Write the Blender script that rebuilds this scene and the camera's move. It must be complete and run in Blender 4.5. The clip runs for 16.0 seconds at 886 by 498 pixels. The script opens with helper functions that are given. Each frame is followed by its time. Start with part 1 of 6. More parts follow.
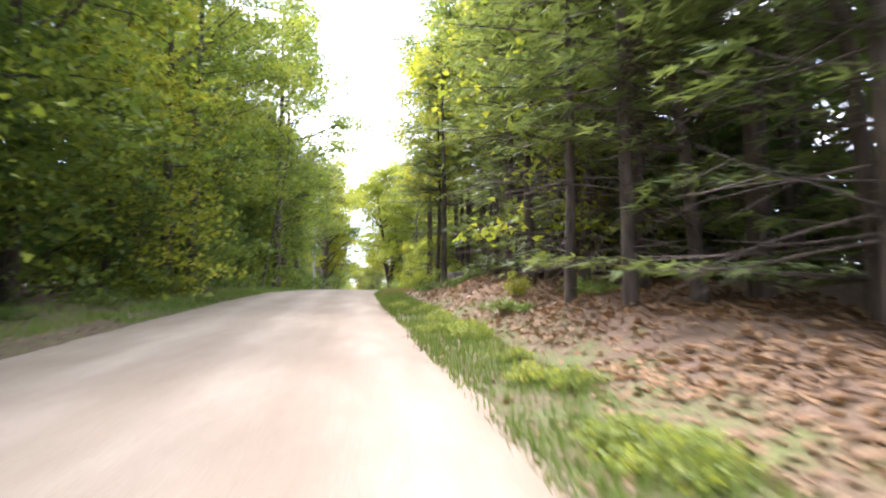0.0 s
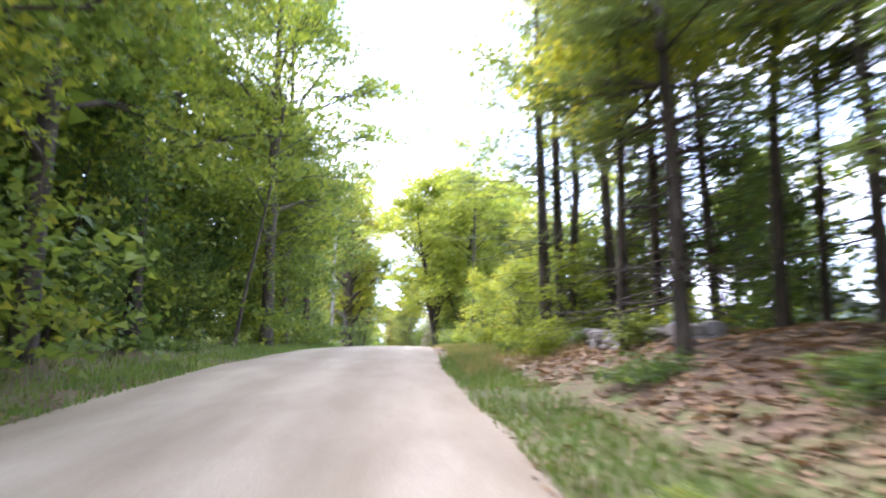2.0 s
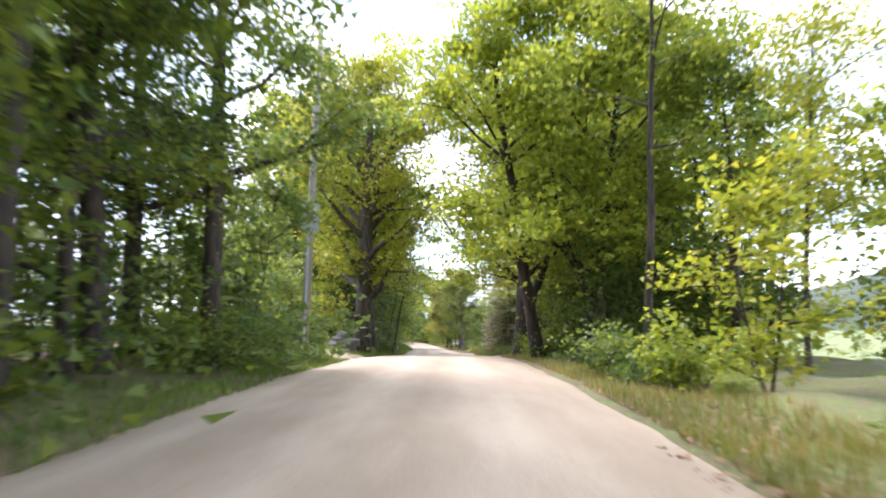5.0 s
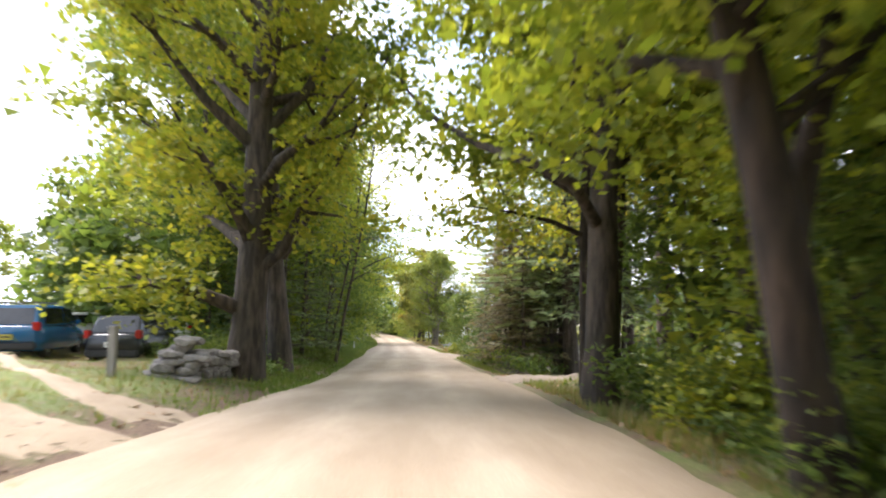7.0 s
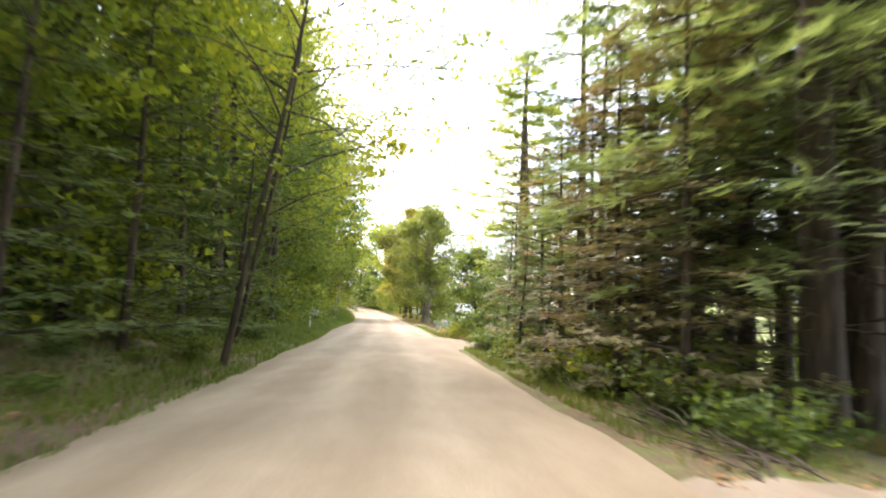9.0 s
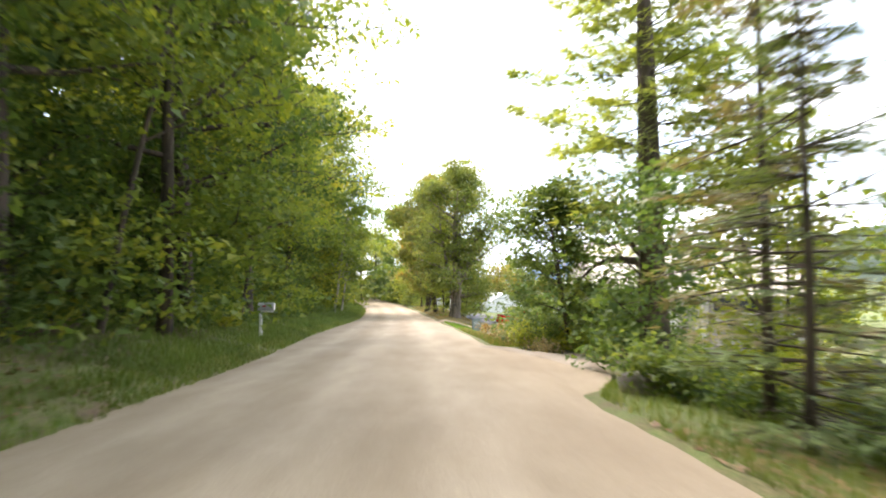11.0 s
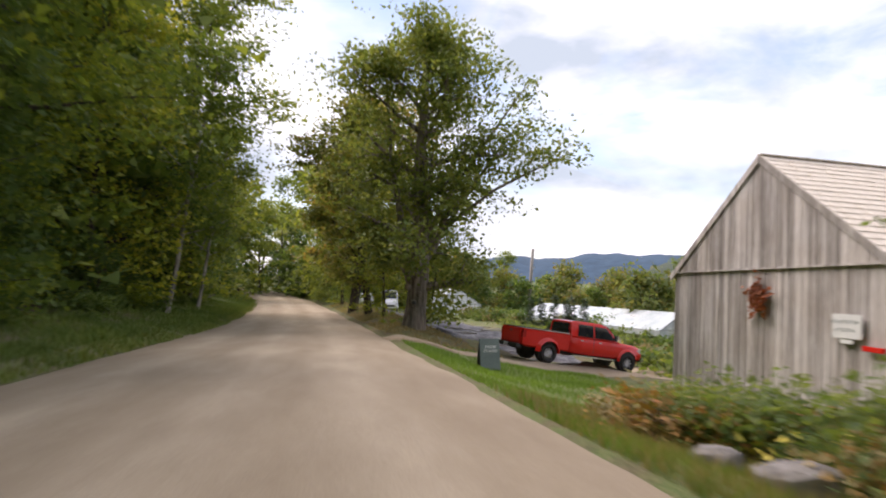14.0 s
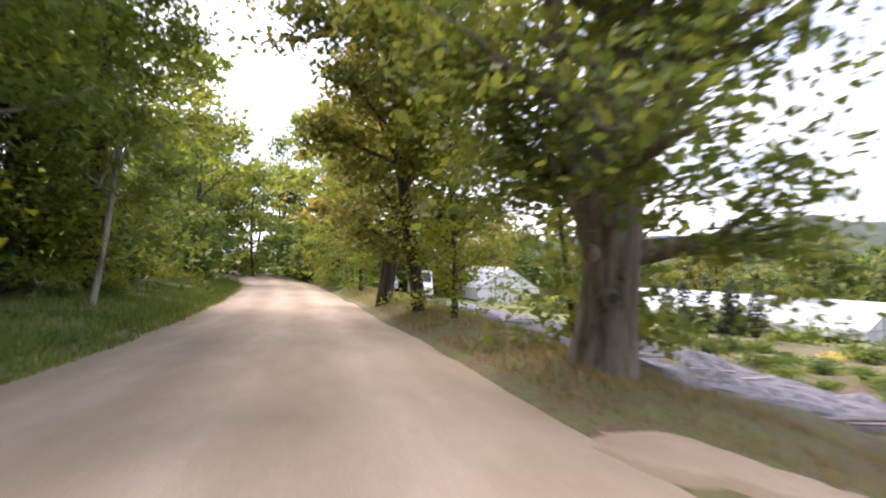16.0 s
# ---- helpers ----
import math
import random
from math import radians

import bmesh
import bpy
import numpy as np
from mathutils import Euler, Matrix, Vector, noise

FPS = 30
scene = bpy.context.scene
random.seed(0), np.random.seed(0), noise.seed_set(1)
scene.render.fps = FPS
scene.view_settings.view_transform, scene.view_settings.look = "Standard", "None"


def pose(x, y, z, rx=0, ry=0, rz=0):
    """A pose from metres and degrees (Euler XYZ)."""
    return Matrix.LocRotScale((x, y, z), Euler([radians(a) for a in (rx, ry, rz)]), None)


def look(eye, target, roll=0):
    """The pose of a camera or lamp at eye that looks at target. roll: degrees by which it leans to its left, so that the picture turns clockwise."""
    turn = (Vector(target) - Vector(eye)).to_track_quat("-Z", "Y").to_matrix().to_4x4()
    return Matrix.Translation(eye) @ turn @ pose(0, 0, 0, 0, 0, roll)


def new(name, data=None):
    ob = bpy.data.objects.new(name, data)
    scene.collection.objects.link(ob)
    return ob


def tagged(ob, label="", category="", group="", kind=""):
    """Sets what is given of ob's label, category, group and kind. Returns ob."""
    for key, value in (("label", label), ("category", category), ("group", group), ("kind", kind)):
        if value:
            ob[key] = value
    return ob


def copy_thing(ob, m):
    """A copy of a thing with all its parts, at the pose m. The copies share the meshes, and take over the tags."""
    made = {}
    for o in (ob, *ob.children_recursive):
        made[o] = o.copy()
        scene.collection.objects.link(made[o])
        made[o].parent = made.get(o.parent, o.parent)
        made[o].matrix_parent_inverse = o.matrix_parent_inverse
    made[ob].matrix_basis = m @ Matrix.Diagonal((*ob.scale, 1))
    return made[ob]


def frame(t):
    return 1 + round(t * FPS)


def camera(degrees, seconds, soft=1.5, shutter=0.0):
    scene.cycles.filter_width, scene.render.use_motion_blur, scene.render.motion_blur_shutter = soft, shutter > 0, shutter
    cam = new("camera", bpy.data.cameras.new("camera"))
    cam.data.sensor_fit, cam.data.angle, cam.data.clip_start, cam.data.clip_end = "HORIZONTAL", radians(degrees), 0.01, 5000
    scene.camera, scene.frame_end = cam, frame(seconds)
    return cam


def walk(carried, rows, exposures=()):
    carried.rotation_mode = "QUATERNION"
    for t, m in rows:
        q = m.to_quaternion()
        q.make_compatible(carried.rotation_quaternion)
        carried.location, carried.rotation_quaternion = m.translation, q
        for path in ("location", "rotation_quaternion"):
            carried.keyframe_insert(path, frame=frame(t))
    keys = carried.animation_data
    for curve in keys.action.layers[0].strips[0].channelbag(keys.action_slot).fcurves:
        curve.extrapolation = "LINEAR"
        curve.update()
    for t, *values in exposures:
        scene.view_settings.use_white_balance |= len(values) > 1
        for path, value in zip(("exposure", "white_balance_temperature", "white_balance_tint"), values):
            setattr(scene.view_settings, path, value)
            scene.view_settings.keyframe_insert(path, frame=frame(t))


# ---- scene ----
# ---- camera ----
UNIT = 1.25
cam = camera(70.7, 16.0, soft=1.9, shutter=0.5)
PATH = [
    (0.0, 0.007, 0.000, 1.610, 95.20, 0.13, -6.37),
    (0.5, -0.258, 4.994, 1.915, 98.41, -0.22, -8.80),
    (1.0, -0.524, 9.986, 2.225, 100.21, -0.02, -8.77),
    (1.5, -0.790, 14.980, 2.540, 100.39, 0.72, -7.35),
    (2.0, -1.055, 19.973, 2.855, 99.08, 0.49, -3.84),
    (2.5, -1.302, 24.966, 3.156, 97.79, 0.21, 0.91),
    (3.0, -1.474, 29.962, 3.442, 97.47, 0.48, 3.14),
    (3.5, -1.562, 34.962, 3.720, 97.61, 0.41, 3.48),
    (4.2, -1.599, 41.962, 4.082, 97.27, 0.24, 2.51),
    (4.8, -1.614, 47.962, 4.309, 96.71, -0.03, 0.86),
    (5.3, -1.619, 52.962, 4.438, 96.28, -0.24, -0.38),
    (5.8, -1.618, 57.962, 4.513, 96.10, -0.33, -0.91),
    (6.0, -1.633, 59.962, 4.526, 95.96, -0.03, -1.21),
    (6.5, -1.639, 64.963, 4.522, 95.77, 0.12, -1.95),
    (7.0, -1.636, 69.961, 4.464, 95.51, -0.25, -2.31),
    (7.5, -1.618, 74.961, 4.351, 94.98, -0.67, -2.54),
    (8.0, -1.576, 79.961, 4.178, 94.06, -0.43, -2.97),
    (8.5, -1.520, 84.961, 3.946, 93.39, -1.20, -3.48),
    (9.0, -1.452, 89.961, 3.656, 93.35, -1.66, -3.43),
    (9.6, -1.430, 95.961, 3.309, 93.22, -1.32, -3.10),
    (10.2, -1.454, 101.961, 2.993, 92.95, -0.57, -2.38),
    (10.8, -1.522, 107.961, 2.711, 92.69, 0.14, -1.69),
    (11.3, -1.615, 112.960, 2.502, 92.60, 0.39, -1.45),
    (11.5, -1.641, 114.960, 2.401, 92.56, 0.27, -2.01),
    (12.0, -1.739, 119.959, 2.176, 92.61, -0.01, -3.36),
    (12.5, -1.846, 124.957, 1.951, 92.64, -0.54, -4.07),
    (13.0, -1.966, 129.955, 1.731, 92.92, -0.50, -5.32),
    (13.5, -2.100, 134.954, 1.519, 92.71, -0.87, -6.60),
    (14.0, -2.250, 139.951, 1.311, 92.59, -1.42, -9.07),
    (14.5, -2.422, 144.947, 1.119, 92.28, -1.24, -9.88),
    (15.0, -2.617, 149.945, 0.938, 91.93, -1.58, -9.98),
    (15.5, -2.860, 154.800, 0.790, 91.48, -1.74, -9.52),
    (16.0, -3.200, 159.650, 0.660, 90.92, -1.20, -8.68),
]
EXPOSURES = [(0.0, 2.65, 5900, 25), (0.5, 2.85, 5750, 29), (1.0, 3.0, 5200, 28), (1.6, 2.9, 5250, 24), (2.4, 2.9, 5750, 30), (3.5, 2.75, 5800, 28), (6.0, 1.98, 5850, 20), (7.0, 2.1, 6250, 19), (9.0, 2.5, 6650, 18), (11.5, 2.1, 6400, 16), (12.0, 1.95, 6300, 18), (12.6, 1.45, 6400, 19), (14.0, 0.8, 6600, 23), (15.0, 0.8, 6600, 25), (16.0, 1.7, 6300, 30)]
walk(cam, [(t, pose(x, y, z, rx, ry, rz)) for t, x, y, z, rx, ry, rz in PATH], EXPOSURES)

# ---- world and sun ----
SUN_ELEVATION, SUN_AZIMUTH = radians(52), radians(-40)
world = bpy.data.worlds.new("sky")
scene.world = world
world.use_nodes = True
wn, wl = world.node_tree.nodes, world.node_tree.links
wn.clear()
w_out, w_add = wn.new("ShaderNodeOutputWorld"), wn.new("ShaderNodeMixShader")
w_sky = wn.new("ShaderNodeTexSky")
w_sky.sky_type, w_sky.sun_disc = "NISHITA", False
w_sky.sun_elevation, w_sky.sun_rotation = SUN_ELEVATION, SUN_AZIMUTH
w_blue, w_cloud = wn.new("ShaderNodeBackground"), wn.new("ShaderNodeBackground")
w_blue.inputs[1].default_value = 0.13
w_co, w_map = wn.new("ShaderNodeTexCoord"), wn.new("ShaderNodeMapping")
w_map.inputs["Scale"].default_value = (1.3, 1.3, 3.0)
w_noise = wn.new("ShaderNodeTexNoise")
w_noise.inputs["Scale"].default_value, w_noise.inputs["Detail"].default_value = 2.2, 6
w_noise.inputs["Roughness"].default_value, w_noise.inputs["Distortion"].default_value = 0.55, 0.4
w_ramp = wn.new("ShaderNodeValToRGB")
w_ramp.color_ramp.elements[0].position, w_ramp.color_ramp.elements[1].position = 0.30, 0.50
w_noise2 = wn.new("ShaderNodeTexNoise")
w_noise2.inputs["Scale"].default_value, w_noise2.inputs["Detail"].default_value = 2.6, 7
w_tone = wn.new("ShaderNodeValToRGB")
w_tone.color_ramp.elements[0].position, w_tone.color_ramp.elements[1].position = 0.42, 0.76
w_tone.color_ramp.elements[0].color, w_tone.color_ramp.elements[1].color = (0.34, 0.405, 0.455, 1), (0.98, 0.985, 1.0, 1)
for a, b in ((w_co.outputs["Generated"], w_map.inputs["Vector"]), (w_map.outputs[0], w_noise.inputs["Vector"]),
             (w_map.outputs[0], w_noise2.inputs["Vector"]), (w_noise.outputs[0], w_ramp.inputs[0]), (w_noise2.outputs[0], w_tone.inputs[0]),
             (w_sky.outputs[0], w_blue.inputs[0]), (w_tone.outputs[0], w_cloud.inputs[0]), (w_ramp.outputs[0], w_add.inputs[0]),
             (w_blue.outputs[0], w_add.inputs[1]), (w_cloud.outputs[0], w_add.inputs[2]), (w_add.outputs[0], w_out.inputs[0])):
    wl.new(a, b)
w_cloud.inputs[1].default_value = 1.12

sun_data = bpy.data.lights.new("sun", "SUN")
sun_data.energy, sun_data.angle, sun_data.color = 2.5, radians(34), (1.0, 0.94, 0.85)
sun = new("sun", sun_data)
sun.matrix_world = look((0, 0, 60), (-math.sin(SUN_AZIMUTH) * math.cos(SUN_ELEVATION) * 50, -math.cos(SUN_AZIMUTH) * math.cos(SUN_ELEVATION) * 50, 60 - math.sin(SUN_ELEVATION) * 50))


# ---- materials ----
def material(name, rough=0.8, metal=0.0):
    m = bpy.data.materials.new(name)
    m.use_nodes = True
    b = m.node_tree.nodes["Principled BSDF"]
    b.inputs["Roughness"].default_value, b.inputs["Metallic"].default_value = rough, metal
    return m, m.node_tree.nodes, m.node_tree.links, b


def ramp(n, stops):
    r = n.new("ShaderNodeValToRGB")
    e = r.color_ramp.elements
    e[0].position, e[0].color = stops[0][0], (*stops[0][1], 1)
    e[1].position, e[1].color = stops[-1][0], (*stops[-1][1], 1)
    for p, c in stops[1:-1]:
        e.new(p).color = (*c, 1)
    return r


def tex(n, l, scale, detail=4, space="Object", stretch=None, rough=0.55):
    t = n.new("ShaderNodeTexNoise")
    t.inputs["Scale"].default_value, t.inputs["Detail"].default_value, t.inputs["Roughness"].default_value = scale, detail, rough
    c = n.new("ShaderNodeTexCoord")
    if stretch:
        m = n.new("ShaderNodeMapping")
        m.inputs["Scale"].default_value = stretch
        l.new(c.outputs[space], m.inputs["Vector"])
        l.new(m.outputs[0], t.inputs["Vector"])
    else:
        l.new(c.outputs[space], t.inputs["Vector"])
    return t


def mixc(n, l, a, b, fac, mode="MIX"):
    x = n.new("ShaderNodeMix")
    x.data_type, x.blend_type = "RGBA", mode
    for sock, v in ((x.inputs[0], fac), (x.inputs[6], a), (x.inputs[7], b)):
        if hasattr(v, "is_output"):
            l.new(v, sock)
        else:
            sock.default_value = v if isinstance(v, (int, float)) else (*v, 1)
    return x.outputs[2]


def relief(n, l, b, height, strength, distance=0.02):
    k = n.new("ShaderNodeBump")
    k.inputs["Strength"].default_value, k.inputs["Distance"].default_value = strength, distance
    l.new(height, k.inputs["Height"])
    l.new(k.outputs[0], b.inputs["Normal"])


def surface(name, dark, light, fine=40, coarse=2.5, rough=0.8, metal=0.0, bump=0.2, distance=0.01, stretch=None, space="Object"):
    """A plain surface with grain and larger stains between two tones."""
    m, n, l, b = material(name, rough, metal)
    a, c = tex(n, l, coarse, 4, space, stretch), tex(n, l, fine, 3, space, stretch)
    r1 = ramp(n, [(0.3, dark), (0.7, light)])
    l.new(a.outputs[0], r1.inputs[0])
    r2 = ramp(n, [(0.25, (0.72, 0.72, 0.72)), (0.75, (1.18, 1.18, 1.18))])
    l.new(c.outputs[0], r2.inputs[0])
    l.new(mixc(n, l, r1.outputs[0], r2.outputs[0], 1.0, "MULTIPLY"), b.inputs["Base Color"])
    if bump:
        relief(n, l, b, c.outputs[0], bump, distance)
    return m


def leafy(name, tones, through_light=0.5, rough=0.55):
    """Foliage: each leaf takes its own tone, each plant its own shift."""
    m = bpy.data.materials.new(name)
    m.use_nodes = True
    n, l = m.node_tree.nodes, m.node_tree.links
    n.clear()
    out, mix1 = n.new("ShaderNodeOutputMaterial"), n.new("ShaderNodeMixShader")
    dif, tra = n.new("ShaderNodeBsdfPrincipled"), n.new("ShaderNodeBsdfTranslucent")
    dif.inputs["Roughness"].default_value = rough
    dif.inputs["Specular IOR Level"].default_value = 0.3
    geo, info, ma = n.new("ShaderNodeNewGeometry"), n.new("ShaderNodeObjectInfo"), n.new("ShaderNodeMath")
    ma.operation = "MULTIPLY_ADD"
    ma.inputs[1].default_value = 0.6
    shift = n.new("ShaderNodeMath")
    shift.operation = "MULTIPLY"
    shift.inputs[1].default_value = 0.4
    l.new(info.outputs["Random"], shift.inputs[0])
    l.new(geo.outputs["Random Per Island"], ma.inputs[0])
    l.new(shift.outputs[0], ma.inputs[2])
    r = ramp(n, [(i / (len(tones) - 1), tuple(1.5 * v for v in c)) for i, c in enumerate(tones)])
    l.new(ma.outputs[0], r.inputs[0])
    patch = tex(n, l, 0.45, 3)
    r2 = ramp(n, [(0.3, (0.75, 0.78, 0.8)), (0.7, (1.22, 1.15, 1.0))])
    l.new(patch.outputs[0], r2.inputs[0])
    col = mixc(n, l, r.outputs[0], r2.outputs[0], 1.0, "MULTIPLY")
    l.new(col, dif.inputs["Base Color"])
    warm = mixc(n, l, col, (1.5, 1.35, 0.7), 1.0, "MULTIPLY")
    l.new(warm, tra.inputs[0])
    mix1.inputs[0].default_value = through_light
    l.new(dif.outputs[0], mix1.inputs[1])
    l.new(tra.outputs[0], mix1.inputs[2])
    l.new(mix1.outputs[0], out.inputs[0])
    return m


LEAF_MAPLE = leafy("leaf_maple", [(0.05, 0.085, 0.02), (0.09, 0.135, 0.03), (0.14, 0.18, 0.035), (0.2, 0.21, 0.04)])
LEAF_YELLOW = leafy("leaf_yellowing", [(0.09, 0.14, 0.02), (0.15, 0.2, 0.03), (0.21, 0.245, 0.035), (0.31, 0.29, 0.05)])
LEAF_GOLD = leafy("leaf_golden", [(0.11, 0.15, 0.02), (0.18, 0.21, 0.03), (0.26, 0.25, 0.035), (0.36, 0.29, 0.05)])
LEAF_OLIVE = leafy("leaf_olive", [(0.055, 0.092, 0.03), (0.09, 0.13, 0.038), (0.135, 0.165, 0.046), (0.185, 0.19, 0.055)])
LEAF_DARK = leafy("leaf_dark_green", [(0.035, 0.07, 0.022), (0.055, 0.095, 0.028), (0.08, 0.125, 0.035), (0.11, 0.15, 0.045)])
LEAF_TURNING = leafy("leaf_turning", [(0.065, 0.095, 0.028), (0.095, 0.125, 0.032), (0.14, 0.155, 0.04), (0.24, 0.15, 0.055)])
NEEDLE = leafy("needle_green", [(0.06, 0.095, 0.042), (0.085, 0.125, 0.052), (0.11, 0.155, 0.062), (0.145, 0.18, 0.07)], 0.35)
NEEDLE_DEEP = leafy("needle_deep", [(0.02, 0.04, 0.022), (0.03, 0.055, 0.03), (0.042, 0.07, 0.035), (0.055, 0.085, 0.04)], 0.2)
NEEDLE_DRY = leafy("needle_dry", [(0.15, 0.12, 0.075), (0.19, 0.15, 0.09), (0.14, 0.14, 0.075), (0.1, 0.125, 0.06)], 0.3)
SHRUB = leafy("shrub_leaf", [(0.05, 0.085, 0.025), (0.085, 0.13, 0.035), (0.13, 0.17, 0.045), (0.19, 0.2, 0.06)])
GRASS = leafy("grass_blade", [(0.06, 0.11, 0.02), (0.09, 0.15, 0.03), (0.13, 0.18, 0.04), (0.2, 0.2, 0.07)], 0.25)
NEEDLE_SOFT = leafy("needle_soft", [(0.09, 0.14, 0.08), (0.125, 0.18, 0.1), (0.16, 0.215, 0.11), (0.21, 0.25, 0.12)], 0.42)
NEEDLE_LIGHT = leafy("needle_yellow_green", [(0.11, 0.15, 0.04), (0.15, 0.2, 0.05), (0.2, 0.24, 0.06), (0.26, 0.28, 0.07)], 0.45)
GRASS_LAWN = leafy("lawn_blade", [(0.07, 0.15, 0.025), (0.1, 0.19, 0.03), (0.13, 0.22, 0.04), (0.17, 0.24, 0.05)], 0.3)
GRASS_VERGE = leafy("verge_blade", [(0.055, 0.1, 0.022), (0.085, 0.135, 0.03), (0.12, 0.16, 0.04), (0.17, 0.18, 0.06)], 0.25)
GRASS_DRY = leafy("grass_dry", [(0.12, 0.13, 0.05), (0.2, 0.17, 0.08), (0.27, 0.21, 0.11), (0.17, 0.16, 0.06)], 0.25)
LITTER = leafy("fallen_leaf", [(0.11, 0.065, 0.035), (0.17, 0.105, 0.058), (0.22, 0.145, 0.085), (0.14, 0.085, 0.05)], 0.1)
FLOWER_ORANGE = leafy("flower_orange", [(0.14, 0.13, 0.05), (0.3, 0.16, 0.05), (0.12, 0.13, 0.04), (0.42, 0.11, 0.05)], 0.25)
FLOWER_YELLOW = leafy("flower_yellow", [(0.45, 0.36, 0.04), (0.5, 0.4, 0.06), (0.35, 0.3, 0.05), (0.4, 0.36, 0.08)], 0.2)
FAR_LEAF = leafy("far_leaf", [(0.05, 0.085, 0.03), (0.075, 0.11, 0.04), (0.11, 0.13, 0.045), (0.2, 0.14, 0.06)])


def bark(name, dark, light, scale=1.0):
    m, n, l, b = material(name, 0.9)
    a = tex(n, l, 9 * scale, 5, "Object", (1, 1, 0.18))
    c = tex(n, l, 1.3, 3)
    r = ramp(n, [(0.35, dark), (0.65, light)])
    l.new(a.outputs[0], r.inputs[0])
    r2 = ramp(n, [(0.35, (0.7, 0.74, 0.66)), (0.7, (1.2, 1.15, 1.1))])
    l.new(c.outputs[0], r2.inputs[0])
    l.new(mixc(n, l, r.outputs[0], r2.outputs[0], 1.0, "MULTIPLY"), b.inputs["Base Color"])
    relief(n, l, b, a.outputs[0], 0.9, 0.04)
    return m


BARK = bark("bark_maple", (0.03, 0.023, 0.018), (0.105, 0.08, 0.062))
# darker copy of the maple bark: shade of a dense crown put into its tones
BARK_SHADED = bark("bark_maple_shaded", (0.018, 0.013, 0.01), (0.065, 0.046, 0.035))
BARK_PALE = bark("bark_pale", (0.1, 0.085, 0.07), (0.3, 0.255, 0.215))
BARK_BIRCH = bark("bark_birch", (0.13, 0.12, 0.105), (0.42, 0.385, 0.34), 0.7)
BARK_PINE = bark("bark_pine", (0.045, 0.035, 0.03), (0.13, 0.1, 0.085))
DEADWOOD = bark("dead_branch", (0.1, 0.09, 0.08), (0.25, 0.23, 0.2))


def ground_material():
    m, n, l, b = material("ground", 0.95)
    fine, mid, big = tex(n, l, 24, 5), tex(n, l, 2.2, 5), tex(n, l, 0.28, 4)
    green = ramp(n, [(0.3, (0.07, 0.11, 0.025)), (0.5, (0.13, 0.165, 0.045)), (0.72, (0.25, 0.22, 0.1))])
    l.new(fine.outputs[0], green.inputs[0])
    brown = ramp(n, [(0.3, (0.08, 0.055, 0.036)), (0.5, (0.16, 0.105, 0.068)), (0.72, (0.25, 0.172, 0.115))])
    l.new(fine.outputs[0], brown.inputs[0])
    at = n.new("ShaderNodeAttribute")
    at.attribute_name = "litter"
    add = n.new("ShaderNodeMath")
    add.operation = "ADD"
    l.new(at.outputs["Fac"], add.inputs[0])
    l.new(mid.outputs[0], add.inputs[1])
    edge = ramp(n, [(0.62, (0, 0, 0)), (0.95, (1, 1, 1))])
    l.new(add.outputs[0], edge.inputs[0])
    col = mixc(n, l, green.outputs[0], brown.outputs[0], edge.outputs[0])
    tone = ramp(n, [(0.3, (0.8, 0.8, 0.8)), (0.7, (1.15, 1.12, 1.05))])
    l.new(big.outputs[0], tone.inputs[0])
    l.new(mixc(n, l, col, tone.outputs[0], 1.0, "MULTIPLY"), b.inputs["Base Color"])
    relief(n, l, b, fine.outputs[0], 0.8, 0.05)
    return m


def board_material():
    """Weathered grey boards: each its own tone, long dark runs of weather, fine grain."""
    m, n, l, b = material("weathered_board", 0.9)
    runs, grain, blot = tex(n, l, 1.0, 5, "Object", (5, 5, 0.28)), tex(n, l, 14, 4, "Object", (5, 5, 0.3)), tex(n, l, 1.1, 4)
    tone = ramp(n, [(0.3, (0.23, 0.208, 0.195)), (0.44, (0.4, 0.372, 0.352)), (0.6, (0.55, 0.52, 0.5)), (0.75, (0.68, 0.655, 0.635))])
    l.new(runs.outputs[0], tone.inputs[0])
    fine = ramp(n, [(0.3, (0.68, 0.67, 0.66)), (0.7, (1.2, 1.2, 1.2))])
    l.new(grain.outputs[0], fine.inputs[0])
    col = mixc(n, l, tone.outputs[0], fine.outputs[0], 1.0, "MULTIPLY")
    warm = ramp(n, [(0.35, (0.94, 0.9, 0.86)), (0.65, (1.08, 1.08, 1.08))])
    l.new(blot.outputs[0], warm.inputs[0])
    col = mixc(n, l, col, warm.outputs[0], 1.0, "MULTIPLY")
    info = n.new("ShaderNodeObjectInfo")
    each = ramp(n, [(0.0, (0.72, 0.71, 0.7)), (1.0, (1.2, 1.2, 1.2))])
    l.new(info.outputs["Random"], each.inputs[0])
    l.new(mixc(n, l, col, each.outputs[0], 1.0, "MULTIPLY"), b.inputs["Base Color"])
    relief(n, l, b, grain.outputs[0], 0.5, 0.008)
    return m


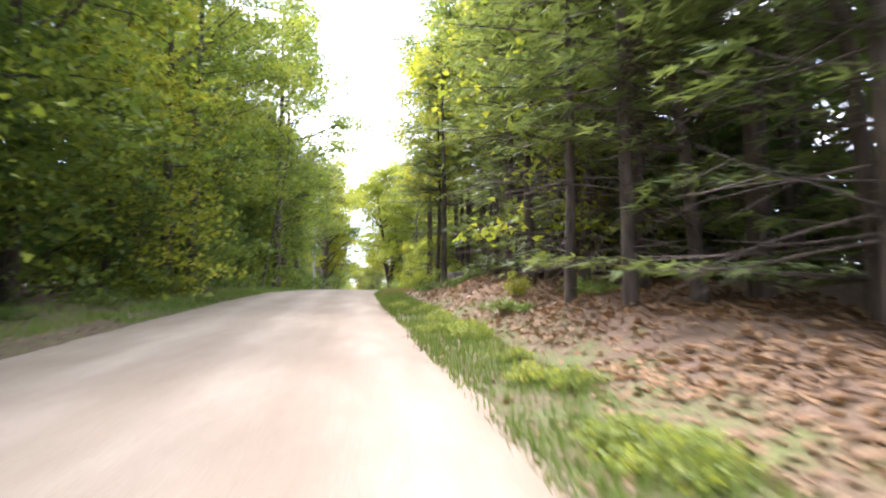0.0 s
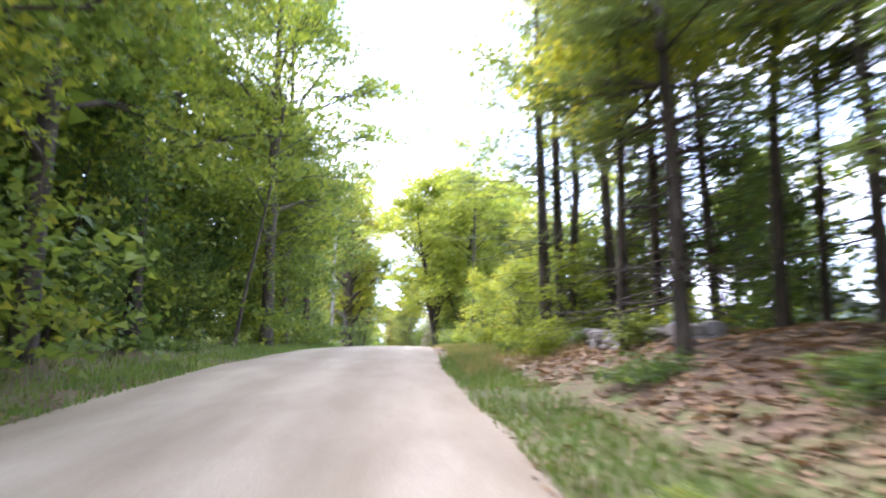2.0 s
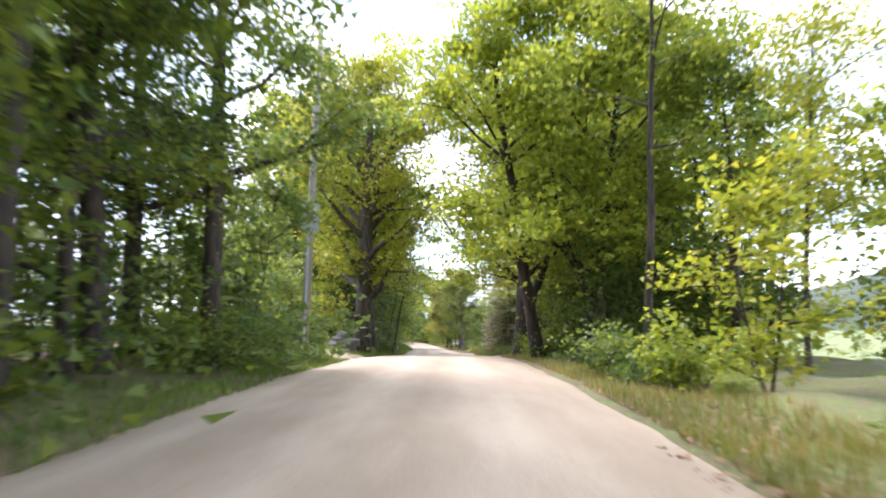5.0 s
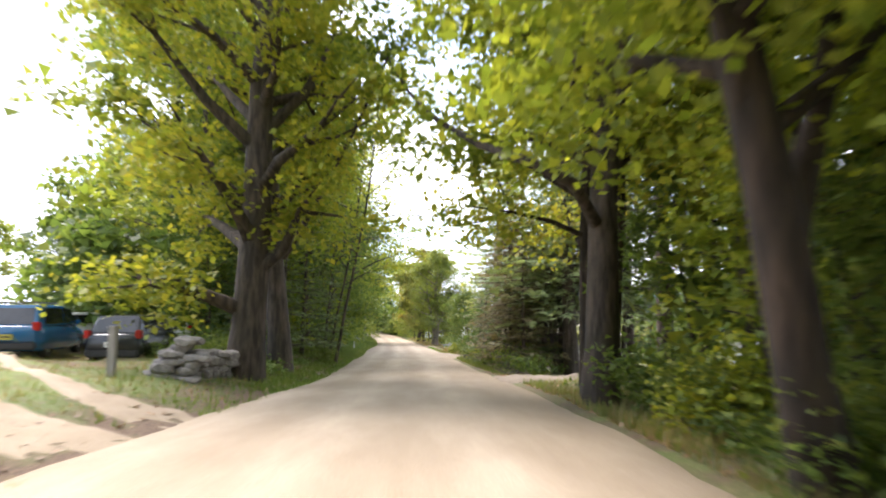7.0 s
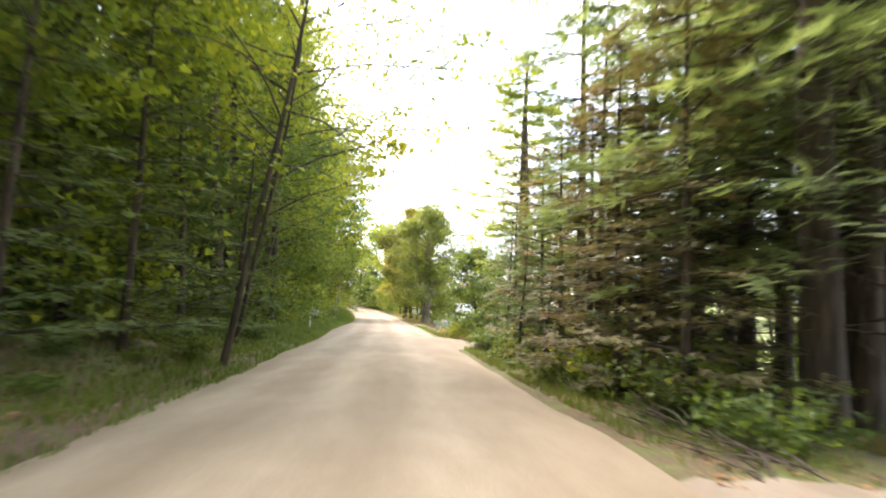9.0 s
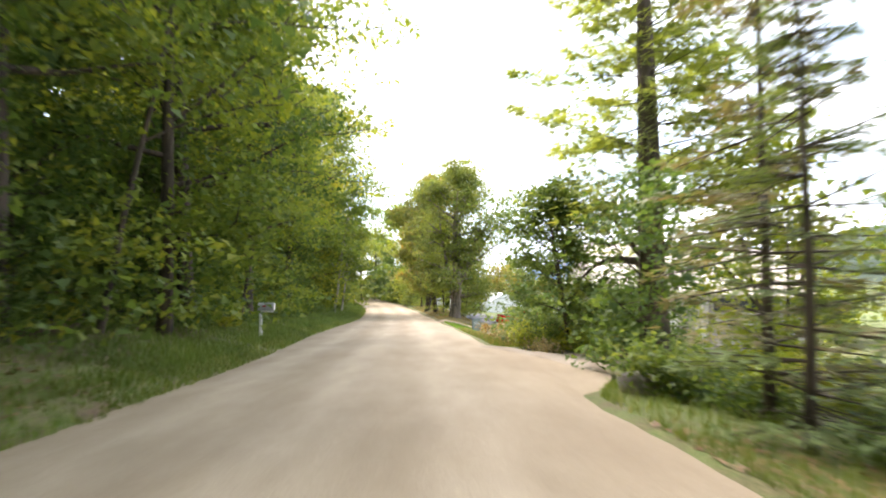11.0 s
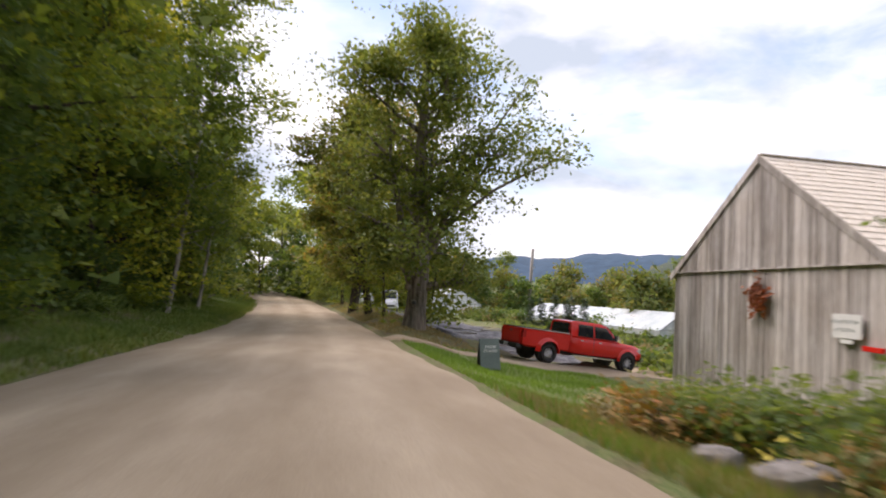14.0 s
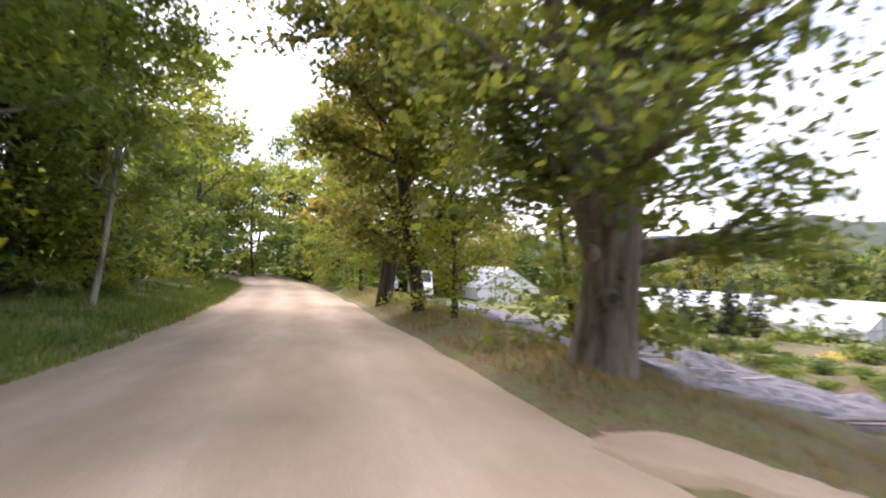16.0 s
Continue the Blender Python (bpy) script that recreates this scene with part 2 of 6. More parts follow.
def road_material(name, tones, track=True):
    m, n, l, b = material(name, 0.93)
    fine, grit, mid, big = tex(n, l, 60, 6), tex(n, l, 260, 3), tex(n, l, 1.6, 5, "Object", (1, 0.25, 1)), tex(n, l, 0.25, 3)
    r = ramp(n, tones)
    l.new(mid.outputs[0], r.inputs[0])
    g = ramp(n, [(0.3, (0.8, 0.79, 0.78)), (0.7, (1.12, 1.12, 1.12))])
    l.new(fine.outputs[0], g.inputs[0])
    col = mixc(n, l, r.outputs[0], g.outputs[0], 1.0, "MULTIPLY")
    t = ramp(n, [(0.35, (0.9, 0.88, 0.86)), (0.7, (1.06, 1.05, 1.03))])
    l.new(big.outputs[0], t.inputs[0])
    col = mixc(n, l, col, t.outputs[0], 1.0, "MULTIPLY")
    if track:
        at = n.new("ShaderNodeAttribute")
        at.attribute_name = "rut"
        w = ramp(n, [(0.0, (0.86, 0.83, 0.79)), (1.0, (1.08, 1.08, 1.08))])
        l.new(at.outputs["Fac"], w.inputs[0])
        col = mixc(n, l, col, w.outputs[0], 1.0, "MULTIPLY")
    l.new(col, b.inputs["Base Color"])
    relief(n, l, b, grit.outputs[0], 0.5, 0.008)
    return m


M_GROUND = ground_material()
M_ROAD = road_material("dirt_road", [(0.3, (0.37, 0.298, 0.216)), (0.55, (0.43, 0.353, 0.262)), (0.75, (0.48, 0.402, 0.307))])
M_DRIVE = road_material("gravel_drive", [(0.3, (0.24, 0.19, 0.14)), (0.5, (0.315, 0.257, 0.2)), (0.75, (0.38, 0.33, 0.27))], False)
M_STONE = surface("field_stone", (0.13, 0.115, 0.105), (0.36, 0.325, 0.3), 30, 4, 0.9, 0, 0.6, 0.02)
M_BOARD = board_material()
M_RIM = surface("bright_alloy", (0.62, 0.62, 0.63), (0.76, 0.76, 0.77), 60, 5, 0.4, 0.1, 0)
M_SHINGLE = surface("roof_shingle", (0.48, 0.4, 0.32), (0.82, 0.73, 0.62), 30, 2, 0.9, 0, 0.5, 0.01)
M_WHITE = surface("white_paint", (0.7, 0.7, 0.69), (0.8, 0.8, 0.78), 60, 2, 0.6, 0, 0.05)
M_FILM = surface("greenhouse_film", (0.42, 0.49, 0.5), (0.7, 0.71, 0.72), 20, 1.2, 0.35, 0, 0.15, 0.02)
M_FILM_NEW = surface("white_greenhouse_film", (0.7, 0.71, 0.72), (0.82, 0.83, 0.84), 20, 1.2, 0.4, 0, 0.15, 0.02)
M_RED = surface("red_car_paint", (0.68, 0.022, 0.014), (0.75, 0.028, 0.018), 200, 1, 0.22, 0, 0)
M_BLUE = surface("blue_car_paint", (0.015, 0.09, 0.2), (0.02, 0.11, 0.23), 200, 1, 0.22, 0, 0)
M_BLACKCAR = surface("dark_car_paint", (0.018, 0.02, 0.023), (0.026, 0.028, 0.032), 200, 1, 0.22, 0, 0)
M_MAROON = surface("maroon_car_paint", (0.035, 0.008, 0.009), (0.05, 0.01, 0.011), 200, 1, 0.22, 0, 0)
M_WHITECAR = surface("white_car_paint", (0.75, 0.75, 0.76), (0.8, 0.8, 0.8), 200, 1, 0.25, 0, 0)
M_TYRE = surface("tyre_rubber", (0.018, 0.018, 0.018), (0.035, 0.034, 0.032), 60, 6, 0.85, 0, 0.2)
M_CHROME = surface("bright_metal", (0.6, 0.6, 0.61), (0.75, 0.75, 0.76), 80, 3, 0.2, 1.0, 0)
M_PLASTIC = surface("black_trim", (0.02, 0.02, 0.021), (0.035, 0.035, 0.036), 90, 4, 0.6, 0, 0.1)
M_LAMP = surface("red_lamp_glass", (0.35, 0.01, 0.01), (0.45, 0.02, 0.015), 60, 5, 0.2, 0, 0)
M_CLEAR = surface("clear_lamp_glass", (0.6, 0.6, 0.62), (0.75, 0.75, 0.76), 60, 5, 0.15, 0.3, 0)
M_GLASS = surface("car_window_glass", (0.012, 0.014, 0.016), (0.02, 0.024, 0.028), 30, 2, 0.05, 0, 0)
M_GREYWOOD = surface("grey_pole_wood", (0.2, 0.18, 0.16), (0.36, 0.33, 0.3), 20, 2, 0.9, 0, 0.4, 0.01, (5, 5, 0.3))
M_GREYBOX = surface("grey_metal_box", (0.36, 0.38, 0.4), (0.46, 0.48, 0.5), 50, 3, 0.5, 0.3, 0.05)
M_SLATE = surface("dark_ground_cloth", (0.04, 0.038, 0.042), (0.22, 0.21, 0.22), 12, 3.0, 0.85, 0, 0.6, 0.03)
M_HILL = surface("wooded_hill", (0.03, 0.047, 0.034), (0.075, 0.09, 0.055), 0.09, 0.012, 1.0, 0, 0)
# distance haze put into the base colour: woods toned blue
M_HILLFAR = surface("haze_coloured_far_hill", (0.03, 0.065, 0.11), (0.045, 0.085, 0.135), 0.03, 0.006, 1.0, 0, 0)
M_SIGN = surface("slate_green_board", (0.15, 0.19, 0.18), (0.19, 0.23, 0.22), 40, 3, 0.7, 0, 0.05)
# warm light of an open doorway, put into a grained orange colour
M_DOORGLOW = surface("orange_doorway_glow", (0.4, 0.16, 0.05), (0.52, 0.23, 0.08), 20, 3, 0.5, 0, 0.1, 0.01, (5, 5, 0.4))


# ---- plan: the road's line, its fall and its edges by station (metres along) ----
def knots(text):
    a = np.array([[float(v) for v in p.split(":")] for p in text.split()])
    return a[:, 0], a[:, 1]


HEADING = knots("-60:3 0:3 18:3 30:.3 46:0 72:-.6 92:1.2 128:2.4 150:4.5 180:9 260:25")
FALL = knots("-60:3 0:3.3 15:3.6 28:3.4 46:.6 72:-3.6 90:-2.4 127:-2.2 136:-1.7 150:-1 170:-.3 260:.3")
ROAD_LEFT = knots("-60:-4.9 0:-4.9 15:-4.8 30:-4.4 46:-3.7 60:-3.6 72:-3.4 92:-4.2 104:-4.4 114:-4.7 128:-4.6 140:-4.2 170:-4 300:-4")
ROAD_RIGHT = knots("-60:1.5 0:1.5 15:1.7 30:1.7 46:2.4 60:2.6 72:2.7 92:2.5 97:2.6 100:3.9 105:3.7 108:2.6 128:2.5 170:2 300:2")
STATION = np.arange(-120, 330, 0.5)
TURN, DROP = np.radians(np.interp(STATION, *HEADING)), np.tan(np.radians(np.interp(STATION, *FALL)))
LINE_X, LINE_Y, LINE_Z = np.cumsum(-np.sin(TURN)) * 0.5, np.cumsum(np.cos(TURN)) * 0.5, np.cumsum(DROP) * 0.5
ZERO = int(np.searchsorted(STATION, 0))
LINE_X, LINE_Y, LINE_Z = LINE_X - LINE_X[ZERO], LINE_Y - LINE_Y[ZERO], LINE_Z - LINE_Z[ZERO]


def line_x(y):
    return np.interp(y, LINE_Y, LINE_X)


def side(u, y):
    """How much the land lies above or below the road, u metres to the right of the line at y."""
    u, y = np.asarray(u, float), np.asarray(y, float)
    bank = np.interp(y, *knots("-40:.6 5:.7 10:1.0 22:1.1 27:.8 34:.2 46:0 75:.1 88:0 300:0"))
    drop = np.interp(y, *knots("-40:0 60:0 74:.25 94:1 136:1 150:.55 300:.55"))
    low = np.interp(u, *knots("2.6:0 4:-.12 8:-.75 15:-1.6 26:-2.4 60:-3.6 200:-6"))
    right = bank * np.interp(u, *knots("1.6:0 2.6:.12 4.2:.85 6:1 12:1.1 60:.6")) + drop * low
    dip = np.interp(y, *knots("112:0 119:.28 130:.28 134:.1 138:0"))
    right = right - dip * np.interp(u, *knots("2.6:0 4.2:1 7.5:.6 12:.2 20:0"))
    bank2 = np.interp(y, *knots("-40:0 127:0 134:.3 150:.4 300:.4"))
    right = right + bank2 * np.interp(u, *knots("2.2:0 3.3:1 4.6:.9 6.5:0 9:-.3 60:0"))
    left = np.interp(-u, *knots("3.6:0 5:.5 6.5:.9 12:1.1 30:1.5 120:3"))
    left = left * np.interp(y, *knots("-40:.35 50:.35 60:.65 66:1.1 69:1.25 78:1.35 88:.8 300:.7"))
    yard = np.interp(-u, *knots("3.4:0 4.2:.18 5.2:.42 6.5:.56 9:.66 13:.74 30:1.2 120:3"))
    flat = np.interp(y, *knots("57:0 62:1 77:1 84:0"))
    return np.where(u > 0, right, left * (1 - flat) + yard * flat)


def ground_z(x, y):
    u = x - line_x(y)
    z = np.interp(y, LINE_Y, LINE_Z) + side(u, y)
    off = np.clip(np.minimum(np.abs(u - 2.5), np.abs(u + 4.5)), 0, 3) / 3
    off = np.where((u > -4.4) & (u < 2.4), 0, off)
    bump = np.where((u > 0) & (y > 116) & (y < 134), 0.02, 0.07)
    return z + off * bump * (np.sin(x * 1.7 + y * 0.9) + np.sin(y * 1.9 - x * 1.1) + np.sin(x * 0.53 + 1.3 * y))


def mesh_of(name, verts, faces, mat, smooth=False):
    """A mesh from vertex and face arrays; faces all of one length."""
    me = bpy.data.meshes.new(name)
    v, f = np.asarray(verts, np.float32), np.asarray(faces, np.int32)
    me.vertices.add(len(v))
    me.vertices.foreach_set("co", v.ravel())
    k = f.shape[1]
    me.loops.add(f.size)
    me.loops.foreach_set("vertex_index", f.ravel())
    me.polygons.add(len(f))
    me.polygons.foreach_set("loop_start", np.arange(len(f), dtype=np.int32) * k)
    if smooth:
        me.polygons.foreach_set("use_smooth", np.ones(len(f), bool))
    me.materials.append(mat)
    me.update(calc_edges=True)
    return me


def grid_faces(nu, nv):
    i, j = np.meshgrid(np.arange(nu - 1), np.arange(nv - 1), indexing="ij")
    a = (i * nv + j).ravel()
    return np.stack([a, a + nv, a + nv + 1, a + 1], 1)


def part(name, bm, mat, parent=None, label="", smooth=False):
    """Links a bmesh as one mesh object, under a thing or a part."""
    me = bpy.data.meshes.new(name)
    bm.to_mesh(me)
    bm.free()
    if smooth:
        me.polygons.foreach_set("use_smooth", np.ones(len(me.polygons), bool))
    me.materials.append(mat)
    ob = new(name, me)
    ob.parent = parent
    return tagged(ob, label)


def holder(name, m, label, category, group="", kind=""):
    ob = new(name)
    ob.matrix_world = m
    return tagged(ob, label, category, group, kind)


def box_bm(x0, x1, y0, y1, z0, z1, bevel=0.0, bm=None, m=None):
    own = bm is None
    bm = bmesh.new() if own else bm
    r = bmesh.ops.create_cube(bm, size=1.0, matrix=Matrix.Translation(((x0 + x1) / 2, (y0 + y1) / 2, (z0 + z1) / 2)) @ Matrix.Diagonal((x1 - x0, y1 - y0, z1 - z0, 1)))
    if bevel:
        es = list({e for v in r["verts"] for e in v.link_edges})
        out = bmesh.ops.bevel(bm, geom=es, offset=bevel, segments=2, affect="EDGES")
        r["verts"] = out["verts"]
    if m is not None:
        bmesh.ops.transform(bm, matrix=m, verts=r["verts"])
    return bm


def cyl_bm(r0, r1, a, b, n=12, bm=None):
    """A cylinder or cone from point a to point b."""
    bm = bmesh.new() if bm is None else bm
    a, b = Vector(a), Vector(b)
    q = (b - a).to_track_quat("Z", "Y").to_matrix().to_4x4()
    bmesh.ops.create_cone(bm, cap_ends=True, segments=n, radius1=r0, radius2=max(r1, 1e-3), depth=(b - a).length, matrix=Matrix.Translation((a + b) / 2) @ q)
    return bm


# ---- ground, road, hills ----
def build_ground():
    us = np.concatenate([[-3000, -1500, -700, -350, -180, -110, -75, -52], np.arange(-38, -12, 2.0), np.arange(-12, 14, 0.5), np.arange(14, 46, 2.0), [55, 70, 95, 130, 180, 350, 700, 1500, 3000]])
    ys = np.concatenate([[-1500, -500, -200, -100, -60, -40], np.arange(-30, 150, 0.6), np.arange(150, 240, 2.0), [250, 265, 290, 330, 400, 520, 800, 1500, 3500]])
    Y, U = np.meshgrid(ys, us, indexing="ij")
    X = U + line_x(Y)
    Z = ground_z(X, Y)
    road = (U > np.interp(Y, *ROAD_LEFT) + 0.3) & (U < np.interp(Y, *ROAD_RIGHT) - 0.3)
    Z = Z - np.where(road, 0.10, 0.0)
    far = np.clip((np.hypot(X, Y - 80) - 180) / 300, 0, 1)
    Z = Z * (1 - far) + far * (-9.0)
    me = mesh_of("ground", np.stack([X, Y, Z], -1).reshape(-1, 3), grid_faces(len(ys), len(us)), M_GROUND, True)
    wood_r = np.interp(Y, *knots("-40:.5 30:.5 36:.15 45:.05 50:.2 84:.25 90:0 129:0 132:.3 150:.3 170:0 300:-.2"))
    lit = np.where(U > 0, np.interp(U, *knots("1.9:.1 2.7:.5 4:1.1 60:.5")) * wood_r / 0.35 * 0.35, np.where(((Y > 57) & (Y < 79)) | (Y > 139), np.interp(-U, *knots("4:.25 5:.12 6.5:.2 9:.35 60:.3")), np.interp(-U, *knots("4:.25 5:.18 5.9:.45 7:.9 30:.8 60:.3"))))
    out = np.where(U > 0, U - np.interp(Y, *ROAD_RIGHT), np.interp(Y, *ROAD_LEFT) - U)
    lit = lit + np.where((U < 0) & (Y > 94), 0, 0.22) * np.exp(-(out / 0.6) ** 2)
    me.attributes.new("litter", "FLOAT", "POINT").data.foreach_set("value", lit.ravel().astype(np.float32))
    tagged(new("ground", me), "grassy verges and leaf-littered forest floor", "ground", kind="structure")


def ribbon(name, ys, left, right, mat, lift, label, nu=15, wobble=0.15, kind="structure"):
    """A strip laid on the land between two edges given in metres from the line."""
    L, R = np.asarray(left), np.asarray(right)
    rng = np.random.default_rng(len(ys))
    w = lambda: np.convolve(rng.normal(0, 1, len(ys) + 12), np.ones(5) / 5, "same")[6:-6] * wobble
    L, R = L + w(), R + w()
    s = np.linspace(0, 1, nu)
    U = L[:, None] * (1 - s) + R[:, None] * s
    Y = np.repeat(np.asarray(ys)[:, None], nu, 1)
    X = U + line_x(Y)
    base = np.interp(Y, LINE_Y, LINE_Z)
    inside = np.clip(np.minimum(s, 1 - s) * 12, 0, 1)[None, :]
    Z = base + 0.03 * inside - 0.05 * (1 - inside) + lift + 0.10 * (1 - (2 * s - 1) ** 2)[None, :]
    me = mesh_of(name, np.stack([X, Y, Z], -1).reshape(-1, 3), grid_faces(len(ys), nu), mat, True)
    rut = np.exp(-((U + 1.1) / 0.45) ** 2) + np.exp(-((U - 0.55) / 0.45) ** 2) + np.exp(-((U + 2.7) / 0.4) ** 2)
    me.attributes.new("rut", "FLOAT", "POINT").data.foreach_set("value", np.clip(rut, 0, 1).ravel().astype(np.float32))
    return tagged(new(name, me), label, name, kind=kind)


def build_road():
    ys = np.concatenate([np.arange(-40, 160, 0.5), np.arange(160, 300, 1.5)])
    ribbon("road", ys, np.interp(ys, *ROAD_LEFT), np.interp(ys, *ROAD_RIGHT), M_ROAD, 0.0, "pale tan packed dirt road with faint wheel tracks", 19)


def build_hill(name, az, dist, half, height, mat, seed, label, base=-25):
    """A wooded ridge, far off: a bump of land with an uneven crest."""
    rng = np.random.default_rng(seed)
    a = np.linspace(-1, 1, 90)
    r = np.linspace(-1, 1, 26)
    A, Rr = np.meshgrid(a, r, indexing="ij")
    ph = rng.uniform(0, 6.28, 8)
    crest = np.clip(np.cos(A * math.pi / 2), 0, 1) ** 0.9 * (1 + 0.12 * np.sin(A * 6 + ph[0]) + 0.06 * np.sin(A * 13 + ph[1]) + 0.02 * np.sin(A * 37 + ph[2]))
    Z = base + (height - base) * crest * np.cos(Rr * math.pi / 2) ** 1.2 + rng.normal(0, height * 0.012, A.shape)
    c, s = math.cos(radians(az)), math.sin(radians(az))
    L, D = A * half, dist + Rr * dist * 0.25
    X, Y = D * s + L * c, 115 + D * c - L * s
    me = mesh_of(name, np.stack([X, Y, Z], -1).reshape(-1, 3), grid_faces(90, 26), mat, True)
    tagged(new(name, me), label, "hill", kind="structure")


# ---- trees ----
def tube(points, radii, n=8):
    """A tapered tube along points."""
    P, R = np.asarray(points, float), np.asarray(radii, float)
    T = np.gradient(P, axis=0)
    T /= np.linalg.norm(T, axis=1)[:, None] + 1e-9
    ref = np.where(np.abs(T[:, 2:3]) > 0.9, [[1.0, 0, 0]], [[0, 0, 1.0]])
    A = np.cross(T, ref)
    A /= np.linalg.norm(A, axis=1)[:, None] + 1e-9
    B = np.cross(T, A)
    th = np.linspace(0, 2 * math.pi, n, endpoint=False)
    V = P[:, None, :] + R[:, None, None] * (np.cos(th)[None, :, None] * A[:, None, :] + np.sin(th)[None, :, None] * B[:, None, :])
    k = len(P)
    i, j = np.meshgrid(np.arange(k - 1), np.arange(n), indexing="ij")
    a, b = i * n + j, i * n + (j + 1) % n
    F = np.stack([a, b, b + n, a + n], -1).reshape(-1, 4)
    return V.reshape(-1, 3), F


def join(pieces):
    vs, fs, o = [], [], 0
    for v, f in pieces:
        vs.append(v)
        fs.append(f + o)
        o += len(v)
    return np.concatenate(vs), np.concatenate(fs)


def leaves(centres, rng, size, aspect=1.35, flat=0.6, droop=0.0, kite=False):
    """One small pointed leaf at each centre."""
    n = len(centres)
    nor = rng.normal(0, 1, (n, 3))
    nor[:, 2] = np.abs(nor[:, 2]) + flat
    nor /= np.linalg.norm(nor, axis=1)[:, None]
    t = rng.normal(0, 1, (n, 3))
    t[:, 2] -= droop
    t -= nor * (t * nor).sum(1)[:, None]
    t /= np.linalg.norm(t, axis=1)[:, None] + 1e-9
    b = np.cross(nor, t)
    s = size * rng.uniform(0.6, 1.35, (n, 1))
    L, Wd = s * aspect * 0.5, s * 0.5
    skew = rng.uniform(-0.5, 0.5, (n, 1))
    v = np.stack([centres + t * L, centres + b * Wd - t * L * (0.5 + skew * 0.6), centres - b * Wd - t * L * (0.5 - skew * 0.6)], 1)
    if kite:
        v = np.stack([centres + t * L, centres + b * Wd * 0.85 + t * L * skew * 0.5, centres - t * L * 0.9 + nor * s * 0.12, centres - b * Wd * 0.85 - t * L * skew * 0.3], 1)
        return v.reshape(-1, 3), np.arange(n * 4).reshape(n, 4)
    f = np.arange(n * 3).reshape(n, 3)
    return v.reshape(-1, 3), f


def limb(rng, start, way, length, bend, up, k=6):
    P = [np.array(start, float)]
    d = np.array(way, float)
    for _ in range(k):
        d = d + rng.normal(0, bend, 3) + [0, 0, up]
        d /= np.linalg.norm(d)
        P.append(P[-1] + d * length / k)
    return np.array(P)


def broadleaf(seed, height, radius, base, spread, n_leaf, leaf=0.16, limbs=16, lean=0.0, forks=1, clump=0.75, wood=BARK, foliage=LEAF_MAPLE, fill=0.35, name="tree", label="", low=0.0, extra=(), kite=False, sway=0.03, fork_turn=None):
    """A broadleaf tree at the origin: trunk with limbs, crown of leaf clumps with gaps."""
    rng = np.random.default_rng(seed)
    wood_pieces, tips = [], []
    tops = []
    for k in range(forks):
        a = rng.uniform(0, 6.28)
        a = a if fork_turn is None else fork_turn + k * math.pi
        off = (0 if forks == 1 else 0.22)
        top = limb(rng, (0, 0, -0.3), (math.cos(a) * off + lean, math.sin(a) * off, 1), height * rng.uniform(0.82, 0.97), sway, 0.05 if lean < 0.15 else 0.02, 10)
        rad = radius * (1.0 if forks == 1 else 0.72) * (1 - np.linspace(0, 1, 11) ** 1.5 * 0.93)
        rad[0] *= 1.3
        wood_pieces.append(tube(top, rad, 10 if radius > 0.25 else 7))
        tops.append((top, rad))
    for i in range(limbs):
        top, rad = tops[i % forks]
        h = base + (1 - base) * ((i + rng.uniform(0, 1)) / limbs) ** 0.85 * 0.96
        at = h * 10
        p0 = np.array([np.interp(at, np.arange(11), top[:, c]) for c in range(3)])
        r0 = np.interp(at, np.arange(11), rad) * 0.55
        a = i * 2.4 + rng.uniform(-0.5, 0.5)
        reach = spread * rng.uniform(0.65, 1.15) * (math.sin(math.pi * min(1, 0.22 + 0.72 * ((h - base) / (1 - base)))) ** 0.7)
        rise = rng.uniform(0.15, 0.75) + 0.5 * (h - base)
        Lb = limb(rng, p0, (math.cos(a), math.sin(a), rise), reach * 1.05, 0.13, 0.015, 6)
        wood_pieces.append(tube(Lb[::2], np.linspace(max(r0, 0.03), 0.012, 4), 5))
        tips += [Lb[j] for j in (3, 4, 5, 6)]
        for _ in range(2):
            q = limb(rng, Lb[rng.integers(2, 5)], (math.cos(a + rng.uniform(-1.2, 1.2)), math.sin(a + rng.uniform(-1.2, 1.2)), rng.uniform(-0.1, 0.6)), reach * 0.55, 0.15, 0, 4)
            wood_pieces.append(tube(q[::2], np.linspace(max(r0 * 0.4, 0.02), 0.008, 3), 3))
            tips += [q[2], q[4]]
    for pts, r0 in extra:
        P = np.array(pts, float)
        wood_pieces.append(tube(P, np.linspace(r0, 0.02, len(P)), 8))
        tips += [P[-1], P[-1], P[-2], (P[-1] + P[-2]) / 2] + [P[-3]] * (len(P) > 4)
    tips = np.array(tips + [t[0][-1] for t in tops] * 2)
    if low:
        around = np.clip(rng.normal(0, spread * 0.36, (16, 2)), -spread * 0.62, spread * 0.62)
        tips = np.concatenate([tips, np.concatenate([around, rng.uniform(0.4, low, (16, 1))], 1)])
    w = rng.uniform(0.35, 1.6, len(tips))
    pick = rng.choice(len(tips), n_leaf, p=w / w.sum())
    sc = clump * rng.uniform(0.6, 1.4, len(tips))
    # each clump is a few drooping layers of leaves, one above the other
    shift = rng.normal(0, 1, (len(tips), 3, 3)) * [0.42, 0.42, 0.5]
    r, a = rng.uniform(0, 1, n_leaf) ** 0.6 * 0.95, rng.uniform(0, 6.2832, n_leaf)
    off = np.stack([np.cos(a) * r, np.sin(a) * r, rng.normal(0, 0.15, n_leaf) - 0.28 * r * r], 1)
    cen = tips[pick] + (shift[pick, rng.integers(0, 3, n_leaf)] + off) * sc[pick][:, None]
    cen = cen[cen[:, 2] > 0.15]
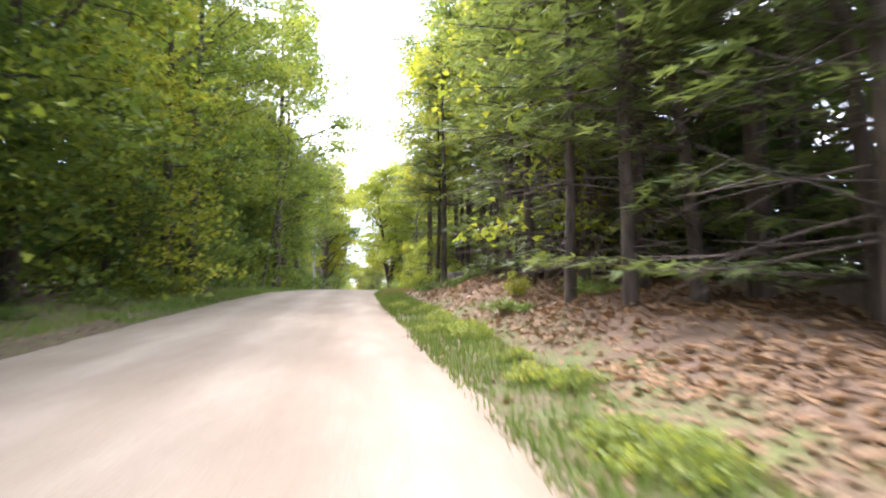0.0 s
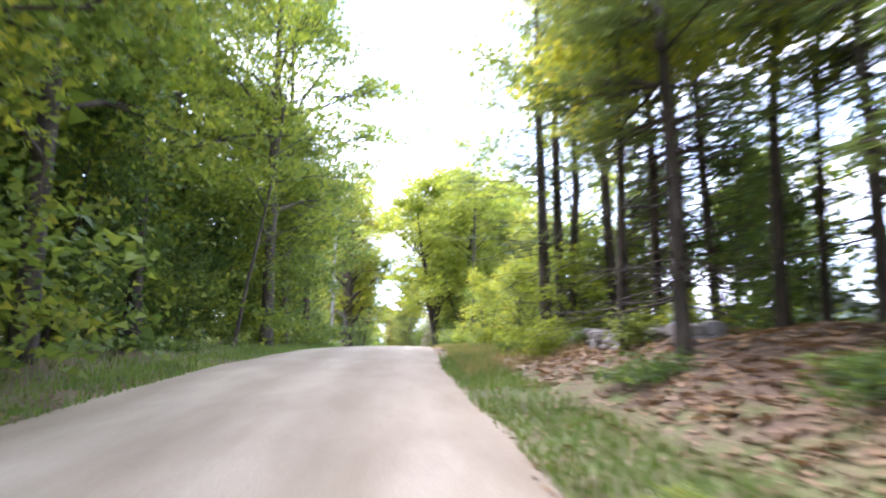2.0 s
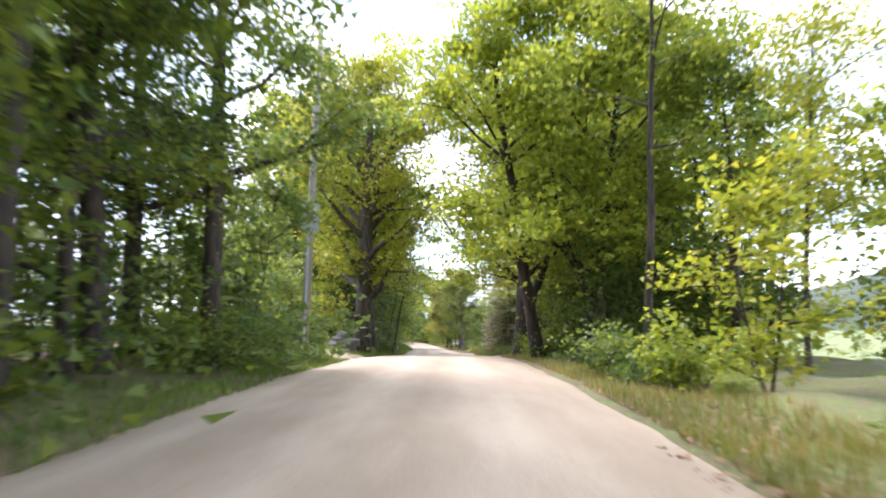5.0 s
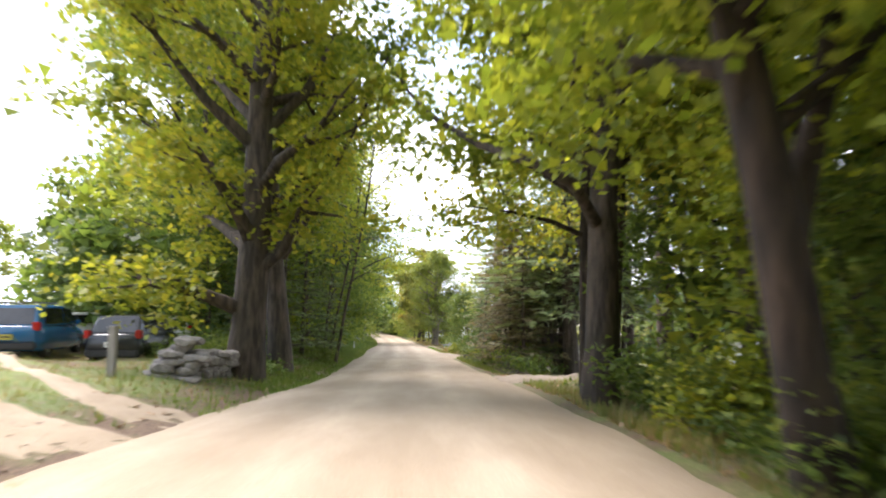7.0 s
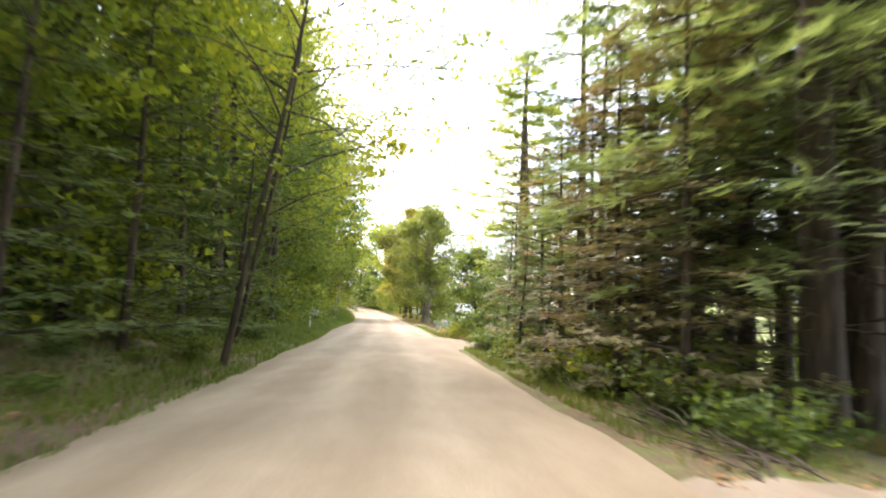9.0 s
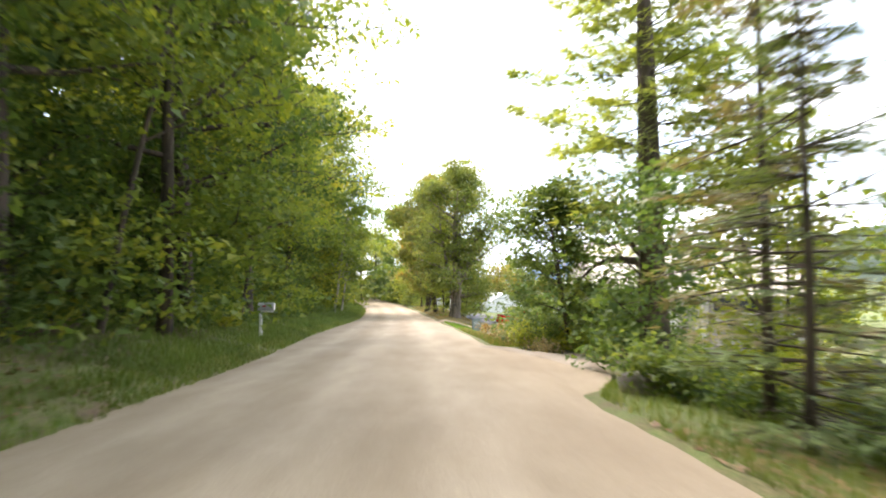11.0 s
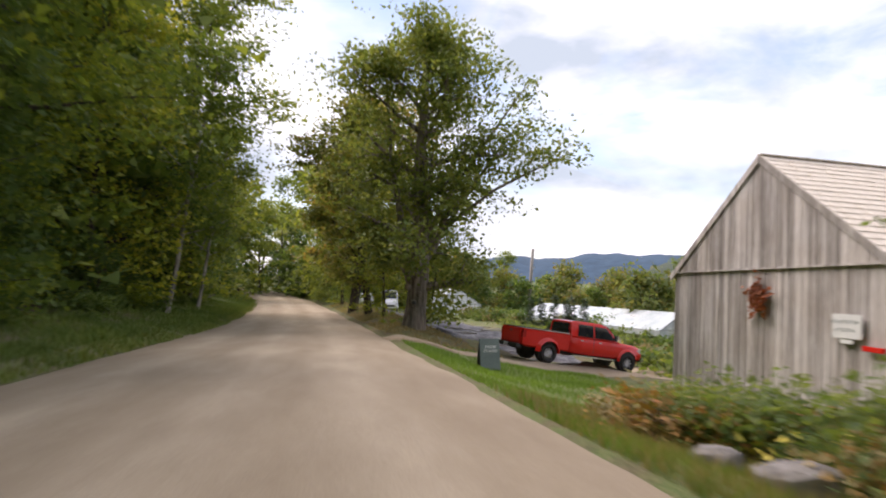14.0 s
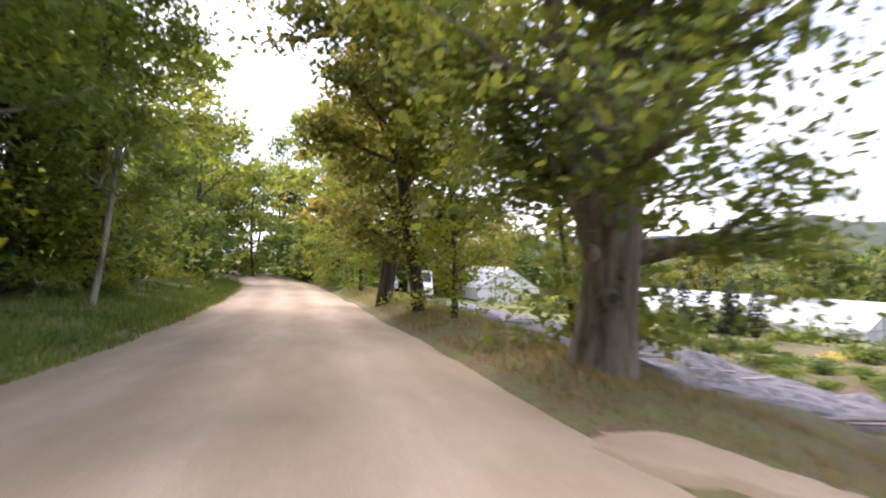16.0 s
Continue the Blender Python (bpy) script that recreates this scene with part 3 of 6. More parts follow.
    v, f = leaves(cen, rng, leaf, flat=0.55, kite=kite)
    ob = holder(name, Matrix(), label, "tree")
    first = forks if radius > 0.25 else len(wood_pieces)
    tv, tf = join(wood_pieces[:first])
    trunk = new("trunk", mesh_of("trunk", tv, tf, wood, True))
    if first < len(wood_pieces):
        for piece in wood_pieces[len(wood_pieces) - len(extra):]:
            new("limb", mesh_of("limb", *piece, wood, True)).parent = ob
        bv, bf = join(wood_pieces[first:len(wood_pieces) - len(extra)])
        twigs = tagged(new("branchwork", mesh_of("branchwork", bv, bf, wood, True)), kind="stuff")
        twigs.parent = ob
    crown = new("crown", mesh_of("crown", v, f, foliage))
    trunk.parent = crown.parent = ob
    return ob


def conifer(seed, height, radius, base, spread, n_whorl, spray=0.34, dead=0, foliage=NEEDLE, name="conifer", label="", droop=0.12, per=9, extra=(), fan=(-0.75, 0.0, 0.75), thin=0.1):
    """A pine, spruce or hemlock: straight trunk, whorls of boughs with flat sprays; dead twigs below."""
    rng = np.random.default_rng(seed)
    top = limb(rng, (0, 0, -0.3), (0, 0, 1), height, 0.015, 0.02, 8)
    pieces = [tube(top, radius * np.array([1.3, 1, 0.92, 0.82, 0.7, 0.55, 0.4, 0.22, 0.03]), 8)]
    cen, way = [], []
    for i in range(n_whorl):
        h = base + (1 - base) * (i / n_whorl)
        z = h * height
        for j in range(rng.integers(4, 7)):
            a = rng.uniform(0, 6.28)
            reach = spread * (1 - (h - base) / (1 - base)) ** 0.75 * rng.uniform(0.6, 1.15) + min(0.25, spread * 0.12)
            L = limb(rng, (np.interp(z, top[:, 2], top[:, 0]), np.interp(z, top[:, 2], top[:, 1]), z), (math.cos(a), math.sin(a), rng.uniform(-0.05, 0.3)), reach, 0.06, -droop * 0.3, 5)
            pieces.append(tube(L[::5], [0.03, 0.008], 3))
            k = int(per * reach / spread * 3) + 3
            s = rng.uniform(0.2, 1, k)
            pts = np.stack([np.interp(s * 5, np.arange(6), L[:, c]) for c in range(3)], 1)
            wid = reach * 0.32 * (1.1 - s)[:, None]
            lat = np.array([-math.sin(a), math.cos(a), 0])[None, :] * rng.normal(0, 1, (k, 1))
            pts = pts + lat * wid + rng.normal(0, 0.05, (k, 3))
            cen.append(pts)
            w = np.array([math.cos(a), math.sin(a), -0.25])[None, :] + lat * 0.7
            way.append(w)
    for i in range(dead):
        z = rng.uniform(0.06, base + 0.05) * height
        a = rng.uniform(0, 6.28)
        L = limb(rng, (np.interp(z, top[:, 2], top[:, 0]), np.interp(z, top[:, 2], top[:, 1]), z), (math.cos(a), math.sin(a), rng.uniform(-0.3, 0.15)), spread * rng.uniform(0.4, 0.9), 0.12, -0.02, 5)
        pieces.append(tube(L[[0, 2, 3, 5]], np.linspace(0.018, 0.004, 4), 3))
        for _ in range(2):
            q = limb(rng, L[rng.integers(1, 5)], (math.cos(a + rng.uniform(-1, 1)), math.sin(a + rng.uniform(-1, 1)), rng.uniform(-0.4, 0.2)), spread * 0.35, 0.15, 0, 3)
            pieces.append(tube(q[::3], [0.008, 0.003], 3))
    for pts, r0 in extra:
        P = np.array(pts, float)
        pieces.append(tube(P, np.linspace(r0, 0.03, len(P)), 8))
        k = 40
        cen.append(P[-1] + rng.normal(0, 0.35, (k, 3)))
        way.append((P[-1] - P[-2])[None, :] + rng.normal(0, 0.5, (k, 3)))
    cen, way = np.concatenate(cen), np.concatenate(way)
    n = len(cen)
    way = way / np.linalg.norm(way, axis=1)[:, None]
    nor = rng.normal(0, 0.35, (n, 3)) + [0, 0, 1]
    nor -= way * (nor * way).sum(1)[:, None]
    nor /= np.linalg.norm(nor, axis=1)[:, None]
    b = np.cross(nor, way)
    vs, fs = [], []
    # a spray: narrow blades fanned from one twig
    for k, ang in enumerate(fan):
        s = spray * rng.uniform(0.6, 1.3, (n, 1)) * (1.0 if abs(ang) < 0.2 else 0.8)
        d = way * math.cos(ang) + b * math.sin(ang)
        e = np.cross(nor, d)
        vs.append(np.stack([cen + e * s * thin, cen - e * s * thin, cen + d * s], 1).reshape(-1, 3))
        fs.append(np.arange(n * 3).reshape(n, 3))
    v, f = join(list(zip(vs, fs)))
    ob = holder(name, Matrix(), label, "tree")
    tv, tf = join(pieces)
    trunk, crown = new("trunk", mesh_of("trunk", tv, tf, BARK_PINE, True)), new("crown", mesh_of("crown", v, f, foliage))
    trunk.parent = crown.parent = ob
    return ob


def shrub(seed, width, height, n_leaf, leaf, foliage, name="shrub", label="", stems=9):
    rng = np.random.default_rng(seed)
    pieces, tips = [], []
    for i in range(stems):
        a = rng.uniform(0, 6.28)
        L = limb(rng, (rng.normal(0, width * 0.1), rng.normal(0, width * 0.1), -0.1), (math.cos(a) * rng.uniform(0.2, 0.9), math.sin(a) * rng.uniform(0.2, 0.9), 1), height * rng.uniform(0.6, 1.05), 0.14, 0, 5)
        L[:, :2] *= width / max(height, 0.5) * 0.9 if width > height else 1
        pieces.append(tube(L[[0, 2, 3, 5]], np.linspace(0.02, 0.005, 4), 3))
        tips += [L[2], L[3], L[4], L[5]]
    tips = np.array(tips)
    pick = rng.integers(0, len(tips), n_leaf)
    cen = tips[pick] + rng.normal(0, 1, (n_leaf, 3)) * np.array([width * 0.16, width * 0.16, height * 0.12])
    cen = cen[cen[:, 2] > 0.03]
    v, f = leaves(cen, rng, leaf)
    ob = holder(name, Matrix(), label, "shrub")
    tv, tf = join(pieces)
    stem, crown = new("stem", mesh_of("stem", tv, tf, DEADWOOD, True)), new("foliage", mesh_of("foliage", v, f, foliage))
    stem.parent = crown.parent = ob
    tagged(stem, kind="stuff")
    return ob


PLACED = np.random.default_rng(77)


def plant(ob, x, y, scale=1.0, turn=None, tilt=0.0, label="", sink=0.0, first=[]):
    """Sets a copy of a plant on the land."""
    z = float(ground_z(x, y)) - sink
    turn = PLACED.uniform(0, 360) if turn is None else turn
    m = pose(x, y, z, tilt, 0, turn) @ Matrix.Scale(scale, 4)
    if not any(o == ob for o in first):
        first.append(ob)
        ob.matrix_world = m
        c = ob
    else:
        c = copy_thing(ob, pose(0, 0, 0))
        c.matrix_basis = m
    if label:
        tagged(c, label)
    return c


build_ground()
build_road()
build_hill("hill_near", 44, 1150, 430, 88, M_HILL, 5, "wooded green hill behind the farm fields")
build_hill("hill_middle", 62, 1000, 500, 50, M_HILL, 6, "wooded green hillside beyond the fields")
# the far ridge's haze is only its blue colour
build_hill("hill_far", 23, 2600, 760, 116, M_HILLFAR, 9, "wooded ridge on the horizon, coloured blue for distance haze")

# ---- woods ----
EDGE = [broadleaf(11 + k, h, r, b, s, int(n * 1.9), 0.16, 17, 0.02, 1, 0.95, foliage=fo, name="maple_tree", label=la, low=lo)
        for k, (h, r, b, s, n, fo, la, lo) in enumerate((
            (15, 0.17, 0.16, 3.8, 7100, LEAF_MAPLE, "green roadside maple with leaves down to the verge", 3.5),
            (18, 0.22, 0.18, 4.3, 7700, LEAF_MAPLE, "tall green maple at the edge of the woods", 2.5),
            (14, 0.15, 0.14, 3.6, 6800, LEAF_YELLOW, "yellow-green maple at the edge of the woods", 3.0),
            (19, 0.26, 0.2, 4.6, 7700, LEAF_DARK, "dark green broadleaf tree in the woods", 2.0)))]
RANK = [broadleaf(21 + k, h, 0.2, b, s, 2900, 0.4, 9, 0.02, 1, 1.1, foliage=fo, name="woodland_tree", label=la, low=3)
        for k, (h, b, s, fo, la) in enumerate((
            (17, 0.18, 4.2, LEAF_MAPLE, "tall green maple in the second rank of the woods"),
            (15, 0.14, 3.9, LEAF_DARK, "dark green tree behind the roadside maples")))]
DEEP = [broadleaf(31 + k, h, r, b, s, n, 0.39, 6, 0.02, 1, 1.2, foliage=fo, name="woodland_tree", label=la, low=3)
        for k, (h, r, b, s, n, fo, la) in enumerate((
            (15, 0.2, 0.2, 4.0, 2300, LEAF_DARK, "dark green tree deep in the woods"),
            (17, 0.22, 0.3, 4.2, 2300, LEAF_MAPLE, "tall green tree deep in the woods"),
            (13, 0.16, 0.16, 3.6, 2200, LEAF_MAPLE, "green tree standing within the woods")))]
PINES = [conifer(51 + k, h, r, b, s, n, 0.32, d, fo, per=11, thin=0.1, name="conifer_tree", label=la)
         for k, (h, r, b, s, n, d, fo, la) in enumerate((
             (15, 0.16, 0.22, 2.9, 17, 22, NEEDLE, "dark hemlock with bare dead lower branches"),
             (18, 0.2, 0.34, 3.2, 17, 26, NEEDLE, "tall white pine with dead lower limbs"),
             (12, 0.11, 0.3, 2.2, 16, 34, NEEDLE, "thin conifer with many dead grey twigs"),
             (10, 0.1, 0.08, 2.2, 18, 8, NEEDLE_DRY, "brownish conifer with sparse dry needles"),
             (11, 0.12, 0.05, 2.5, 17, 10, NEEDLE, "dense green hemlock with boughs near the ground")))]
SAPLING = [broadleaf(71 + k, 5.2, 0.05, 0.12, 1.5, 2800, 0.14, 8, 0.05, 2, 0.55, foliage=fo, name="sapling", label=la, low=1.6)
           for k, (fo, la) in enumerate(((SHRUB, "young green sapling beside the road"), (LEAF_YELLOW, "young yellow-green sapling beside the road"), (LEAF_DARK, "young dark green sapling at the wood's edge")))]
SHRUBS = [shrub(91 + k, w, h, n, lf, fo, label=la)
          for k, (w, h, n, lf, fo, la) in enumerate((
              (1.8, 1.3, 1250, 0.11, SHRUB, "leafy green roadside shrub"),
              (1.4, 0.8, 800, 0.1, LEAF_DARK, "low dark green shrub on the verge"),
              (1.6, 1.6, 1200, 0.11, LEAF_YELLOW, "yellowing shrub beside the road"),
              (1.2, 0.5, 600, 0.1, GRASS, "low weeds on the verge")))]


RUSTY = broadleaf(24, 10, 0.2, 0.1, 3.2, 1700, 0.48, 7, 0.0, 1, 1.5, foliage=LEAF_TURNING, name="turning_maple", label="orange-turning maple behind the greenhouse", low=3)
BUSHY = broadleaf(85, 9, 0.09, 0.06, 2.6, 4700, 0.185, 14, 0.03, 2, 0.75, foliage=LEAF_DARK, name="understorey_tree", label="bushy dark green tree filling the wood's edge", low=3.5)
HEDGE = [broadleaf(141 + k, 6.2, 0.1, 0.06, 2.7, 1300, 0.48, 6, 0.0, 2, 1.35, foliage=fo, name="field_tree", label=la, low=3.4)
         for k, (fo, la) in enumerate(((FAR_LEAF, "bushy green tree at the field's edge"), (SHRUB, "yellow-green bushy tree behind the garden"), (LEAF_DARK, "dark green bushy tree behind the greenhouses")))]
OVERHANG = broadleaf(87, 15, 0.075, 0.3, 4.4, 5200, 0.13, 22, 0.16, 1, 0.6, foliage=LEAF_YELLOW, name="leaning_maple", label="thin-leaved maple leaning out over the road", kite=True)
THIN = [broadleaf(81, 14, 0.1, 0.34, 2.5, 6500, 0.135, 14, 0.03, 1, 0.75, foliage=LEAF_YELLOW, name="slender_maple", label="slender yellow-green maple among the roadside trunks"),
        broadleaf(82, 16, 0.12, 0.42, 2.8, 6500, 0.135, 14, 0.02, 1, 0.8, foliage=LEAF_MAPLE, name="slender_maple", label="tall slender maple with a bare lower trunk")]


def woods(kinds, y0, y1, u0, u1, step, seed, lo=0.8, hi=1.2, skip=None):
    """Trees at uneven spacing over a stretch of land beside the road."""
    rng = np.random.default_rng(seed)
    y = y0
    while y < y1:
        u = u0
        while u < u1:
            yy, uu = y + rng.uniform(-0.4, 0.4) * step, u + rng.uniform(-0.4, 0.4) * step
            k, sc = kinds[rng.integers(len(kinds))], rng.uniform(lo, hi)
            if skip is None or not skip(uu, yy):
                plant(k, float(line_x(yy)) + uu, yy, sc)
            u += step
        y += step




# ---- vehicles ----
def loft(sections, bm=None):
    """A closed body through rings of points of one length."""
    bm = bmesh.new() if bm is None else bm
    rings = [[bm.verts.new(p) for p in s] for s in sections]
    n = len(rings[0])
    for a, b in zip(rings, rings[1:]):
        for i in range(n):
            bm.faces.new((a[i], a[(i + 1) % n], b[(i + 1) % n], b[i]))
    bm.faces.new(rings[0][::-1])
    bm.faces.new(rings[-1])
    bmesh.ops.recalc_face_normals(bm, faces=bm.faces)
    return bm


def ring(x, z0, z1, w0, w1, r=0.1):
    """A rounded cross-section of a car body: half width w0 below, w1 above."""
    return [(x, -w0 + r, z0), (x, -w0, z0 + r), (x, -(w0 + w1) / 2 - 0.01, (z0 + z1) / 2), (x, -w1, z1 - r), (x, -w1 + r, z1),
            (x, w1 - r, z1), (x, w1, z1 - r), (x, (w0 + w1) / 2 + 0.01, (z0 + z1) / 2), (x, w0, z0 + r), (x, w0 - r, z0)]


def panel(points, out, thick=0.012, bm=None):
    """A thin plate through four or more corners, standing proud along out."""
    bm = bmesh.new() if bm is None else bm
    o = Vector(out).normalized() * thick
    a = [bm.verts.new(Vector(p) + o * 0.35) for p in points]
    b = [bm.verts.new(Vector(p) + o) for p in points]
    n = len(a)
    bm.faces.new(b)
    bm.faces.new(a[::-1])
    for i in range(n):
        bm.faces.new((a[i], a[(i + 1) % n], b[(i + 1) % n], b[i]))
    bmesh.ops.recalc_face_normals(bm, faces=bm.faces)
    return bm


def wheel(car, x, y, r, w):
    """A tyre with its rim, hub towards the outside."""
    s = 1 if y > 0 else -1
    bm = bmesh.new()
    prof = [(r * 0.62, -w / 2), (r * 0.93, -w / 2), (r, -w * 0.36), (r, w * 0.36), (r * 0.93, w / 2), (r * 0.62, w / 2)]
    n = 24
    rings = []
    for k in range(n):
        a = 2 * math.pi * k / n
        rings.append([bm.verts.new((x + q * math.cos(a), y + d, r + q * math.sin(a))) for q, d in prof])
    for k in range(n):
        p, q = rings[k], rings[(k + 1) % n]
        for i in range(len(prof)):
            bm.faces.new((p[i], p[(i + 1) % len(prof)], q[(i + 1) % len(prof)], q[i]))
    tyre = part("tyre", bm, M_TYRE, None, "", True)
    wh = new("wheel")
    wh.parent = car
    tyre.parent = wh
    bm = bmesh.new()
    y0 = y + s * w * 0.32
    cyl_bm(r * 0.63, r * 0.63, (x, y - s * w * 0.4, r), (x, y0 - s * 0.05, r), 20, bm)
    cyl_bm(r * 0.16, r * 0.14, (x, y0 - s * 0.05, r), (x, y0 + s * 0.03, r), 10, bm)
    for k in range(8):
        a = 2 * math.pi * k / 8
        c, d = math.cos(a), math.sin(a)
        cyl_bm(r * 0.07, r * 0.06, (x + c * r * 0.15, y0, r + d * r * 0.15), (x + c * r * 0.58, y0 - s * 0.02, r + d * r * 0.58), 6, bm)
    rim = part("rim", bm, M_RIM, wh, "bright spoked metal rim", True)
    return wh


def plate_bars(parent, x, y0, y1, z0, z1, s, back, ink):
    """A plate with plain bars in place of its writing."""
    p = part("number_plate", box_bm(x - 0.008, x + 0.008, y0, y1, z0, z1), back, parent)
    bm = bmesh.new()
    n = 5
    for k in range(n):
        a = y0 + (y1 - y0) * (0.12 + 0.76 * k / n)
        box_bm(x + s * 0.008, x + s * 0.011, a, a + (y1 - y0) * 0.1, z0 + (z1 - z0) * 0.3, z0 + (z1 - z0) * 0.72, 0, bm)
    part("bars", bm, ink, p)


def hatchback(name, m, paint, label, length=4.4, width=1.8, height=1.6, rack=False, plate=M_WHITE):
    """A parked estate or small SUV; front towards +x, on its wheels at z 0."""
    car = holder(name, m, label, "car")
    h, L, w = height, length / 2, width / 2
    sec = [ring(-L, 0.42, 0.95, w * 0.8, w * 0.8), ring(-L + 0.1, 0.28, 1.0, w * 0.93, w * 0.9), ring(-L + 0.5, 0.22, 1.02, w, w * 0.96), ring(0, 0.2, 0.98, w, w * 0.97),
           ring(L - 1.1, 0.2, 0.98, w, w * 0.95), ring(L - 0.3, 0.25, 0.82, w * 0.96, w * 0.86), ring(L, 0.38, 0.66, w * 0.78, w * 0.7)]
    part("body", loft(sec), paint, car, "", True)
    c0, c1, c2, c3 = -L + 0.12, -L + 0.55, 0.55, 1.35
    cab = [ring(c0, 0.94, 0.99, w * 0.86, w * 0.84, 0.02), ring(c1, 0.94, h, w * 0.9, w * 0.72, 0.06), ring(0.1, 0.94, h + 0.02, w * 0.93, w * 0.76, 0.06), ring(c2, 0.94, h - 0.06, w * 0.93, w * 0.74, 0.06), ring(c3, 0.94, 0.99, w * 0.9, w * 0.84, 0.02)]
    part("cabin", loft(cab), paint, car)
    for s in (-1, 1):
        part("side_window", panel([(c1 + 0.05, s * w * 0.885, 1.03), (-0.1, s * w * 0.905, 1.03), (-0.1, s * w * 0.79, h - 0.1), (c1 + 0.22, s * w * 0.77, h - 0.1)], (0, s, 0.35), 0.03), M_GLASS, car)
        part("side_window", panel([(0.0, s * w * 0.905, 1.03), (c3 - 0.25, s * w * 0.89, 1.03), (c2 + 0.1, s * w * 0.79, h - 0.14), (0.0, s * w * 0.79, h - 0.1)], (0, s, 0.35), 0.03), M_GLASS, car)
        part("tail_lamp", box_bm(-L + 0.0, -L + 0.2, min(s * w * 0.74, s * w * 0.95), max(s * w * 0.74, s * w * 0.95), 0.86, 1.12, 0.03), M_LAMP, car, "red tail lamp")
        part("head_lamp", box_bm(L - 0.36, L - 0.12, min(s * w * 0.55, s * w * 0.88), max(s * w * 0.55, s * w * 0.88), 0.62, 0.78, 0.04), M_CLEAR, car, "clear head lamp")
        part("mirror", box_bm(0.82, 0.98, min(s * w * 0.95, s * w * 1.12), max(s * w * 0.95, s * w * 1.12), 1.0, 1.14, 0.03), paint, car)
        part("door_handle", box_bm(-0.35, -0.18, min(s * w * 0.97, s * w * 1.0), max(s * w * 0.97, s * w * 1.0), 0.84, 0.87, 0.008), M_PLASTIC, car)
        wheel(car, -L + 0.82, s * (w - 0.13), 0.33, 0.22)
        wheel(car, L - 0.86, s * (w - 0.13), 0.33, 0.22)
    part("rear_window", panel([(c0 + 0.05, -w * 0.72, 1.04), (c0 + 0.05, w * 0.72, 1.04), (c1 - 0.06, w * 0.62, h - 0.1), (c1 - 0.06, -w * 0.62, h - 0.1)], (-1, 0, 0.6), 0.03), M_GLASS, car)
    part("windscreen", panel([(c3 - 0.1, -w * 0.76, 1.04), (c3 - 0.1, w * 0.76, 1.04), (c2 + 0.12, w * 0.64, h - 0.16), (c2 + 0.12, -w * 0.64, h - 0.16)], (1, 0, 0.9), 0.03), M_GLASS, car)
    part("bumper", box_bm(-L - 0.05, -L + 0.18, -w * 0.88, w * 0.88, 0.3, 0.55, 0.05), M_PLASTIC, car)
    plate_bars(car, -L - 0.06, -0.2, 0.2, 0.6, 0.76, -1, plate, M_PLASTIC)
    if rack:
        for s in (-1, 1):
            part("roof_rail", cyl_bm(0.018, 0.018, (-L + 0.7, s * w * 0.62, h + 0.07), (0.5, s * w * 0.62, h + 0.05), 8), M_PLASTIC, car)
        for x in (-L + 1.0, 0.2):
            part("cross_bar", box_bm(x - 0.03, x + 0.03, -w * 0.66, w * 0.66, h + 0.08, h + 0.11, 0.01), M_CHROME, car)
    return car


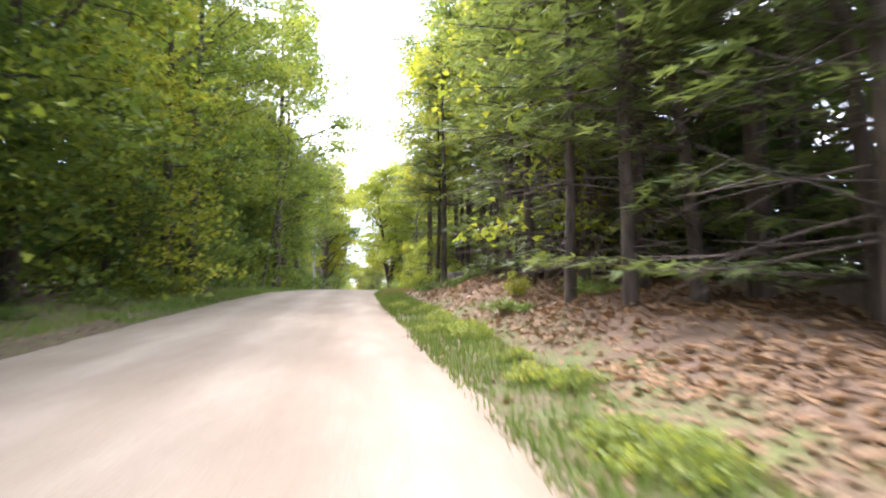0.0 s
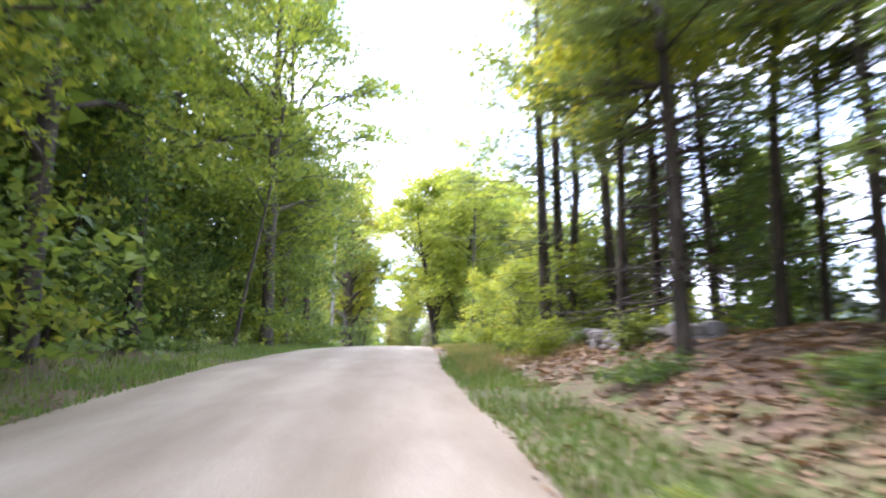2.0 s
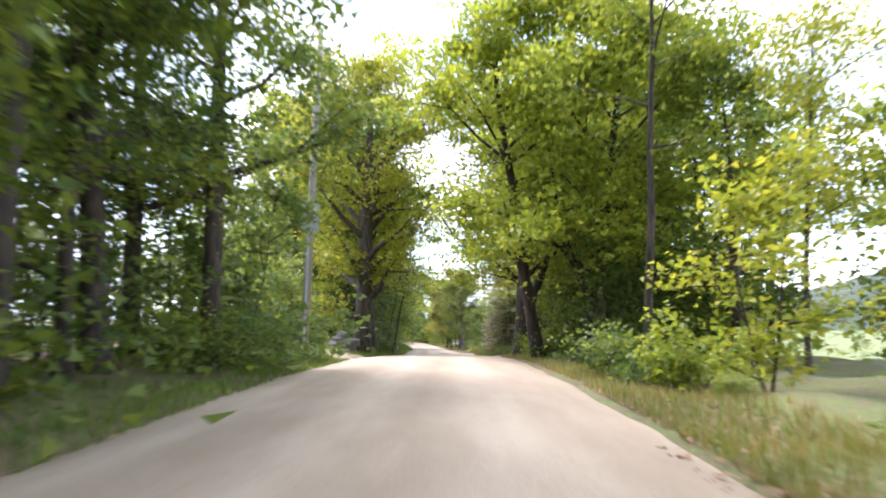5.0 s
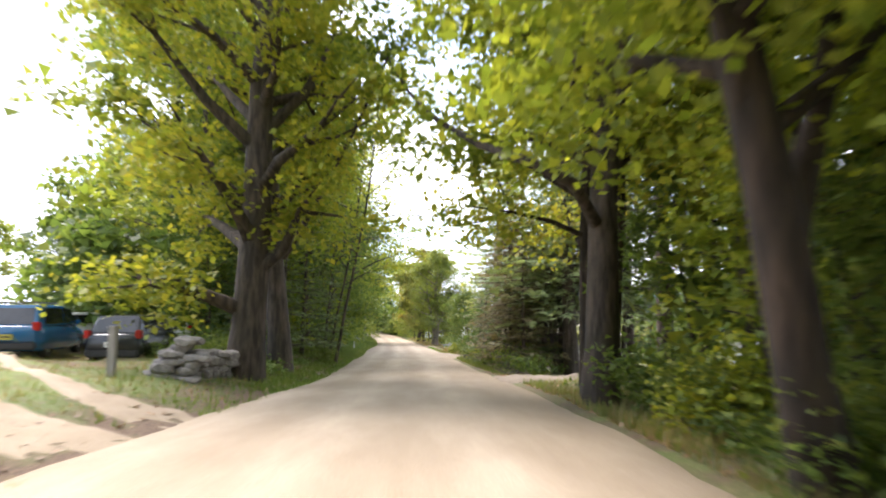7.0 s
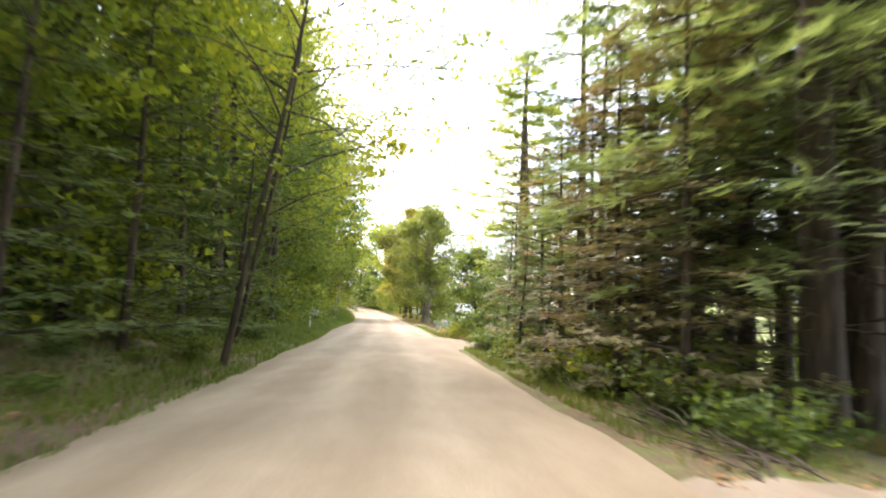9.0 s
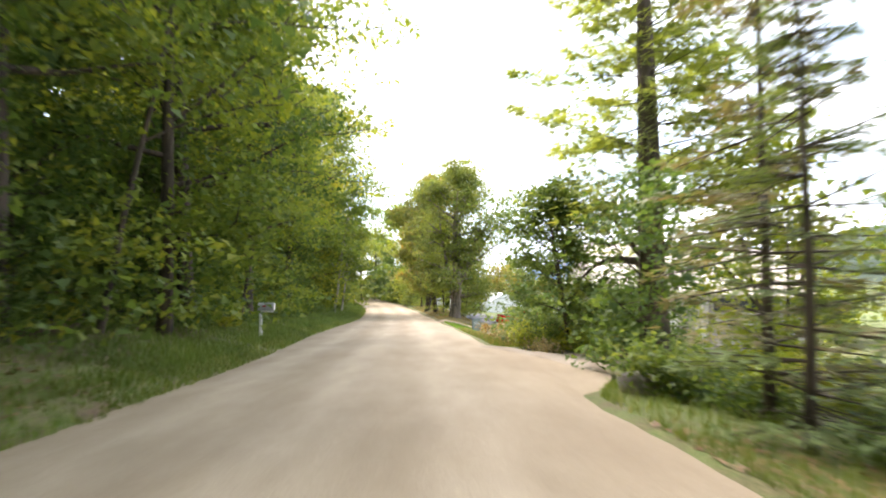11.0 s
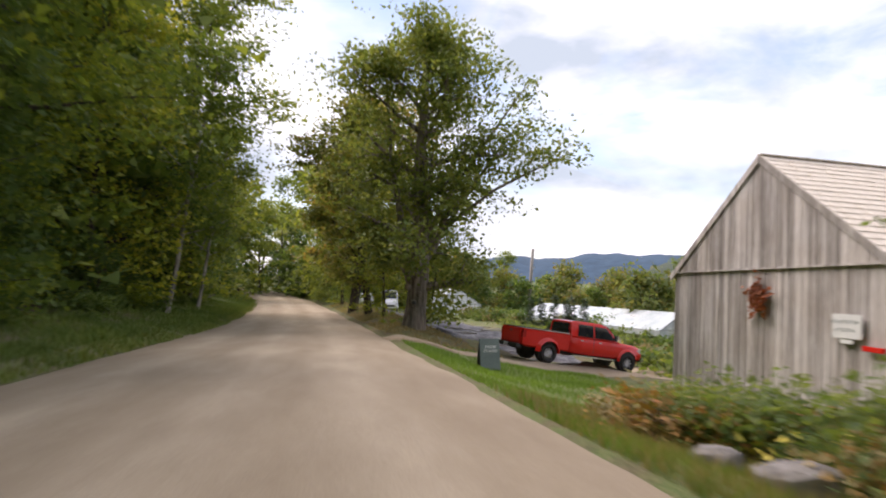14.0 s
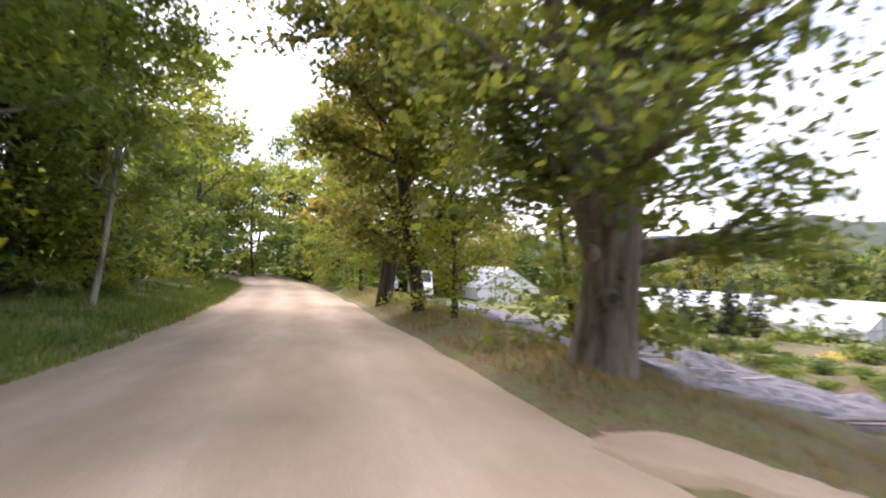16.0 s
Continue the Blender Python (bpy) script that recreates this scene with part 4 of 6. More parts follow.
def pickup(m):
    """A long crew-cab pickup; front towards +x, origin on the ground under the rear axle."""
    car = holder("pickup_truck", m, "bright red crew-cab pickup truck parked on the gravel drive", "truck")
    part("chassis", box_bm(-1.1, 5.2, -0.55, 0.55, 0.42, 0.66, 0.04), M_PLASTIC, car)
    cab = [ring(1.2, 0.58, 1.3, 0.98, 0.97, 0.07), ring(1.9, 0.55, 1.3, 1.0, 0.98, 0.07), ring(3.5, 0.55, 1.3, 1.0, 0.98, 0.07), ring(3.75, 0.56, 1.3, 1.0, 0.97, 0.07),
           ring(4.6, 0.62, 1.27, 1.0, 0.94, 0.1), ring(5.15, 0.62, 1.22, 0.98, 0.9, 0.12), ring(5.35, 0.66, 1.08, 0.92, 0.84, 0.12)]
    part("body", loft(cab), M_RED, car, "", True)
    roof = [ring(1.22, 1.26, 1.98, 0.95, 0.78, 0.06), ring(1.5, 1.26, 2.04, 0.96, 0.8, 0.07), ring(2.9, 1.26, 2.06, 0.96, 0.8, 0.07), ring(3.25, 1.26, 2.0, 0.96, 0.78, 0.06), ring(4.0, 1.26, 1.31, 0.94, 0.88, 0.02)]
    part("cab_roof", loft(roof), M_RED, car)
    bed = [ring(-1.35, 0.66, 1.38, 0.98, 0.98, 0.06), ring(-1.1, 0.6, 1.39, 1.0, 0.99, 0.06), ring(1.1, 0.6, 1.39, 1.0, 0.99, 0.06)]
    bmb = loft(bed)
    part("bed", bmb, M_RED, car)
    part("bed_liner", box_bm(-1.22, 1.02, -0.84, 0.84, 1.37, 1.4), M_PLASTIC, car)
    for s in (-1, 1):
        part("bed_rail", box_bm(-1.3, 1.08, min(s * 0.86, s * 1.0), max(s * 0.86, s * 1.0), 1.39, 1.44, 0.012), M_CHROME if s < 0 else M_PLASTIC, car)
        bm = bmesh.new()
        arc = [(0.66 * math.cos(a), 0.46 + 0.66 * math.sin(a)) for a in np.linspace(0.0, math.pi, 13)]
        inner = [(0.5 * math.cos(a), 0.46 + 0.5 * math.sin(a)) for a in np.linspace(0.0, math.pi, 13)]
        for (x0, z0), (x1, z1), (a0, b0), (a1, b1) in zip(arc, arc[1:], inner, inner[1:]):
            o = [bm.verts.new((x, s * y, z)) for x, y, z in ((x0, 1.0, z0), (x1, 1.0, z1), (a1, 1.17, b1), (a0, 1.17, b0))]
            bm.faces.new(o if s < 0 else o[::-1])
            o2 = [bm.verts.new((x, s * y, z)) for x, y, z in ((a0, 1.17, b0), (a1, 1.17, b1), (a1, 0.92, b1), (a0, 0.92, b0))]
            bm.faces.new(o2 if s < 0 else o2[::-1])
        part("rear_fender", bm, M_RED, car, "flared red rear fender", True)
        bm = bmesh.new()
        for (x0, z0), (x1, z1), (a0, b0), (a1, b1) in zip(arc, arc[1:], inner, inner[1:]):
            o = [bm.verts.new((x + 4.47, s * y, z)) for x, y, z in ((x0 * 0.92, 0.99, z0 * 0.97), (x1 * 0.92, 0.99, z1 * 0.97), (a1, 1.07, b1), (a0, 1.07, b0))]
            bm.faces.new(o if s < 0 else o[::-1])
        part("front_fender", bm, M_RED, car, "", True)
        part("wheel_well", cyl_bm(0.5, 0.5, (0, s * 0.7, 0.46), (0, s * 1.006, 0.46), 20), M_PLASTIC, car)
        part("wheel_well", cyl_bm(0.5, 0.5, (4.47, s * 0.7, 0.46), (4.47, s * 1.006, 0.46), 20), M_PLASTIC, car)
        wheel(car, 0, s * 0.98, 0.41, 0.3)
        wheel(car, 4.47, s * 0.95, 0.41, 0.27)
        part("side_window", panel([(1.55, s * 0.955, 1.36), (2.42, s * 0.955, 1.36), (2.42, s * 0.835, 1.9), (1.6, s * 0.835, 1.9)], (0, s, 0.25), 0.03), M_GLASS, car)
        part("side_window", panel([(2.52, s * 0.955, 1.36), (3.72, s * 0.95, 1.36), (3.18, s * 0.835, 1.88), (2.52, s * 0.835, 1.9)], (0, s, 0.25), 0.03), M_GLASS, car)
        part("door_handle", box_bm(1.72, 1.9, min(s * 0.99, s * 1.015), max(s * 0.99, s * 1.015), 1.16, 1.2, 0.01), M_CHROME, car)
        part("door_handle", box_bm(2.72, 2.9, min(s * 0.99, s * 1.015), max(s * 0.99, s * 1.015), 1.16, 1.2, 0.01), M_CHROME, car)
        part("running_board", box_bm(1.3, 3.7, min(s * 0.85, s * 1.05), max(s * 0.85, s * 1.05), 0.44, 0.5, 0.02), M_CHROME, car, "chrome running board")
        part("mirror", box_bm(3.5, 3.62, min(s * 1.06, s * 1.3), max(s * 1.06, s * 1.3), 1.34, 1.62, 0.03), M_CHROME, car, "chrome tow mirror")
        part("mirror_arm", box_bm(3.52, 3.6, min(s * 0.94, s * 1.08), max(s * 0.94, s * 1.08), 1.4, 1.46, 0.01), M_PLASTIC, car)
        part("tail_lamp", box_bm(-1.38, -1.2, min(s * 0.84, s * 1.006), max(s * 0.84, s * 1.006), 0.98, 1.32, 0.02), M_LAMP, car, "red tail lamp")
        part("head_lamp", box_bm(5.05, 5.3, min(s * 0.62, s * 0.93), max(s * 0.62, s * 0.93), 0.9, 1.12, 0.04), M_CLEAR, car, "clear head lamp")
        part("door_seam", box_bm(2.462, 2.474, min(s * 0.9, s * 1.004), max(s * 0.9, s * 1.004), 0.62, 1.3), M_PLASTIC, car)
    part("rear_window", panel([(1.2, -0.74, 1.42), (1.2, 0.74, 1.42), (1.22, 0.66, 1.9), (1.22, -0.66, 1.9)], (-1, 0, 0.1), 0.03), M_GLASS, car)
    part("windscreen", panel([(3.95, -0.82, 1.36), (3.95, 0.82, 1.36), (3.36, 0.7, 1.95), (3.36, -0.7, 1.95)], (1, 0, 1), 0.03), M_GLASS, car)
    part("tailgate", box_bm(-1.42, -1.34, -0.8, 0.8, 0.72, 1.39, 0.03), M_RED, car)
    part("tailgate_handle", box_bm(-1.435, -1.41, -0.12, 0.12, 1.2, 1.27, 0.01), M_PLASTIC, car)
    part("rear_bumper", box_bm(-1.62, -1.4, -0.98, 0.98, 0.5, 0.68, 0.03), M_PLASTIC, car, "black rear step bumper")
    part("front_bumper", box_bm(5.28, 5.5, -0.98, 0.98, 0.52, 0.76, 0.05), M_CHROME, car)
    part("grille", box_bm(5.3, 5.38, -0.6, 0.6, 0.8, 1.1, 0.02), M_CHROME, car)
    plate_bars(car, -1.63, -0.16, 0.16, 0.52, 0.66, -1, M_WHITE, M_PLASTIC)
    return car


def van(m):
    car = holder("delivery_van", m, "white delivery van parked beside the garden", "van")
    body = [ring(-2.6, 0.4, 2.3, 0.95, 0.9, 0.1), ring(-2.4, 0.3, 2.4, 0.98, 0.92, 0.1), ring(1.2, 0.3, 2.4, 0.98, 0.92, 0.1), ring(1.9, 0.3, 1.5, 0.98, 0.9, 0.1), ring(2.6, 0.35, 1.1, 0.96, 0.84, 0.1), ring(2.75, 0.42, 0.85, 0.9, 0.76, 0.1)]
    part("body", loft(body), M_WHITECAR, car)
    part("windscreen", panel([(1.92, -0.8, 1.5), (1.92, 0.8, 1.5), (1.32, 0.76, 2.25), (1.32, -0.76, 2.25)], (1, 0, 0.8), 0.05), M_GLASS, car)
    part("grille", box_bm(2.66, 2.78, -0.55, 0.55, 0.55, 0.78, 0.03), M_PLASTIC, car)
    for s in (-1, 1):
        part("side_window", panel([(1.0, s * 0.96, 1.5), (1.75, s * 0.95, 1.4), (1.25, s * 0.92, 2.1), (1.0, s * 0.93, 2.1)], (0, s, 0.1), 0.03), M_GLASS, car)
        part("head_lamp", box_bm(2.5, 2.72, min(s * 0.58, s * 0.86), max(s * 0.58, s * 0.86), 0.78, 1.0, 0.04), M_CLEAR, car)
        part("mirror", box_bm(1.6, 1.72, min(s * 0.98, s * 1.18), max(s * 0.98, s * 1.18), 1.4, 1.7, 0.03), M_PLASTIC, car)
        wheel(car, -1.7, s * 0.86, 0.34, 0.22)
        wheel(car, 1.8, s * 0.86, 0.34, 0.22)
    return car


# ---- buildings ----
def prism(pts, x0, x1, bm=None):
    """An outline in y and z carried along x."""
    bm = bmesh.new() if bm is None else bm
    a = [bm.verts.new((x0, y, z)) for y, z in pts]
    b = [bm.verts.new((x1, y, z)) for y, z in pts]
    n = len(a)
    bm.faces.new(a[::-1])
    bm.faces.new(b)
    for i in range(n):
        bm.faces.new((a[i], a[(i + 1) % n], b[(i + 1) % n], b[i]))
    bmesh.ops.recalc_face_normals(bm, faces=bm.faces)
    return bm


PIECES = []


def build_barn(x, y, z, width, eave, ridge, depth):
    """The gable faces the road (-x); ridge runs away from it."""
    ob = holder("barn", pose(x, y, z, -1.2, 2.2, 0), "weathered grey board barn with a pale shingle roof", "barn")
    h = width / 2
    rng = np.random.default_rng(3)
    inner = prism([(-h + 0.1, -0.6), (h - 0.1, -0.6), (h - 0.1, eave - 0.05), (0, ridge - 0.12), (-h + 0.1, eave - 0.05)], 0.05, depth - 0.05)
    part("wall", inner, M_BOARD, ob)
    # boards of the gable, upper and lower course, each a piece
    def board(name, y0, y1, z0, z1, proud, parent, slant=None):
        bm = bmesh.new()
        za, zb = (z1, z1) if slant is None else slant
        x0, x1 = 0.045, -proud
        v = [bm.verts.new(p) for p in ((x0, y0, z0), (x0, y1, z0), (x0, y1, zb), (x0, y0, za), (x1, y0, z0), (x1, y1, z0), (x1, y1, zb), (x1, y0, za))]
        for f in ((4, 7, 6, 5), (0, 4, 5, 1), (1, 5, 6, 2), (2, 6, 7, 3), (3, 7, 4, 0)):
            bm.faces.new([v[i] for i in f])
        bmesh.ops.recalc_face_normals(bm, faces=bm.faces)
        part(name, bm, M_BOARD, parent)
    yy = -h
    while yy < h - 0.02:
        w = min(rng.uniform(0.17, 0.27), h - yy)
        g = 0.008
        board("board", yy + g, yy + w - g, -0.7 - rng.uniform(0, 0.06), eave - 0.01, 0.012 + rng.uniform(0, 0.014), ob)
        sl = lambda q: eave + (ridge - eave) * (1 - abs(q) / h)
        za, zb = sl(yy + g), sl(yy + w - g)
        if min(za, zb) > eave + 0.12:
            board("board", yy + g, yy + w - g, eave - 0.03, 0, 0.05 + rng.uniform(0, 0.014), ob, (za - 0.02, zb - 0.02))
        yy += w
    # south wall boards
    xx = 0.0
    while xx < depth - 0.05:
        w = min(rng.uniform(0.18, 0.28), depth - xx)
        part("board", box_bm(xx + 0.008, xx + w - 0.008, -h - 0.012 - rng.uniform(0, 0.012), -h + 0.11, -0.7, eave - 0.04), M_BOARD, ob)
        xx += w
    part("drip_board", box_bm(-0.085, 0.03, -h - 0.02, h + 0.02, eave - 0.055, eave - 0.005, 0.006), M_BOARD, ob)
    sl = math.atan2(ridge - eave, h)
    run = math.hypot(h, ridge - eave) + 0.28
    for s in (-1, 1):
        m = Matrix.Translation((0, 0, ridge)) @ Matrix.Rotation(-s * sl, 4, "X")
        deck = box_bm(-0.08, depth + 0.2, min(0, s * run), max(0, s * run), -0.04, 0.02, 0, None, m)
        roof = part("roof", deck, M_SHINGLE, ob)
        edge = box_bm(-0.1, -0.08, min(0, s * run), max(0, s * run), -0.13, 0.03, 0, None, m)
        part("bargeboard", edge, M_BOARD, ob)
        PIECES.append((roof, m, s, run, depth))
    part("ridge_cap", box_bm(-0.08, depth + 0.2, -0.1, 0.1, ridge + 0.02, ridge + 0.06, 0.01), M_SHINGLE, ob)
    # black plates over the side wall's boards: shade inside its gaps, as colour
    for a, b, c, d in ((4.5, 5.1, 0.1, 0.75), (6.4, 9.4, 2.05, 2.75)):
        part("opening_shade", box_bm(a, b, -h - 0.03, -h - 0.005, c, d), M_PLASTIC, ob, "black plate coloured as the shade in a gap of boards")
    return ob


def roof_shingles():
    """Shingles of the barn's roof: the slope towards the camera as pieces, the rest joined."""
    for roof, m, s, run, depth in PIECES:
        rng = np.random.default_rng(8 + s)
        cells, row = [], 0
        d = 0.26
        while row * d < run - 0.1:
            x = -0.08 + rng.uniform(-0.2, 0.0)
            while x < depth + 0.1:
                w = rng.uniform(0.28, 0.5)
                cells.append((max(x, -0.09), min(x + w, depth + 0.2), s * row * d, s * min((row + 1) * d + 0.03, run + 0.02), rng.uniform(0.02, 0.034)))
                x += w + 0.012
            row += 1
        joined = bmesh.new()
        singles = 0
        share = {}
        for x0, x1, y0, y1, t in cells:
            if x1 - x0 < 0.05:
                continue
            near = s < 0 and x0 < 6.5 and singles < 290
            if near:
                key = round((x1 - x0) * 12)
                if key not in share:
                    w = key / 12
                    b = box_bm(0, w - 0.012, 0, -0.285, 0.018, 0.042)
                    for v in b.verts:
                        if v.co.y > -0.1 and v.co.z > 0.03:
                            v.co.z = 0.024
                    me = bpy.data.meshes.new("shingle")
                    b.to_mesh(me)
                    b.free()
                    me.materials.append(M_SHINGLE)
                    share[key] = me
                ob = new("shingle", share[key])
                ob.parent = roof
                ob.matrix_basis = m @ pose(x0, y0, rng.uniform(0, 0.006), rng.uniform(-0.6, 0.6), 0, rng.uniform(-0.8, 0.8))
                singles += 1
            else:
                box_bm(x0, x1, min(y0, y1), max(y0, y1), 0.018, 0.02 + t * 0.7, 0, joined, m)
        tagged(part("shingle_rest", joined, M_SHINGLE, roof), kind="stuff")


def hoop_house(name, m, width, length, wall, rise, label, ends=True, straight=False, film=None):
    """A plastic-covered tunnel greenhouse: hoops, film and a framed end. Length runs along +x."""
    ob = holder(name, m, label, "greenhouse")
    h = width / 2
    arc = [(-h, wall * 0.35)] + [(-h * math.cos(a), wall + rise * math.sin(a) ** 0.8 if 0 < a < math.pi else wall) for a in np.linspace(0, math.pi, 13)] + [(h, wall * 0.35)]
    if straight:
        arc = [(-h, wall * 0.35), (-h, wall)] + [(h * q, wall + rise * (1 - abs(q))) for q in (-0.7, -0.35, 0.0, 0.35, 0.7)] + [(h, wall), (h, wall * 0.35)]
    bm = bmesh.new()
    for off in (0.0, 0.03):
        rows = [[bm.verts.new((x, y * (1 - off * 0.3), z - off)) for y, z in arc] for x in np.linspace(0, length, 9)]
        for a, b in zip(rows, rows[1:]):
            for i in range(len(arc) - 1):
                bm.faces.new((a[i], a[i + 1], b[i + 1], b[i]))
    film = film or M_FILM
    part("film", bm, film, ob, "milky white plastic film", not straight)
    for x in np.linspace(0, length, 7):
        hoop = bmesh.new()
        for (y0, z0), (y1, z1) in zip([(-h, 0)] + arc + [(h, 0)], arc + [(h, 0)]):
            if abs(y0 - y1) + abs(z0 - z1) > 0.01:
                cyl_bm(0.025, 0.025, (x, y0 * 0.985, z0 - 0.04), (x, y1 * 0.985, z1 - 0.04), 6, hoop)
        part("hoop", hoop, M_GREYBOX, ob)
    if ends:
        for x in (0.02, length - 0.02):
            bm = bmesh.new()
            face = [bm.verts.new((x, y * 0.97, z - 0.05)) for y, z in [(-h, 0.05)] + arc[1:-1] + [(h, 0.05)]]
            bm.faces.new(face)
            face2 = [bm.verts.new((x + 0.015, y * 0.97, z - 0.05)) for y, z in [(-h, 0.05)] + arc[1:-1] + [(h, 0.05)]]
            bm.faces.new(face2[::-1])
            e = part("end_wall", bm, film, ob)
            fr = bmesh.new()
            d = h * 0.42
            for y in (-d, d):
                box_bm(x - 0.03, x + 0.03, y - 0.03, y + 0.03, 0, wall + rise * 0.55, 0, fr)
            box_bm(x - 0.03, x + 0.03, -d, d, wall + rise * 0.5, wall + rise * 0.56, 0, fr)
            box_bm(x - 0.03, x + 0.03, -h, h, wall - 0.03, wall + 0.03, 0, fr)
            part("door_frame", fr, M_GREYBOX, e)
    return ob


def build_house(x, y, z, turn):
    ob = holder("white_house", pose(x, y, z, 0, 0, turn), "white clapboard house with an orange panel for its lit doorway", "house")
    w, eave, ridge, depth = 7.0, 2.7, 4.9, 9.0
    h = w / 2
    bm = prism([(-h, -0.5), (h, -0.5), (h, eave), (0, ridge), (-h, eave)], 0, depth)
    part("wall", bm, M_WHITE, ob)
    for k in range(int(eave / 0.2)):
        part("clapboard", box_bm(-0.022, -0.004, -h, h, k * 0.2, k * 0.2 + 0.19, 0.004), M_WHITE, ob)
    sl = math.atan2(ridge - eave, h)
    for s in (-1, 1):
        m = Matrix.Translation((0, 0, ridge)) @ Matrix.Rotation(-s * sl, 4, "X")
        run = math.hypot(h, ridge - eave) + 0.4
        part("roof", box_bm(-0.3, depth + 0.3, min(0, s * run), max(0, s * run), 0.0, 0.08, 0, None, m), M_SHINGLE, ob)
        part("fascia", box_bm(-0.34, -0.3, min(0, s * run), max(0, s * run), -0.12, 0.09, 0, None, m), M_WHITE, ob)
    # closed panel and handle are added; its orange stands for the doorway's inner glow
    door = part("door", box_bm(-0.06, -0.024, 1.3, 2.3, 0, 2.05, 0.01), M_DOORGLOW, ob, "orange panel coloured as the warm glow of an open doorway")
    part("door_handle", cyl_bm(0.03, 0.03, (-0.1, 2.2, 1.0), (-0.06, 2.2, 1.0), 10), M_CHROME, door)
    win = part("window", box_bm(-0.05, -0.024, -1.2, -0.2, 0.9, 2.0), M_GLASS, ob)
    fr = bmesh.new()
    for a in ((-1.28, -1.2, 0.82, 2.08), (-0.2, -0.12, 0.82, 2.08), (-1.2, -0.2, 2.0, 2.08), (-1.2, -0.2, 0.82, 0.9), (-1.2, -0.2, 1.43, 1.47), (-0.72, -0.68, 0.9, 2.0)):
        box_bm(-0.07, -0.026, a[0], a[1], a[2], a[3], 0, fr)
    part("frame", fr, M_WHITE, win)
    return ob


# ---- small things ----
def rock_mesh(seed, sx, sy, sz):
    rng = np.random.default_rng(seed)
    bm = bmesh.new()
    bmesh.ops.create_icosphere(bm, subdivisions=2, radius=0.5)
    k = rng.normal(0, 1, (5, 3))
    for v in bm.verts:
        n = np.array(v.co)
        f = 1 + 0.13 * sum(math.sin(3.1 * float(n @ q) + i) for i, q in enumerate(k)) / 2
        p = Vector(n * f)
        p = Vector([max(-0.42, min(0.42, c)) for c in p])
        v.co = Vector((p.x * sx, p.y * sy, p.z * sz)) * 1.15
    me = bpy.data.meshes.new("stone")
    bm.to_mesh(me)
    bm.free()
    me.materials.append(M_STONE)
    return me


STONES = [rock_mesh(5 + k, *s) for k, s in enumerate(((0.6, 0.42, 0.16), (0.48, 0.4, 0.2), (0.7, 0.45, 0.14), (0.4, 0.34, 0.18), (0.55, 0.5, 0.22)))]


def stone_wall(name, x0, y0, x1, y1, height, thick, seed, label, courses=0.15):
    """A dry-laid wall of flat field stones, a heap of separate pieces."""
    rng = np.random.default_rng(seed)
    L = math.hypot(x1 - x0, y1 - y0)
    a = math.degrees(math.atan2(y1 - y0, x1 - x0))
    mx, my = (x0 + x1) / 2, (y0 + y1) / 2
    z = float(ground_z(mx, my))
    ob = holder(name, pose(mx, my, z - 0.05, 0, 0, a), label, "stone wall")
    k = 0
    while k * courses < height:
        inset = 0.09 * k
        s = -L / 2 + rng.uniform(0, 0.15) + inset
        while s < L / 2 - 0.1 - inset:
            w = rng.uniform(0.34, 0.55)
            for side_ in (-1, 1):
                o = new("stone", STONES[rng.integers(len(STONES))])
                o.parent = ob
                gz = float(ground_z(mx + (s + w / 2) * math.cos(radians(a)), my + (s + w / 2) * math.sin(radians(a)))) - z
                o.matrix_basis = pose(s + w / 2, side_ * thick * 0.24 + rng.uniform(-0.05, 0.05), gz + 0.06 + k * courses, rng.uniform(-7, 7), rng.uniform(-7, 7), rng.uniform(-25, 25)) @ Matrix.Diagonal((w / 0.55 * 1.15, thick / 0.75, 1.15, 1))
            s += w * 0.95
        k += 1
    return ob


def boulder(x, y, size, seed, label):
    me = rock_mesh(seed, size, size * 0.7, size * 0.55)
    ob = new("boulder", me)
    ob.matrix_world = pose(x, y, float(ground_z(x, y)) + size * 0.12, 0, 8, seed * 47 % 360)
    tagged(ob, label, "rock")


def utility_pole(x, y, height, lean, label, box=False, thick=1.0):
    z = float(ground_z(x, y)) - 0.3
    ob = holder("utility_pole", pose(x, y, z, 0, lean, 0), label, "pole")
    part("pole", cyl_bm(0.125 * thick, 0.095 * thick, (0, 0, 0), (0, 0, height), 14), M_GREYWOOD, ob, "", True)
    part("bracket", box_bm(0.1, 0.34, -0.03, 0.03, height * 0.72, height * 0.72 + 0.08, 0.01), M_GREYBOX, ob)
    part("insulator", cyl_bm(0.05, 0.04, (0.3, 0, height * 0.72 + 0.08), (0.3, 0, height * 0.72 + 0.3), 10), M_GREYBOX, ob)
    if box:
        bm = box_bm(-0.25, 0.27, -0.3, -0.11, box, box + 0.9, 0.03)
        c = part("cabinet", bm, M_GREYBOX, ob, "grey metal equipment cabinet")
        part("cabinet_door", box_bm(-0.21, 0.23, -0.315, -0.3, box + 0.05, box + 0.87, 0.006), M_GREYBOX, c)
        part("strap", box_bm(-0.16, 0.16, -0.16, 0.16, box + 0.2, box + 0.25), M_PLASTIC, ob)
        part("conduit", cyl_bm(0.03, 0.03, (0.0, -0.15, 0.2), (0.0, -0.15, box), 8), M_GREYBOX, ob)
    return ob


